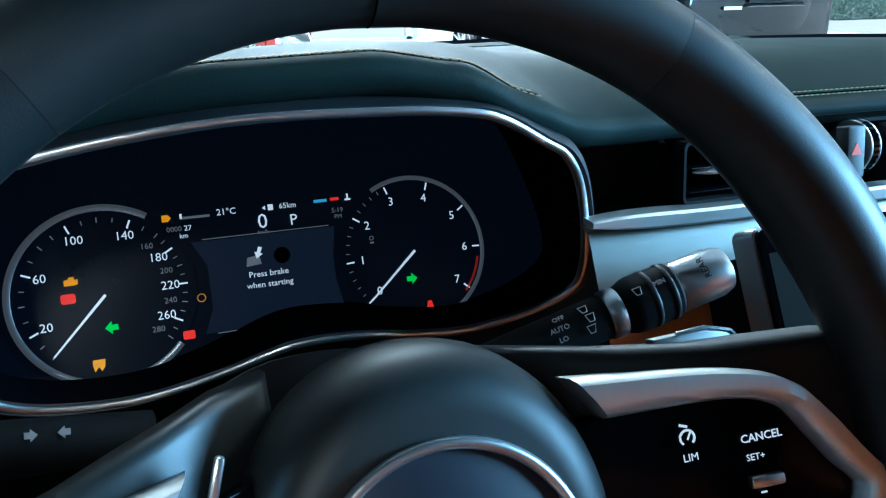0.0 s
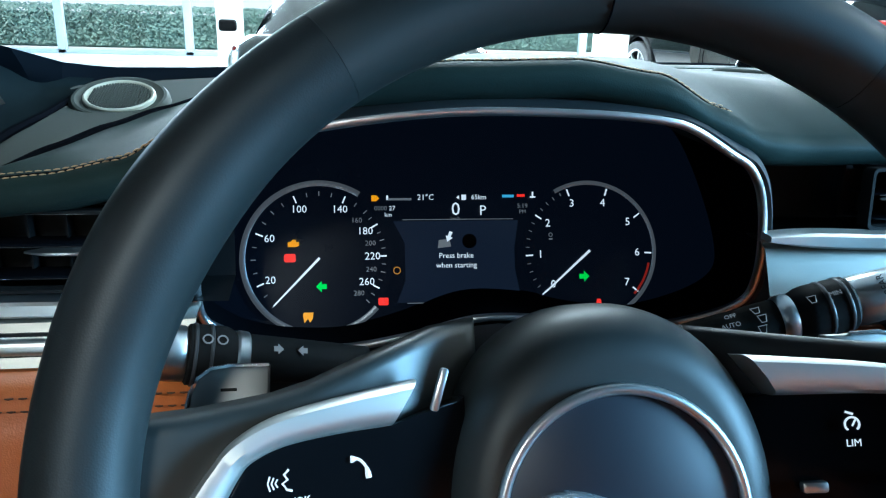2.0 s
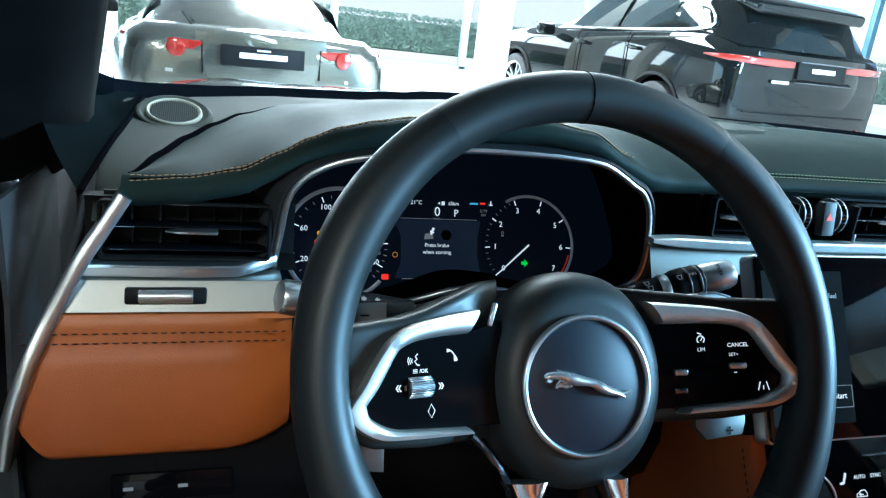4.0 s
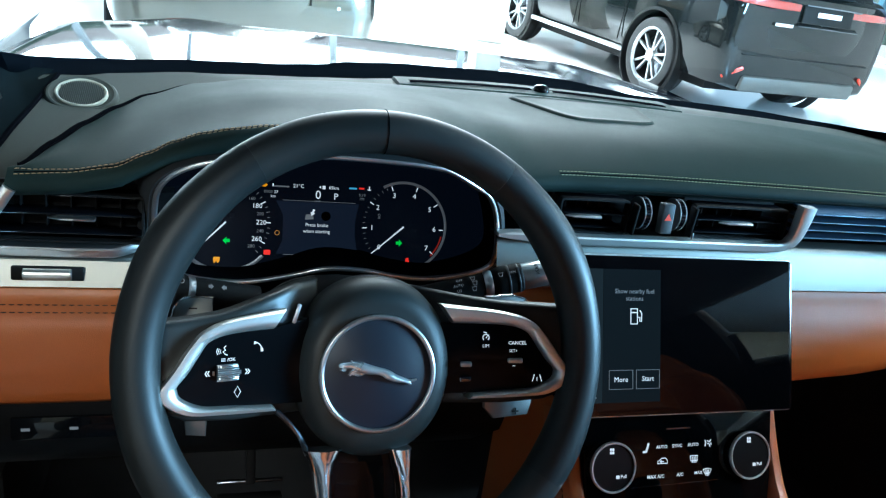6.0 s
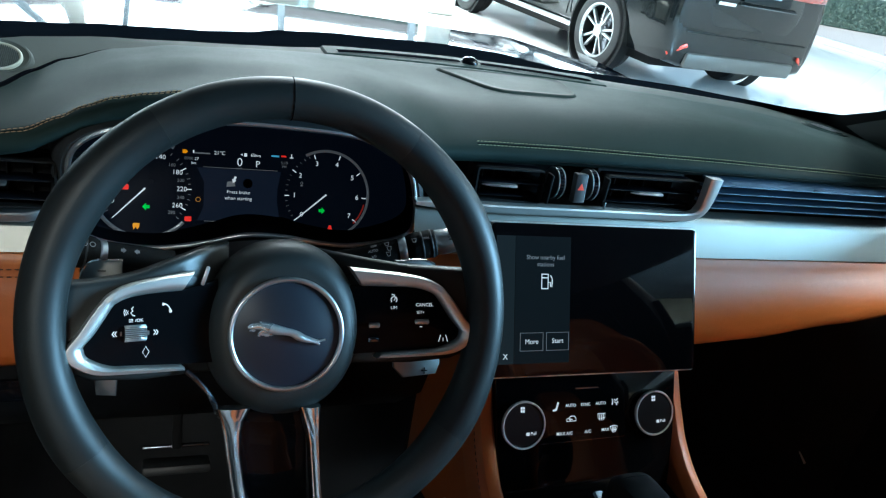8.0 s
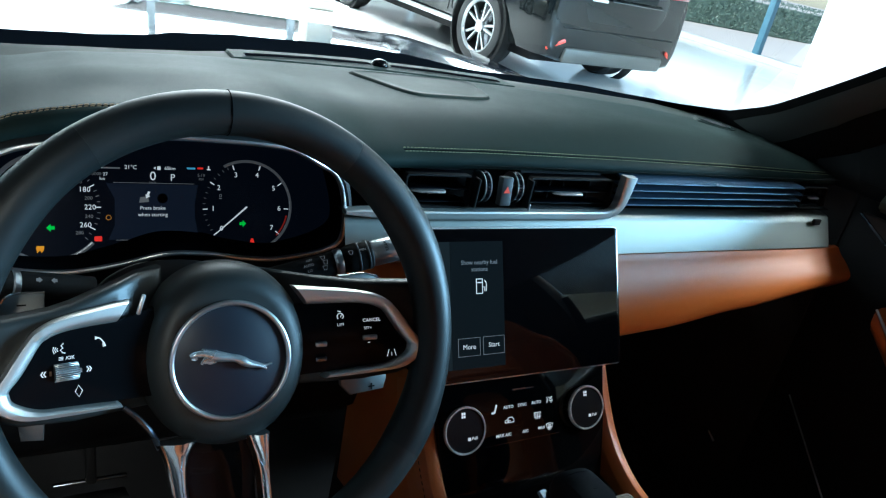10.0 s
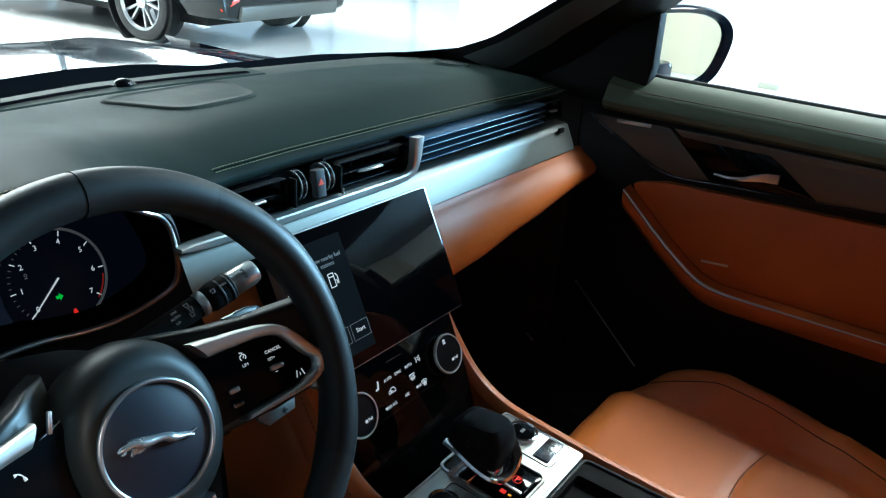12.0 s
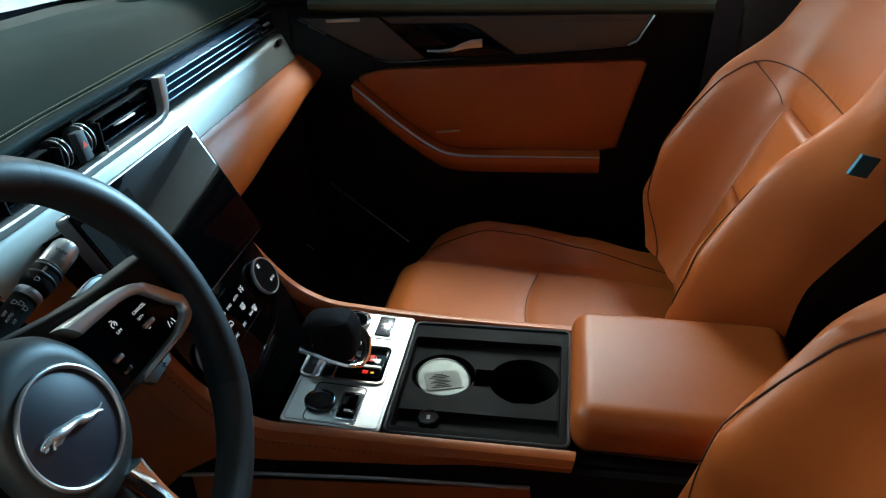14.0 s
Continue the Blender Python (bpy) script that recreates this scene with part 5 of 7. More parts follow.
words("lettering", "stations", 0.0068, at(SM, -0.0695, 0.0385, US), LIT_DIM, ui)
words("lettering", "More", 0.0075, at(SM, -0.0850, -0.0455, US), LIT_WHITE, ui)
words("lettering", "Start", 0.0075, at(SM, -0.0530, -0.0450, US), LIT_WHITE, ui)
for x in (-0.0850, -0.0530):
    part("button_outline", ring_slab([(-0.0142, 0.0100), (0.0142, 0.0100), (0.0142, -0.0100), (-0.0142, -0.0100)], [(-0.0136, 0.0094), (0.0136, 0.0094), (0.0136, -0.0094), (-0.0136, -0.0094)], 0.0003, at(SM, x, -0.0455, US)), LIT_DIM, ui)
words("lettering", "X", 0.0085, at(SM, -0.1165, -0.0610, US), LIT_WHITE, ui)
part("symbol", ring_slab([(-0.0065, 0.0085), (0.0025, 0.0085), (0.0025, -0.0085), (-0.0065, -0.0085)], [(-0.0053, 0.0073), (0.0013, 0.0073), (0.0013, -0.0073), (-0.0053, -0.0073)], 0.0003, at(SM, -0.0680, 0.0200, US)), LIT_WHITE, ui)
bar(0.008, 0.0012, at(SM, -0.0700, 0.0240, US), LIT_WHITE, ui)
part("symbol", tube([at(SM, -0.0680, 0.0200, US) @ Vector((x, y, 0)) for x, y in ((0.0025, -0.001), (0.0048, -0.001), (0.0048, -0.0055), (0.0065, -0.0055), (0.0070, 0.003), (0.0045, 0.0065))], 0.0006, n=5), LIT_WHITE, ui)

# ---- climate panel ----
KM = frame_matrix((0.0, 0.0620, 0.8660), (1, 0, 0), UPS)
climate = thing("climate_panel", "glossy black climate panel with two silver-ringed rotary knobs", "climate control")
part("panel", slab([(-0.119, 0.047), (0.119, 0.047), (0.117, -0.030), (0.112, -0.075), (0.105, -0.125), (-0.105, -0.125), (-0.112, -0.075), (-0.117, -0.030)], 0.010, KM, 0.001), CLIMATE_GLOSS, climate)
part("housing", grid([[KM @ Vector((s * w, v, z)) for s in (-1, 1)] for w, v, z in ((0.119, 0.047, -0.009), (0.119, 0.047, -0.08))]), PLASTIC_MATT, climate)
for kx, ky in ((-0.0880, -0.0093), (0.0838, -0.0055)):
    kn = part("knob", lathe([(0.0245, -0.002), (0.0250, 0.0045), (0.0240, 0.0088), (0.0232, 0.0080), (0.0003, 0.0080)], 48, at(KM, kx, ky, 0)), KNOB_FACE, climate, "black rotary knob")
    part("knob_ring", lathe([(0.0252, 0.0040), (0.0264, 0.0055), (0.0266, 0.0084), (0.0258, 0.0097), (0.0247, 0.0096), (0.0241, 0.0080)], 56, at(KM, kx, ky, 0), caps=False), KNOB_RING, kn, "polished ring")
    for k in range(36):
        a = 2 * math.pi * k / 36
        part("rib", box(0.0016, 0.0022, 0.0036, at(KM, kx + 0.0252 * math.cos(a), ky + 0.0252 * math.sin(a), 0.0020, math.degrees(a))), DARK_CHROME, kn)
    for dx, dy in ((-1, -1), (-1, 1), (1, -1), (1, 1)):
        part("symbol", slab(rounded(0.0024, 0.0030, 0.0008, 3), 0.0003, at(KM, kx - 0.0020 + 0.00135 * dx, ky + 0.0170 + 0.00165 * dy, 0.0084)), LIT_WHITE, kn)
    part("symbol", slab(rounded(0.0040, 0.0036, 0.0006, 2), 0.0003, at(KM, kx + 0.0050, ky - 0.0100, 0.0084)), LIT_WHITE, kn)
    words("lettering", "Pull", 0.0050, at(KM, kx + 0.0118, ky - 0.0098, 0.0083), LIT_WHITE, kn, bold=0.00005)
for txt, x, y, s in (("AUTO", -0.0249, 0.0074, 0.0050), ("SYNC", -0.0056, 0.0076, 0.0050), ("AUTO", 0.0148, 0.0079, 0.0050), ("MAX A/C", -0.0323, -0.0239, 0.0052), ("A/C", -0.0019, -0.0234, 0.0052), ("MAX", 0.0215, -0.0227, 0.0048)):
    words("lettering", txt, s, at(KM, x, y, 0.0005), LIT_WHITE, climate, bold=0.00004)


def mark(x, y, lines, r=0.0005, closed=False):
    """One line-drawn symbol on the climate panel."""
    bm = bmesh.new()
    for ln in lines:
        tube([at(KM, x, y, 0.0005) @ Vector((px, py, 0)) for px, py in ln], r, closed, 5, bm=bm)
    return part("symbol", bm, LIT_WHITE, climate)


# heated seat, face and foot air flow
mark(-0.0446, 0.0072, [[(0.0030, 0.0050), (0.0018, 0.0012), (0.0002, -0.0030), (-0.0036, -0.0040)], [(0.0038, 0.0046), (0.0026, 0.0004), (0.0008, -0.0044), (-0.0034, -0.0048)]], 0.0007)
mark(0.0340, 0.0088, [[(-0.0042, 0.0034), (-0.0030, 0.0010), (-0.0040, -0.0034)], [(-0.0012, 0.0028), (0.0012, 0.0010), (0.0036, 0.0036)], [(-0.0010, -0.0004), (0.0018, -0.0012), (0.0024, -0.0040)], [(0.0036, 0.0002), (0.0040, -0.0020)]], 0.0006)
# cabin air, heated rear glass and heated windscreen
car_line = [(-0.0062, -0.0022), (-0.0060, 0.0004), (-0.0034, 0.0012), (-0.0010, 0.0034), (0.0036, 0.0034), (0.0058, 0.0008), (0.0060, -0.0022)]
mark(-0.0238, -0.0080, [car_line + car_line[:1], [(-0.0034, -0.0004), (0.0014, -0.0004)], [(-0.0014, 0.0010), (-0.0034, -0.0004), (-0.0014, -0.0014)]])
mark(0.0159, -0.0076, [[(-0.0048, 0.0036), (0.0048, 0.0036), (0.0044, -0.0016), (-0.0044, -0.0016), (-0.0048, 0.0036)], [(-0.0024, 0.0026), (-0.0024, -0.0040)], [(0.0, 0.0026), (0.0, -0.0040)], [(0.0024, 0.0026), (0.0024, -0.0040)]])
mark(0.0330, -0.0226, [[(-0.0050, 0.0030), (0.0, 0.0040), (0.0050, 0.0030), (0.0034, -0.0012), (-0.0034, -0.0012), (-0.0050, 0.0030)], [(-0.0018, 0.0026), (-0.0018, -0.0038)], [(0.0, 0.0026), (0.0, -0.0042)], [(0.0018, 0.0026), (0.0018, -0.0038)]])
bar(0.030, 0.0016, at(KM, -0.004, 0.0265, 0.0004), DARK_CHROME, climate, "maker_mark")
bar(0.112, 0.0005, at(KM, -0.008, -0.0328, 0.0004, 1.2), DARK_CHROME, climate)

# ---- centre console ----
console = thing("centre_console", "centre console with tan leather sides, aluminium plate and cup holders", "console")
TRIM = [(0.1265, 0.096, 0.905), (0.1275, 0.080, 0.880), (0.1280, 0.060, 0.853), (0.1280, 0.038, 0.829), (0.1285, 0.012, 0.810), (0.1275, -0.020, 0.798), (0.1250, -0.060, 0.7945), (0.1220, -0.150, 0.7890), (0.1200, -0.26, 0.7860), (0.1190, -0.365, 0.7835)]
for sx in (-1, 1):
    tp = spline(TRIM, 5)
    rows_ = []
    for i, p in enumerate(tp):
        t = (tp[min(len(tp) - 1, i + 1)] - tp[max(0, i - 1)]).normalized()
        u = Vector((1, 0, 0)).cross(t).normalized()
        if u.z < 0:
            u = -u
        drop = max(0.020, min(0.050, p.z - 0.7500 + 0.0545 * min(0.0, p.y)))
        rows_.append([Vector(((p.x + dx) * sx, p.y + (0.25 * dz if i == len(tp) - 1 else 0.0) * -1, p.z)) + u * dz for dx, dz in ((-0.012, -0.012), (-0.0105, -0.002), (-0.006, 0.0025), (0.0, 0.003), (0.006, 0.0), (0.0095, -0.008), (0.0108, -0.36 * drop), (0.0112, -0.66 * drop), (0.0100, -0.94 * drop), (0.006, -drop))])
    part("leather_edge", grid(rows_), LEATHER_TAN, console, "rolled tan leather edge")
    part("stitching", stitches([Vector(((p.x + 0.0098) * sx, p.y, p.z - 0.013)) for p in tp], 0.0045, 0.0025, 0.0006, (0.0008 * sx, 0, 0)), THREAD_DARK, console, "dark thread")
    SIDE = [(0.090, 0.890), (0.062, 0.850), (0.038, 0.822), (0.010, 0.800), (-0.02, 0.780), (-0.02, 0.755), (0.05, 0.745), (0.10, 0.712), (0.15, 0.66), (0.24, 0.64), (0.26, 0.88)]
    part("side_pad", slab([(y, z) for y, z in SIDE] if sx > 0 else [(-y, z) for y, z in SIDE], 0.010, frame_matrix((0.1335 * sx, 0, 0), (0, sx, 0), (0, 0, 1)), 0.003), LEATHER_TAN, console, "tan leather side pad")
    part("lower_side", box(0.01, 0.95, 0.42, pose(0.126 * sx, -0.22, 0.56)), PLASTIC_MATT, console)
    part("lower_pad", slab([(0.09 * sx, 0.708), (-0.318 * sx, 0.742), (-0.330 * sx, 0.60), (0.09 * sx, 0.58)], 0.006, frame_matrix((0.1330 * sx, 0, 0), (0, sx, 0), (0, 0, 1)), 0.002), LEATHER_TAN, console, "tan leather lower pad")
    part("side_trim", tube([(0.1345 * sx, 0.10, 0.712), (0.1345 * sx, -0.002, 0.7280), (0.1345 * sx, -0.147, 0.7385), (0.1345 * sx, -0.318, 0.7465)], 0.0024, n=8), SATIN, console, "thin silver trim line")
PM = frame_matrix((0.0, -0.0855, 0.7925), (1, 0, 0), (0, 1, 0.065))
plate = part("selector_plate", slab(rounded(0.2270, 0.1190, 0.006, 4), 0.008, PM, 0.002), ALU_PLATE, console, "satin aluminium selector plate")
part("plate_lip", tube([at(PM, x, y, 0.0004) @ Vector((0, 0, 0)) for x, y in rounded(0.2190, 0.1110, 0.005, 4)], 0.0008, True, 6), SATIN, plate)
for x, y, w, h in ((-0.0755, 0.002, 0.066, 0.062), (0.0850, 0.000, 0.054, 0.078)):
    part("recess_line", tube([at(PM, x, y, 0.0004) @ Vector((a, b, 0)) for a, b in rounded(w, h, 0.006, 4)], 0.0006, True, 5), DARK_CHROME, plate)
sb = part("start_button", lathe([(0.0155, 0.0), (0.0155, 0.004), (0.0148, 0.0045), (0.0142, 0.0044), (0.0004, 0.0044)], 32, at(PM, 0.0900, 0.0190, 0)), PIANO, plate, "round start button")
part("button_ring", lathe([(0.0205, 0.0), (0.0200, 0.0045), (0.0180, 0.0055), (0.0160, 0.0040)], 40, at(PM, 0.0900, 0.0190, 0), caps=False), CHROME, sb, "polished ring")
bar(0.008, 0.004, at(PM, 0.0900, 0.0190, 0.0048), LIT_DIM, sb)
dd = part("drive_dial", lathe([(0.0150, 0.0), (0.0150, 0.0030), (0.0144, 0.0035), (0.0138, 0.0032), (0.0004, 0.0030)], 32, at(PM, -0.0770, 0.0205, 0)), PLASTIC_DARK, plate, "round drive mode dial")
part("dial_ring", lathe([(0.0185, 0.0), (0.0182, 0.0048), (0.0168, 0.0055), (0.0152, 0.0030)], 40, at(PM, -0.0770, 0.0205, 0), caps=False), DARK_CHROME, dd)
for x, y in ((0.0850, -0.0225), (-0.0780, -0.0160)):
    if x > 0:
        s_ = part("switch", box(0.042, 0.022, 0.004, at(PM, x, y, 0.000), 0.0012), DARK_CHROME, plate, "flush grey double button")
        part("button_gap", box(0.0008, 0.020, 0.0004, at(PM, x, y, 0.0021)), PLASTIC_MATT, s_)
        for d in (-0.009, 0.010):
            bar(0.0040, 0.0060, at(PM, x + d, y, 0.0022), PLASTIC_DARK, s_)
    else:
        s_ = part("switch", box(0.044, 0.023, 0.003, at(PM, x, y, 0.000), 0.0010), PLASTIC_MATT, plate, "black toggle switch in a bright frame")
        part("frame", ring_slab(rounded(0.048, 0.027, 0.004, 3), rounded(0.043, 0.022, 0.003, 3), 0.002, at(PM, x, y, 0.0016)), CHROME, s_)
        part("toggle", box(0.018, 0.018, 0.008, at(PM, x + 0.006, y, 0.003, 0, 0, -14), 0.002), PIANO, s_)
        part("toggle", box(0.012, 0.018, 0.006, at(PM, x - 0.012, y, 0.002, 0, 0, 10), 0.002), PIANO, s_)
        bar(0.0040, 0.0070, at(PM, x - 0.012, y, 0.0052), LIT_DIM, s_)
gate = part("shift_gate", slab(rounded(0.072, 0.102, 0.008, 4), 0.0015, at(PM, 0.003, 0.0075, 0.0014), 0.0006), PIANO, plate, "glossy black selector gate")
part("gate_frame", ring_slab(rounded(0.078, 0.108, 0.010, 4), rounded(0.071, 0.101, 0.008, 4), 0.003, at(PM, 0.003, 0.0075, 0.0030)), ALU_PLATE, gate)
disp = part("display", box(0.050, 0.033, 0.004, at(PM, -0.001, -0.0225, 0.0030), 0.0010), PIANO, gate, "small gear display")
words("letter", "P", 0.0115, at(PM, 0.0095, -0.0225, 0.0053, -90), LIT_RED, disp, bold=0.0003)
part("symbol", ring_slab(rounded(0.0125, 0.0110, 0.005, 4), rounded(0.0112, 0.0097, 0.0044, 4), 0.0003, at(PM, 0.0095, -0.0225, 0.0054)), LIT_RED, disp)
part("silver_key", box(0.0048, 0.030, 0.003, at(PM, -0.0075, -0.0225, 0.0050), 0.0008), SATIN, disp, "slim silver key")
bar(0.0060, 0.0070, at(PM, -0.0185, -0.0200, 0.0053), LIT_RED, disp)
bar(0.0030, 0.0040, at(PM, -0.0185, -0.0290, 0.0053), LIT_ORANGE, disp)
# gear selector
sel = thing("gear_selector", "black leather gear selector with a chrome collar", "gear lever")
GM = frame_matrix((-0.004, -0.0690, 0.7950), (1, 0, 0), (0, 1, -0.10))


def super_ring(w, h, z, cx=0, cy=0, p=4.2, n=40):
    out = []
    for k in range(n):
        a = 2 * math.pi * k / n
        c, s = math.cos(a), math.sin(a)
        out.append(GM @ Vector((cx + w * math.copysign(abs(c) ** (2 / p), c), cy + h * math.copysign(abs(s) ** (2 / p), s), z)))
    return out


part("grip", grid([super_ring(w, h, z, 0, cy) for w, h, z, cy in ((0.015, 0.020, 0.016, -0.004), (0.021, 0.027, 0.024, -0.003), (0.0255, 0.0330, 0.038, 0.000), (0.0265, 0.0350, 0.052, 0.001), (0.0245, 0.0330, 0.064, 0.001), (0.0200, 0.0270, 0.0715, 0.000), (0.012, 0.016, 0.0745, 0), (0.003, 0.004, 0.0752, 0))], True, False, caps=True), GRIP, sel, "black leather grip")
part("collar", tube([GM @ Vector(p) for p in spline([(-0.0280, 0.034, 0.044), (-0.0285, 0.014, 0.038), (-0.0265, -0.008, 0.024), (-0.0190, -0.029, 0.012), (0.0, -0.036, 0.012), (0.0190, -0.034, 0.026), (0.0275, -0.020, 0.042)], 5)], 0.0064, n=8, flat=0.6), CHROME, sel, "bright metal collar")
for k in range(3):
    yk = 0.018 - 0.014 * k
    part("grip_rib", tube([GM @ Vector(p) for p in spline([(-0.0262, yk, 0.046), (-0.0255, yk, 0.060), (-0.017, yk, 0.0715), (0.0, yk, 0.0745), (0.017, yk, 0.0715), (0.0255, yk, 0.060), (0.0262, yk, 0.046)], 4)], 0.0006, n=6), GRIP, sel)
part("neck", box(0.024, 0.036, 0.022, GM @ pose(0, -0.004, 0.009), 0.005), CHROME, sel)
part("foot", box(0.058, 0.030, 0.008, GM @ pose(-0.008, 0.012, 0.005), 0.003), CHROME, sel, "chrome foot")


def cut(bm, cutters, name, material, parent, label=""):
    """The solid bm less the cutters."""
    o = new("tmp_a", finish(bm, "tmp_a", material))
    gone = [o]
    for c in cutters:
        k = new("tmp_b", finish(c, "tmp_b", material))
        gone.append(k)
        md = o.modifiers.new("cut", "BOOLEAN")
        md.operation, md.solver, md.object = "DIFFERENCE", "EXACT", k
    me = bpy.data.meshes.new_from_object(o.evaluated_get(bpy.context.evaluated_depsgraph_get()))
    for g in gone:
        bpy.data.objects.remove(g)
    me.name = name
    for p in me.polygons:
        p.use_smooth = True
    me.set_sharp_from_angle(angle=radians(35))
    r = new(name, me)
    if parent:
        r.parent = parent
    return tagged(r, label)


tray_body = box(0.220, 0.214, 0.090, pose(-0.001, -0.253, 0.7395), 0.004)
cut(tray_body, [lathe([(0.0400, -0.09), (0.0415, 0.05)], 40, pose(0.016, -0.199, 0.790)), lathe([(0.0430, -0.09), (0.0445, 0.05)], 40, pose(0.014, -0.302, 0.790)),
                box(0.042, 0.193, 0.05, pose(-0.0745, -0.250, 0.789), 0.004), box(0.034, 0.026, 0.06, pose(0.014, -0.252, 0.785), 0.003), box(0.172, 0.194, 0.04, pose(-0.0080, -0.2505, 0.7935), 0.004)], "cup_holder_tray", TRAY, console, "black cup holder tray")
part("tray_rim", tube([(x, y - 0.253, 0.7855) for x, y in rounded(0.216, 0.210, 0.008, 4)], 0.0022, True, 8), PLASTIC_DARK, console)
part("power_socket", lathe([(0.0125, -0.002), (0.0125, 0.008), (0.0115, 0.010), (0.0092, 0.0085), (0.0004, 0.0085)], 28, pose(-0.0640, -0.193, 0.7640)), TRAY, console, "round power socket cap")
part("socket_ring", lathe([(0.0128, 0.0072), (0.0128, 0.0096), (0.0118, 0.0106), (0.0112, 0.0098)], 28, pose(-0.0640, -0.193, 0.7640), caps=False), DARK_CHROME, console)
bar(0.007, 0.004, pose(-0.0640, -0.193, 0.7727), LIT_DIM, console)
TM = pose(0.0175, -0.1985, 0.7640, 8, -8)
tin = solid("round_tin", lathe([(0.033, -0.018), (0.0360, -0.016), (0.0360, -0.001), (0.0350, 0.0020), (0.0335, 0.0026), (0.0325, 0.0016), (0.0004, 0.0016)], 36, TM), TIN, "round silver tin with a pale paper label in a cup holder", "tin")
part("paper_label", slab(rounded(0.030, 0.046, 0.003, 2), 0.0006, at(TM, -0.004, 0, 0.0026, 20)), PAPER, tin, "pale printed label")
for k in range(9):
    part("print_line", box(0.0011, 0.026 - 0.007 * (k % 3), 0.0003, at(TM, -0.004, 0, 0.0029, 20) @ pose(-0.011 + 0.0026 * k, 0.004, 0)), PLASTIC_GREY, tin)
part("rear_box", box(0.220, 0.30, 0.20, pose(0, -0.515, 0.665), 0.006), PLASTIC_MATT, console)
arm = thing("armrest", "padded tan leather centre armrest", "armrest")
part("cushion", box(0.214, 0.266, 0.066, pose(0.004, -0.492, 0.793, 1.5), 0.024, 7), LEATHER_TAN, arm)
part("piping", tube([(x + 0.004, y - 0.492, 0.778) for x, y in rounded(0.2125, 0.2645, 0.030, 6)], 0.0010, True, 6), THREAD_DARK, arm, "dark seam")

# ---- seats ----
seat = thing("front_seat", "tan leather sports seat with stitched bolsters", "car seat", "front seats")
SX = 0.365


def front_y(u):
    return table(abs(u), [(0.0, -0.030), (0.11, -0.032), (0.135, -0.052), (0.17, -0.068), (0.21, -0.078), (0.262, -0.112)])[0]


def seat_z(u, y):
    a = abs(u)
    amp, = table(-y, [(0.05, 0.0), (0.10, 0.25), (0.20, 1.0), (0.28, 0.95), (0.38, 0.55), (0.50, 0.30)])
    z = 0.650 + 0.050 * amp * math.exp(-((a - 0.200) / 0.055) ** 2) - 0.9 * max(0, a - 0.205 - 0.03 * amp)
    z += 0.018 * max(0, (y + 0.30) / 0.25) - 0.02 * max(0, (-0.40 - y) / 0.15)
    n = max(0.0, (y - front_y(u) + 0.061) / 0.062)
    z -= 0.058 * (1 - math.sqrt(max(0.0, 1 - min(1, n) ** 2)))
    crease = 0.0075 * math.exp(-((a - 0.121) / 0.0085) ** 2)
    if a < 0.121:
        crease = max(crease, 0.0032 * math.exp(-((y + 0.286 + 0.02 * (a / 0.12) ** 2) / 0.010) ** 2))
    return z - crease


rows_ = []
for d, dz in ((-0.075, -0.16), (-0.040, -0.13), (-0.012, -0.080), (-0.002, -0.035), (-0.001, -0.012)):
    rows_.append([(SX + u, front_y(u) + d, seat_z(u, front_y(u)) + dz) for u in span(-0.262, 0.262, 84)])
for f in span(0, 1, 90):
    g = f ** 1.15
    rows_.append([(SX + u, lerp(front_y(u), -0.56, g), seat_z(u, lerp(front_y(u), -0.56, g))) for u in span(-0.262, 0.262, 84)])
part("seat_cushion", grid(rows_), LEATHER_TAN, seat, "tan leather cushion with raised bolsters", 70)
for s in (-1, 1):
    part("piping", tube([(SX + u * s, y, seat_z(u, y) + 0.0006) for u, y in [(p.x, p.y) for p in spline([(0.158, -0.090, 0), (0.172, -0.14, 0), (0.180, -0.22, 0), (0.178, -0.34, 0), (0.168, -0.46, 0), (0.155, -0.54, 0)], 8)]], 0.0009, n=6), THREAD_DARK, seat, "dark seam")
part("seam", tube([(SX + u, -0.286 - 0.02 * (u / 0.12) ** 2, seat_z(u, -0.286 - 0.02 * (u / 0.12) ** 2) + 0.0004) for u in span(-0.116, 0.116, 30)], 0.0008, n=5), THREAD_DARK, seat, "dark seam")
part("seat_base", box(0.50, 0.50, 0.26, pose(SX, -0.31, 0.49), 0.02), PLASTIC_MATT, seat, "black seat base")
BM = frame_matrix((SX - 0.005, -0.535, 0.665), (-1, 0, 0), (0, -0.40, 0.916))


def back_w(u, v):
    a = abs(u)
    narrow = 0.02 * max(0, (v - 0.36) / 0.2)
    k = 1 - 0.75 * max(0, min(1, (v - 0.33) / 0.20))
    swell_, = table(v, [(0.0, 0.35), (0.10, 0.85), (0.20, 1.0), (0.33, 0.85), (0.45, 0.40), (0.66, 0.1)])
    w = 0.112 * swell_ * math.exp(-((a - 0.200 + narrow) / 0.048) ** 2)
    edge, = table(v, [(0.0, 0.195), (0.12, 0.238), (0.24, 0.250), (0.36, 0.243), (0.48, 0.222), (0.64, 0.185)])
    w -= 2.4 * max(0, a - edge) ** 1.0 * (1 if a > edge else 0)
    w -= 0.10 * max(0, (v - 0.56) / 0.10) ** 2
    return w


def insert_half(v):
    return table(v, [(0.0, 0.086), (0.10, 0.100), (0.20, 0.112), (0.30, 0.113), (0.340, 0.109), (0.350, 0.103), (0.354, 0.095)])[0]


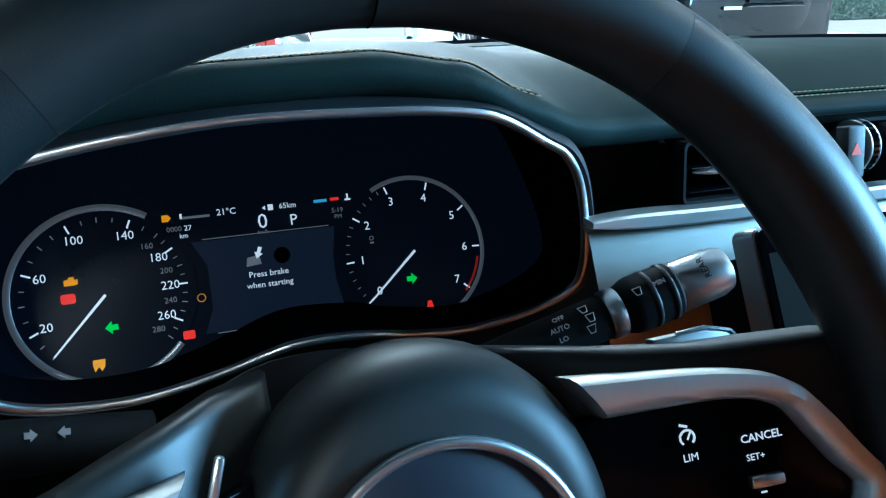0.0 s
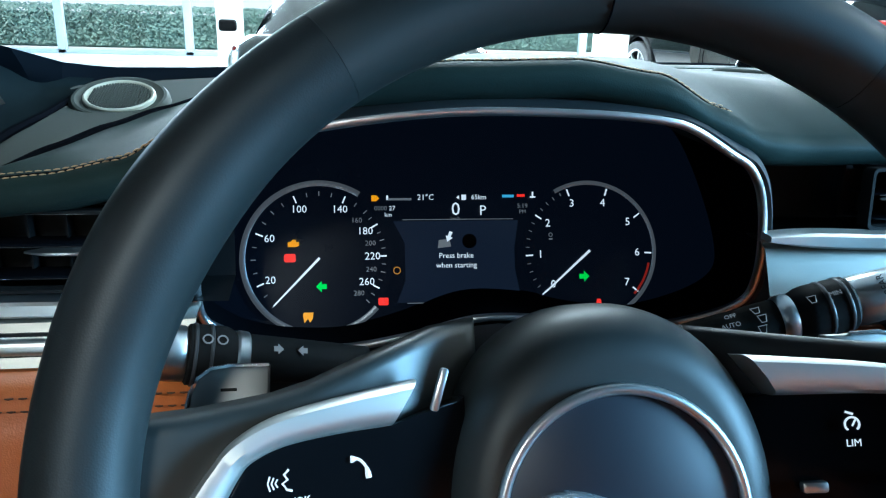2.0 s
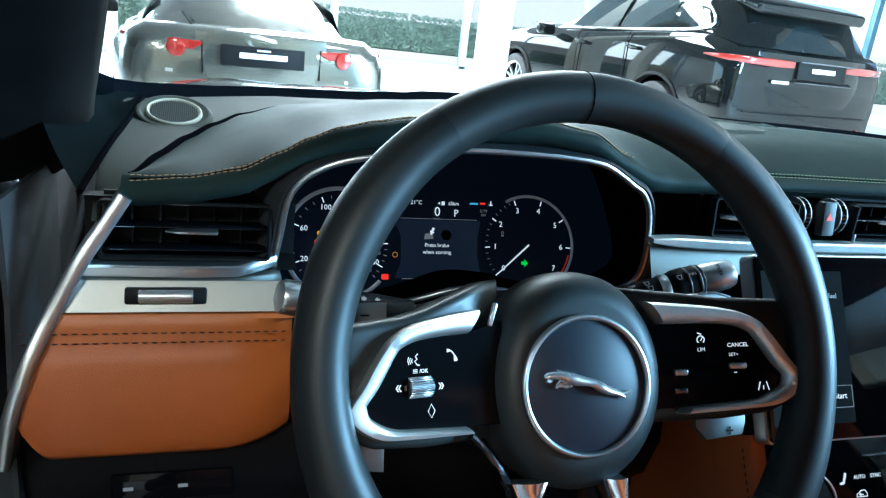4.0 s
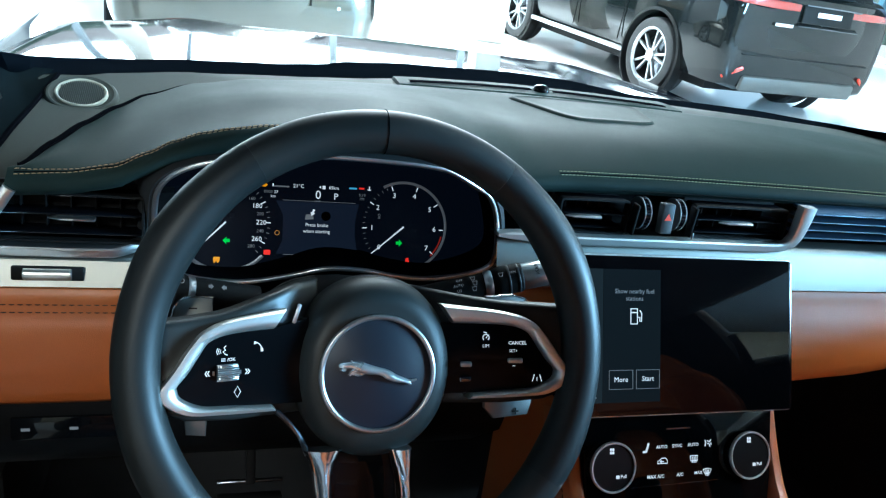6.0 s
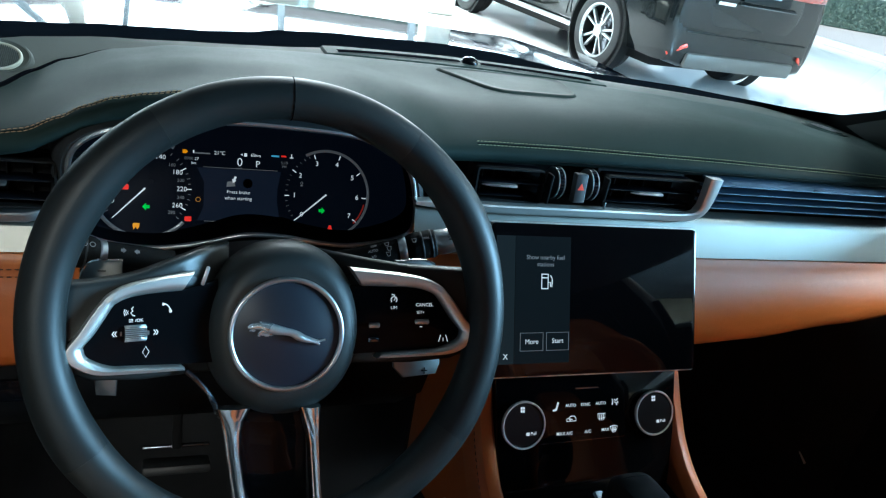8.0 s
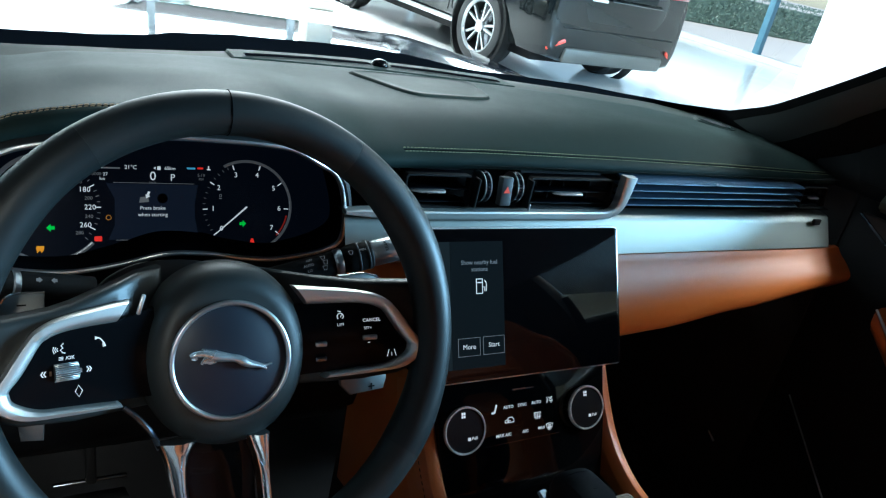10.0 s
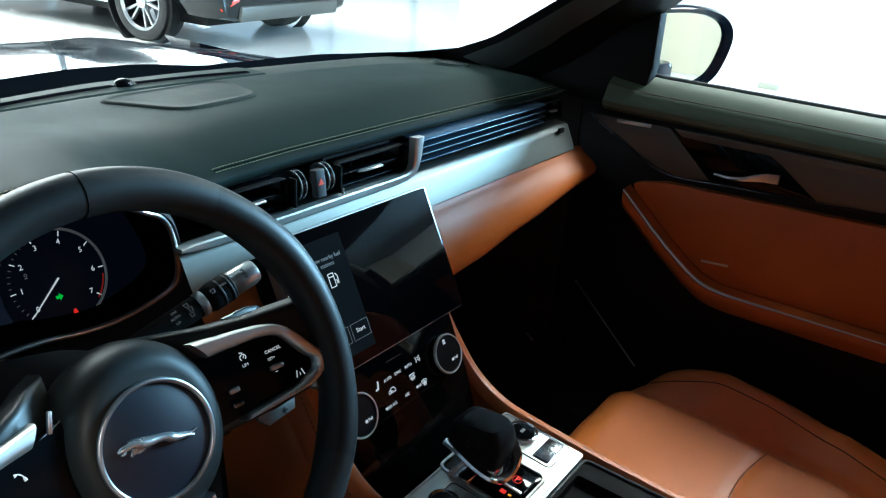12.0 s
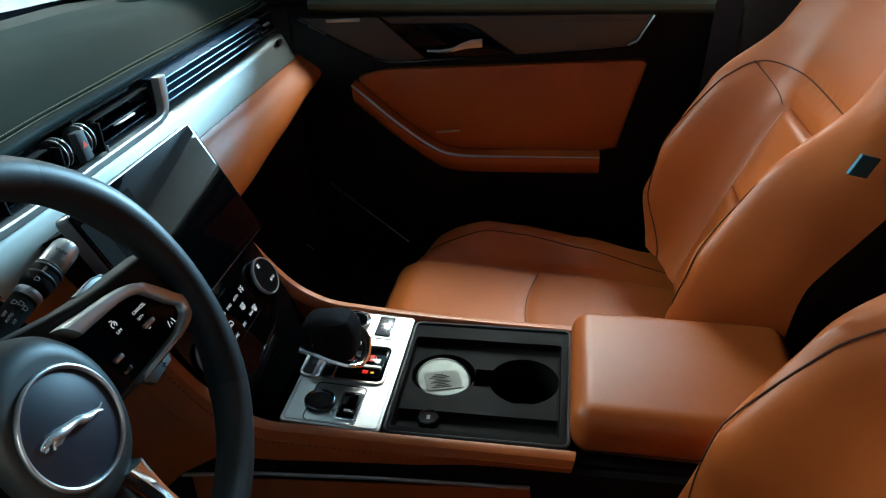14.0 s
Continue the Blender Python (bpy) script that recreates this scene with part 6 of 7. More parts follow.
SEAM = [(p.x, p.y) for p in spline([(0.160, 0.0, 0), (0.190, 0.10, 0), (0.204, 0.17, 0), (0.197, 0.26, 0), (0.186, 0.34, 0), (0.174, 0.384, 0), (0.145, 0.401, 0), (0.08, 0.406, 0), (0.0, 0.407, 0)], 8)]


def seam_dip(u, v):
    d = min((abs(u) - a) ** 2 + (v - b) ** 2 for a, b in SEAM)
    return 0.0055 * math.exp(-d / 0.008 ** 2)


rows_ = []
for v in span(0.0, 0.655, 64):
    row = []
    for u in span(-0.262, 0.262, 72):
        hw = insert_half(v)
        out_ = abs(u) - hw
        tuck = 0.010 * math.exp(-(max(0.0, out_) / 0.012) ** 2) if v < 0.356 else 0.010 * math.exp(-((v - 0.356) / 0.012) ** 2 - (max(0.0, abs(u) - 0.10) / 0.012) ** 2)
        row.append(BM @ Vector((u, v, back_w(u, v) - seam_dip(u, v) - tuck)))
    rows_.append(row)
part("back_cushion", grid(rows_), LEATHER_TAN, seat, "padded tan leather backrest with deep side bolsters")
for v0, v1, lb_ in ((0.015, 0.199, "tan leather lower back insert"), (0.201, 0.354, "tan leather upper back insert")):
    part("back_insert", grid([[BM @ Vector((lerp(-1, 1, g) * insert_half(v), v, back_w(lerp(-1, 1, g) * insert_half(v), v) - 0.008 + 0.014 * (1 - abs(2 * g - 1) ** 6) * min(1, (v - v0) / 0.012, (v1 - v) / 0.012) ** 0.5)) for g in span(0, 1, 24)] for v in [v0 + 1e-5] + span(v0 + 0.001, v1 - 0.001, 26) + [v1 - 1e-5]]), LEATHER_TAN, seat, lb_)
for s in (-1, 1):
    part("piping", tube([BM @ Vector((u * s, v, back_w(u, v) - 0.0030)) for u, v in SEAM], 0.0010, n=6), THREAD_DARK, seat, "dark seam")
    part("piping", tube([BM @ Vector((lerp(0.174, 0.110, f) * s, lerp(0.384, 0.352, f), back_w(lerp(0.174, 0.110, f), lerp(0.384, 0.352, f)) + 0.0004)) for f in span(0, 1, 6)], 0.0008, n=5), THREAD_DARK, seat, "dark seam")
part("back_shell", grid([[BM @ Vector((u, v, back_w(u, v) - 0.02 - d)) for u in span(-0.262, 0.262, 16)] for v, d in [(v, 0.0) for v in span(0.0, 0.66, 12)] + [(0.66, 0.07)] + [(v, 0.09) for v in span(0.66, 0.0, 4)]]), PLASTIC_MATT, seat, "black seat shell")
part("head_restraint", grid([[BM @ Vector((w * math.copysign(abs(math.cos(a)) ** 0.6, math.cos(a)), v, -0.06 + d * math.copysign(abs(math.sin(a)) ** 0.7, math.sin(a)))) for a in span(0, 2 * math.pi, 28)[:-1]] for w, d, v in ((0.10, 0.03, 0.60), (0.135, 0.050, 0.63), (0.145, 0.058, 0.69), (0.140, 0.055, 0.76), (0.115, 0.040, 0.80), (0.05, 0.015, 0.815))], True, False, caps=True), LEATHER_TAN, seat, "tan leather head restraint")
part("side_tag", box(0.034, 0.026, 0.004, BM @ pose(0.258, 0.398, 0.030, 0, -60, 0), 0.001), mat("blue_tag", (0.03, 0.20, 0.30), 0.6, stain=0.1), seat, "small blue cloth tag")
copy_thing(seat, pose(-0.735, 0.022, 0.0))

# ---- passenger door ----
door = thing("passenger_door", "closed passenger door with grey trim, tan insert and silver pull", "car door")


def side_plate(x, poly, d, bevel=0.002):
    """A plate in the plane of the door; poly of (y, z)."""
    return slab([(-y, z) for y, z in poly], d, frame_matrix((x, 0, 0), (0, -1, 0), (0, 0, 1)), bevel)


part("door_panel", side_plate(0.752, [(0.30, 1.08), (0.30, 0.28), (-0.66, 0.28), (-0.66, 1.09)], 0.05), PLASTIC_MATT, door, "black door panel")


def sill_profile(y):
    k = max(0, y - 0.10)
    dx = 0.35 * k * k
    return [(0.755, y, 1.070), (0.733 + dx, y, 1.072), (0.722 + dx, y, 1.080), (0.720 + dx, y, 1.090), (0.726 + dx, y, 1.100), (0.740, y, 1.114 + 0.1 * k), (0.762, y, 1.128 + 0.12 * k), (0.785, y, 1.138 + 0.10 * k), (0.805, y, 1.136 + 0.10 * k), (0.81, y, 1.09)]


part("sill_pad", grid([sill_profile(y) for y in span(-0.66, 0.172, 40)]), SILL, door, "padded leather sill, coloured paler for window light")
part("stitching", tube([Vector(sill_profile(y)[5]) + Vector((-0.002, 0, 0.001)) for y in span(-0.66, 0.168, 40)], 0.0010, n=5), THREAD_DARK, door, "dark seam")
FRONT_T = [(0.200, 1.0585), (0.036, 1.062), (-0.054, 0.982), (-0.020, 0.9765), (0.010, 0.975), (0.045, 0.982), (0.085, 1.000)]
part("speaker_trim", side_plate(0.736, FRONT_T, 0.02), DOOR_GREY, door, "grey ribbed trim with a lamp slot")
part("lamp_slot", side_plate(0.7345, [(0.142, 1.0580), (0.072, 1.0605), (0.071, 1.0535), (0.141, 1.0510)], 0.004, 0.001), SATIN, door, "thin silver slot")
part("handle_recess", side_plate(0.737, [(0.034, 1.0615), (-0.118, 1.0640), (-0.165, 1.040), (-0.235, 0.991), (-0.054, 0.9825)], 0.01), PIANO, door, "black handle recess")
part("grey_trim", side_plate(0.7355, [(-0.120, 1.0640), (-0.300, 1.0660), (-0.493, 1.0690), (-0.478, 1.040), (-0.462, 1.016), (-0.445, 1.0085), (-0.350, 0.998), (-0.237, 0.9912), (-0.167, 1.040)], 0.02), DOOR_GREY, door, "satin grey trim")
part("trim_top", side_plate(0.7335, [(0.030, 1.0635), (-0.493, 1.0705), (-0.485, 1.0570), (-0.30, 1.0535), (0.010, 1.0500)], 0.006, 0.002), DOOR_GREY, door)
part("trim_edge", tube([(0.734, y, z) for y, z in [(p.x, p.y) for p in spline([(0.200, 1.0570, 0), (0.085, 0.998, 0), (0.045, 0.980, 0), (0.0, 0.9735, 0), (-0.10, 0.981, 0), (-0.237, 0.9895, 0), (-0.445, 1.0065, 0), (-0.466, 1.018, 0), (-0.496, 1.0690, 0)], 5)]], 0.0018, n=6), DARK_CHROME, door, "thin dark chrome edge")
part("trim_end", tube([(0.7325, y, z) for y, z in ((-0.450, 1.012), (-0.468, 1.022), (-0.494, 1.068))], 0.0022, n=6), SATIN, door)
part("door_handle", grid([[Vector((0.730 - 0.016 * math.sin(math.pi * min(1, f * 1.15)) * 0.8, y, z)) + Vector((dx, 0, dz)) for dx, dz in ((0.003, 0.5 * h), (-0.003, 0.5 * h), (-0.004, 0), (-0.003, -0.5 * h), (0.003, -0.5 * h))] for f, y, z, h in ((0, -0.062, 0.9985, 0.003), (0.25, -0.090, 1.0005, 0.0045), (0.45, -0.115, 1.0045, 0.007), (0.6, -0.130, 1.0100, 0.011), (0.8, -0.150, 1.0140, 0.0150), (1, -0.172, 1.0150, 0.0160))], True, False, caps=True), SATIN, door, "bright silver door handle")
PULL = [(0.092, 0.934), (0.055, 0.902), (0.015, 0.867), (-0.040, 0.825), (-0.082, 0.799), (-0.115, 0.7900), (-0.155, 0.7880), (-0.25, 0.7895), (-0.412, 0.7925)]
pl = [(p.x, p.y) for p in spline([(y, z, 0) for y, z in PULL], 5)]
part("tan_insert", side_plate(0.738, [(0.075, 0.945), (0.088, 0.938)] + pl[1:] + [(-0.445, 0.800), (-0.490, 0.975), (-0.48, 0.982), (-0.20, 0.968), (0.02, 0.958)], 0.02, 0.006), LEATHER_TAN, door, "tan leather door insert")
rows_ = []
for y, z in pl:
    rows_.append([(0.738, y, z + 0.002), (0.716, y, z + 0.002), (0.7055, y, z - 0.002), (0.7030, y, z - 0.010), (0.706, y, z - 0.026), (0.716, y, z - 0.040), (0.740, y, z - 0.046)])
part("armrest", grid(rows_), LEATHER_TAN, door, "tan leather armrest edge")
part("chrome_line", tube([(0.7035, y, z) for y, z in pl], [0.0034 * (0.5 + 0.5 * min(1, i / 8)) * (0.25 + 0.75 * min(1, (len(pl) - 1 - i) / 14)) + 0.0004 for i in range(len(pl))], n=8), SATIN, door, "silver trim line")
part("pull_slot", side_plate(0.7195, [(-0.076, 0.8340), (-0.126, 0.8390), (-0.126, 0.8352), (-0.077, 0.8300)], 0.003, 0.0008), SATIN, door, "small silver bar")
part("window_glass", grid([[(0.792 - 0.20 * (f ** 1.6), y, 1.10 + 0.42 * f) for f in span(0, 1, 6)] for y in span(-0.64, 0.23, 4)]), GLASS, door, "clear side window")
part("window_seal", tube([(0.80, y, 1.138 + 0.10 * max(0, y - 0.10)) for y in span(-0.66, 0.24, 12)], 0.005, n=8), RUBBER, door)
solid("sill_strip", tube([(0.70, 0.159, 0.716), (0.605, -0.03, 0.632)], 0.0016, n=6), SATIN, "thin bright strip in the dark footwell", "trim strip")
# bright tube modelled in place of a small glint
solid("footwell_glint", tube([(0.512, 0.160, 0.668), (0.522, 0.150, 0.652)], [0.0012, 0.0022], n=6), SATIN, "small bright tube for a glint in the dark footwell", "clip")
# door mirror
mir = thing("door_mirror", "black door mirror outside the passenger window", "wing mirror")
MM = frame_matrix((0.987, 0.138, 1.162), (0.80, -0.60, 0), (0, 0, 1))
out = [(p.x, p.y) for p in spline([(-0.095, -0.060, 0), (-0.100, 0.02, 0), (-0.085, 0.075, 0), (0.0, 0.088, 0), (0.075, 0.080, 0), (0.112, 0.050, 0), (0.112, 0.005, 0), (0.085, -0.050, 0), (0.02, -0.078, 0), (-0.06, -0.078, 0)], 5, True)]
part("housing", grid([[MM @ Vector((x * k + 0.02 * (k - 0.93), y * k - 0.02 * (k - 0.93), z)) for x, y in out] for k, z in ((0.90, -0.004), (0.93, 0.006), (1.06, 0.012), (1.14, -0.004), (1.14, -0.03), (1.05, -0.07), (0.75, -0.11), (0.3, -0.13))], True, False, caps=False), PAINT_DARK, mir, "black mirror housing")
part("mirror_glass", slab([(x * 0.93, y * 0.93) for x, y in out], 0.002, MM), MIRROR, mir, "mirror glass")
part("arm", box(0.14, 0.05, 0.05, frame_matrix((0.875, 0.16, 1.125), (1, -0.25, 0), (0, 0, 1)), 0.012), PAINT_DARK, mir)
part("quarter_trim", slab([(-0.33, 1.05), (-0.09, 1.05), (-0.150, 1.11), (-0.148, 1.228), (-0.24, 1.165), (-0.33, 1.13)], 0.02, frame_matrix((0.758, 0, 0), (0, -1, 0), (0, 0, 1)), 0.003), TRAY, mir, "black trim at the pillar foot")
part("sail", slab([(-0.24, 1.10), (-0.105, 1.112), (-0.097, 1.16), (-0.100, 1.258), (-0.150, 1.235), (-0.26, 1.15)], 0.03, frame_matrix((0.755, 0, 0), (0, -1, 0), (0, 0, 1)), 0.004), TRAY, mir, "black mirror sail panel")

# unseen driver's door, swung part open to block low light from the left
ddoor = thing("driver_door", "half-open driver door, out of view, that blocks light from the left", "car door")
DM = pose(-0.80, 0.30, 0, 0, 0, -12)
part("door_panel", box(0.07, 0.98, 0.84, DM @ pose(-0.035, -0.49, 0.70), 0.02), PLASTIC_MATT, ddoor, "black inner panel")
part("door_skin", box(0.012, 1.0, 0.86, DM @ pose(-0.082, -0.49, 0.69), 0.004), PAINT_DARK, ddoor, "dark painted outer skin")
part("sill_pad", tube([DM @ Vector((-0.03, -y, 1.115)) for y in span(0.02, 0.96, 10)], 0.028, n=10), LEATHER_DARK, ddoor)
part("window_frame", tube([DM @ Vector(p) for p in ((-0.03, 0.02, 1.12), (0.02, -0.30, 1.36), (0.06, -0.55, 1.46), (0.06, -0.92, 1.47), (-0.02, -0.96, 1.12))], 0.018, n=8), PLASTIC_MATT, ddoor)

# ---- pillars, roof, glass and the dark rest of the cabin ----
def pillar_loft(front, back, sx, flange=(0.03, 0.05, 0.01)):
    rows_ = []
    for a, b in zip(spline(front, 5), spline(back, 5)):
        rows_.append([(p.x * sx, p.y, p.z) for p in (a + Vector(flange), a, a.lerp(b, 0.15) + Vector((-0.012, -0.006, -0.004)), a.lerp(b, 0.5) + Vector((-0.020, -0.01, -0.006)), a.lerp(b, 0.85) + Vector((-0.010, 0, 0)), b, b + Vector((0.04, 0.0, 0.01)))])
    return grid(rows_)


solid("roof_pillar", pillar_loft([(0.728, 0.620, 1.085), (0.716, 0.556, 1.120), (0.704, 0.488, 1.147), (0.692, 0.420, 1.174), (0.680, 0.362, 1.206), (0.655, 0.252, 1.272), (0.63, 0.157, 1.332), (0.57, -0.03, 1.45), (0.54, -0.10, 1.52)],
                                 [(0.790, 0.32, 1.060), (0.790, 0.30, 1.085), (0.790, 0.26, 1.110), (0.785, 0.19, 1.165), (0.780, 0.148, 1.215), (0.772, 0.105, 1.252), (0.755, 0.045, 1.300), (0.69, -0.10, 1.40), (0.63, -0.22, 1.50)], 1, (0.014, 0.012, -0.022)), TRAY, "dark trimmed windscreen pillar", "car pillar", "windscreen pillars")
pr = bpy.data.objects["roof_pillar"]
edge_a = spline([(0.718, 0.520, 1.132), (0.708, 0.470, 1.155), (0.698, 0.420, 1.176), (0.680, 0.362, 1.206), (0.655, 0.252, 1.272), (0.63, 0.157, 1.332), (0.57, -0.03, 1.45)], 6)
edge_b = spline([(0.790, 0.30, 1.085), (0.790, 0.26, 1.110), (0.785, 0.19, 1.165), (0.780, 0.148, 1.215), (0.772, 0.105, 1.252), (0.755, 0.045, 1.300), (0.69, -0.10, 1.40)], 6)
# paler overlay puts the pillar's lit band into its colour
part("pillar_trim", grid([[a.lerp(b, g) + Vector((-0.0135 - 0.012 * math.sin(math.pi * (g - 0.05) / 0.5), -0.010, -0.006)) for g in (0.07, 0.10, 0.18, 0.27, 0.36, 0.44)] for a, b in zip(edge_a, edge_b)]), PILLAR_TRIM, pr, "lighter strip for the lit band of the pillar beside the glass")
pillar = solid("roof_pillar", pillar_loft([(0.722, 0.485, 1.060), (0.7145, 0.440, 1.083), (0.704, 0.370, 1.120), (0.690, 0.295, 1.160), (0.676, 0.219, 1.200), (0.642, 0.030, 1.300), (0.607, -0.159, 1.400), (0.57, -0.30, 1.475)],
                                          [(0.800, 0.300, 1.050), (0.798, 0.265, 1.083), (0.794, 0.220, 1.120), (0.788, 0.170, 1.160), (0.780, 0.110, 1.200), (0.750, -0.040, 1.300), (0.71, -0.19, 1.400), (0.66, -0.33, 1.475)], -1), TRAY, "dark trimmed windscreen pillar", "car pillar", "windscreen pillars")
slit = [Vector((-0.6755, 0.5085, 1.1100)), Vector((-0.680, 0.443, 1.1035)), Vector((-0.684, 0.400, 1.0985)), Vector((-0.690, 0.335, 1.0925)), Vector((-0.701, 0.235, 1.0740))]
brow = [Vector((-0.678, 0.5135, 1.1125)), Vector((-0.706, 0.508, 1.1140)), Vector((-0.722, 0.492, 1.1180)), Vector((-0.738, 0.420, 1.1380)), Vector((-0.745, 0.320, 1.1600))]
foot = list(zip(spline(slit, 6), spline(brow, 6)))
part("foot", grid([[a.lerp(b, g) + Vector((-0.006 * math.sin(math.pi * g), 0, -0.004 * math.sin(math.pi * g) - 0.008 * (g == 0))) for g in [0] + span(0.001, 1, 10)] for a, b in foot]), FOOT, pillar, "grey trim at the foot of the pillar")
part("foot_gap", tube([a + Vector((0.002, 0, -0.002)) for a, b in foot], 0.0030, n=6), BLACK_VOID, pillar, "dark gap beside the trim")
shell = thing("car_shell", "dark cabin shell of the car around the seats", "car body")


def roof_sheet(x0, x1, y0, y1, dz):
    return grid([[(x, y, 1.545 + dz - 0.05 * (x / 0.6) ** 2 - 0.04 * ((y + 0.9) / 0.9) ** 2) for x in span(x0, x1, 8)] for y in span(y0, y1, 8)])


part("headliner", roof_sheet(-0.66, 0.66, 0.03, -1.95, 0), HEADLINER, shell, "dark headliner cloth")
part("roof", roof_sheet(-0.69, 0.69, 0.06, -2.0, 0.05), PAINT_DARK, shell)
part("floor_pan", box(1.50, 2.6, 0.03, pose(0, -0.55, 0.345)), CARPET, shell, "black carpeted floor")
part("bulkhead", box(1.50, 0.04, 0.63, pose(0, 0.76, 0.66)), CARPET, shell)
part("front_side", box(0.03, 0.55, 0.74, pose(0.765, 0.50, 0.71)), CARPET, shell)
part("front_side", box(0.03, 0.36, 0.70, pose(-0.765, 0.60, 0.69)), CARPET, shell)
# unseen rear wall and side panels added to keep ambient light out
part("rear_bulkhead", box(1.50, 0.05, 1.25, pose(0, -1.75, 0.95)), CARPET, shell)
for s in (-1, 1):
    part("rear_blackout", grid([[(s * (0.79 - 0.17 * f), y, 1.10 + 0.44 * f) for f in span(0, 1, 4)] for y in (-0.80 if s > 0 else -1.05, -1.80)]), CAR_GLASS, shell, "dark panel added to shut out light at the rear side")
part("side_sill", box(0.10, 1.6, 0.14, pose(-0.76, -0.40, 0.33), 0.02), PLASTIC_MATT, shell)
part("rear_side", box(0.05, 1.2, 0.78, pose(0.775, -1.25, 0.74)), PLASTIC_MATT, shell)
part("rear_side", box(0.05, 0.75, 0.78, pose(-0.775, -1.45, 0.74)), PLASTIC_MATT, shell)
part("centre_pillar", box(0.06, 0.20, 1.2, pose(0.755, -0.74, 0.93, 0, -6, 0), 0.02), PLASTIC_DARK, shell, "dark centre pillar")
part("centre_pillar", box(0.06, 0.20, 1.2, pose(-0.755, -0.98, 0.93, 0, 6, 0), 0.02), PLASTIC_DARK, shell, "dark centre pillar")
solid("seat_belt", grid([[(x, y + dy, z) for dy in span(-0.024, 0.024, 4)] for x, y, z in ((0.715, -0.63, 1.30), (0.712, -0.62, 1.1), (0.71, -0.61, 0.9), (0.70, -0.60, 0.55))]), BELT, "dark seat belt webbing on the centre pillar", "seat belt")
# front glass
rows_ = []
for f in (-0.04, 0.0) + tuple(span(0.06, 1, 12)):
    row = []
    for x in span(-0.735, 0.735, 36):
        y, z = table(x, BORDER_TOP)
        row.append((x * (1 - 0.24 * max(0, f)), lerp(y, 0.02 - 0.1 * x * x, f) + 0.004, lerp(z, 1.545, f) + 0.03 * math.sin(math.pi * f) + 0.002))
    rows_.append(row)
ws = solid("windscreen", grid(rows_), GLASS, "clear raked windscreen over the dashboard", "windscreen")
rows_ = []
for x in span(-0.735, 0.735, 90):
    ey, (y, z) = table(x, DECK_EDGE)[0], table(x, BORDER_TOP)
    ez = base_z(x, ey)
    rows_.append([(x, ey + 0.002, ez - 0.030), (x, ey + 0.002, ez - 0.008), (x, lerp(ey, y, 0.35), lerp(ez - 0.006, z, 0.30)), (x, lerp(ey, y, 0.7), lerp(ez - 0.004, z, 0.68)), (x, y, z)])
part("black_border", grid(rows_), BORDER, ws, "black glass border")
rm = thing("rear_view_mirror", "black interior mirror under the roof", "mirror")
part("mirror_case", box(0.25, 0.03, 0.07, pose(0.010, 0.060, 1.402, 8, 0, 8), 0.012, 3), PLASTIC_MATT, rm)
part("mirror_stem", tube([(0.0, 0.08, 1.42), (0.0, 0.14, 1.47)], 0.012, n=10), PLASTIC_MATT, rm)
# pedals
for x, w in ((-0.432, 0.086),):
    pd = thing("foot_pedal", "metal-faced foot pedal in the dark footwell", "pedal", "pedals")
    part("pad", box(w, 0.012, 0.052, pose(x, 0.305, 0.610, 62), 0.004), PLASTIC_DARK, pd, "ribbed pedal rubber")
    part("pad_edge", box(w, 0.004, 0.010, pose(x, 0.3255, 0.6265, 62), 0.0015), DARK_CHROME, pd, "metal pedal edge")
    part("lever", box(0.012, 0.02, 0.20, pose(x, 0.36, 0.72, -25), 0.003), PLASTIC_MATT, pd)
# own bonnet
def bonnet_z(x, y):
    e = abs(x) / 0.92
    f = max(0.0, (y - 0.85) / 0.95)
    return 1.052 - 0.055 * f ** 1.6 - 0.060 * e ** 3 + 0.010 * math.exp(-((e - 0.62) / 0.10) ** 2) - 0.10 * max(0, f - 0.9) ** 1.0 - 0.35 * max(0, e - 0.93)


bon = solid("bonnet", grid([[(x, y, bonnet_z(x, y)) for x in span(-0.95, 0.95, 60)] for y in [0.84 + 1.02 * i / 40 for i in range(41)]]), PAINT_DARK, "glossy dark bonnet of the car", "bonnet")
part("cowl", grid([[(x, y - 0.30 * abs(x) ** 2.4, z) for x in span(-0.85, 0.85, 24)] for y, z in ((0.79, 1.052), (0.84, 1.040), (0.90, 1.030))]), PLASTIC_MATT, bon, "black wiper cowl")
part("nose", grid([[(x * k, y - 0.22 * abs(x) ** 6, z - 0.05 * abs(x) ** 6) for x in span(-0.93, 0.93, 30)] for k, y, z in ((1.0, 1.86, 0.935), (1.0, 1.90, 0.80), (1.0, 1.94, 0.55), (0.98, 1.90, 0.30))]), PAINT_DARK, bon)
for s in (-1, 1):
    part("fender", grid([[(s * x, y, z) for x, z in ((0.945, 0.955), (0.985, 0.90), (0.995, 0.72), (0.97, 0.40))] for y in span(0.50, 1.90, 12)]), PAINT_DARK, bon)

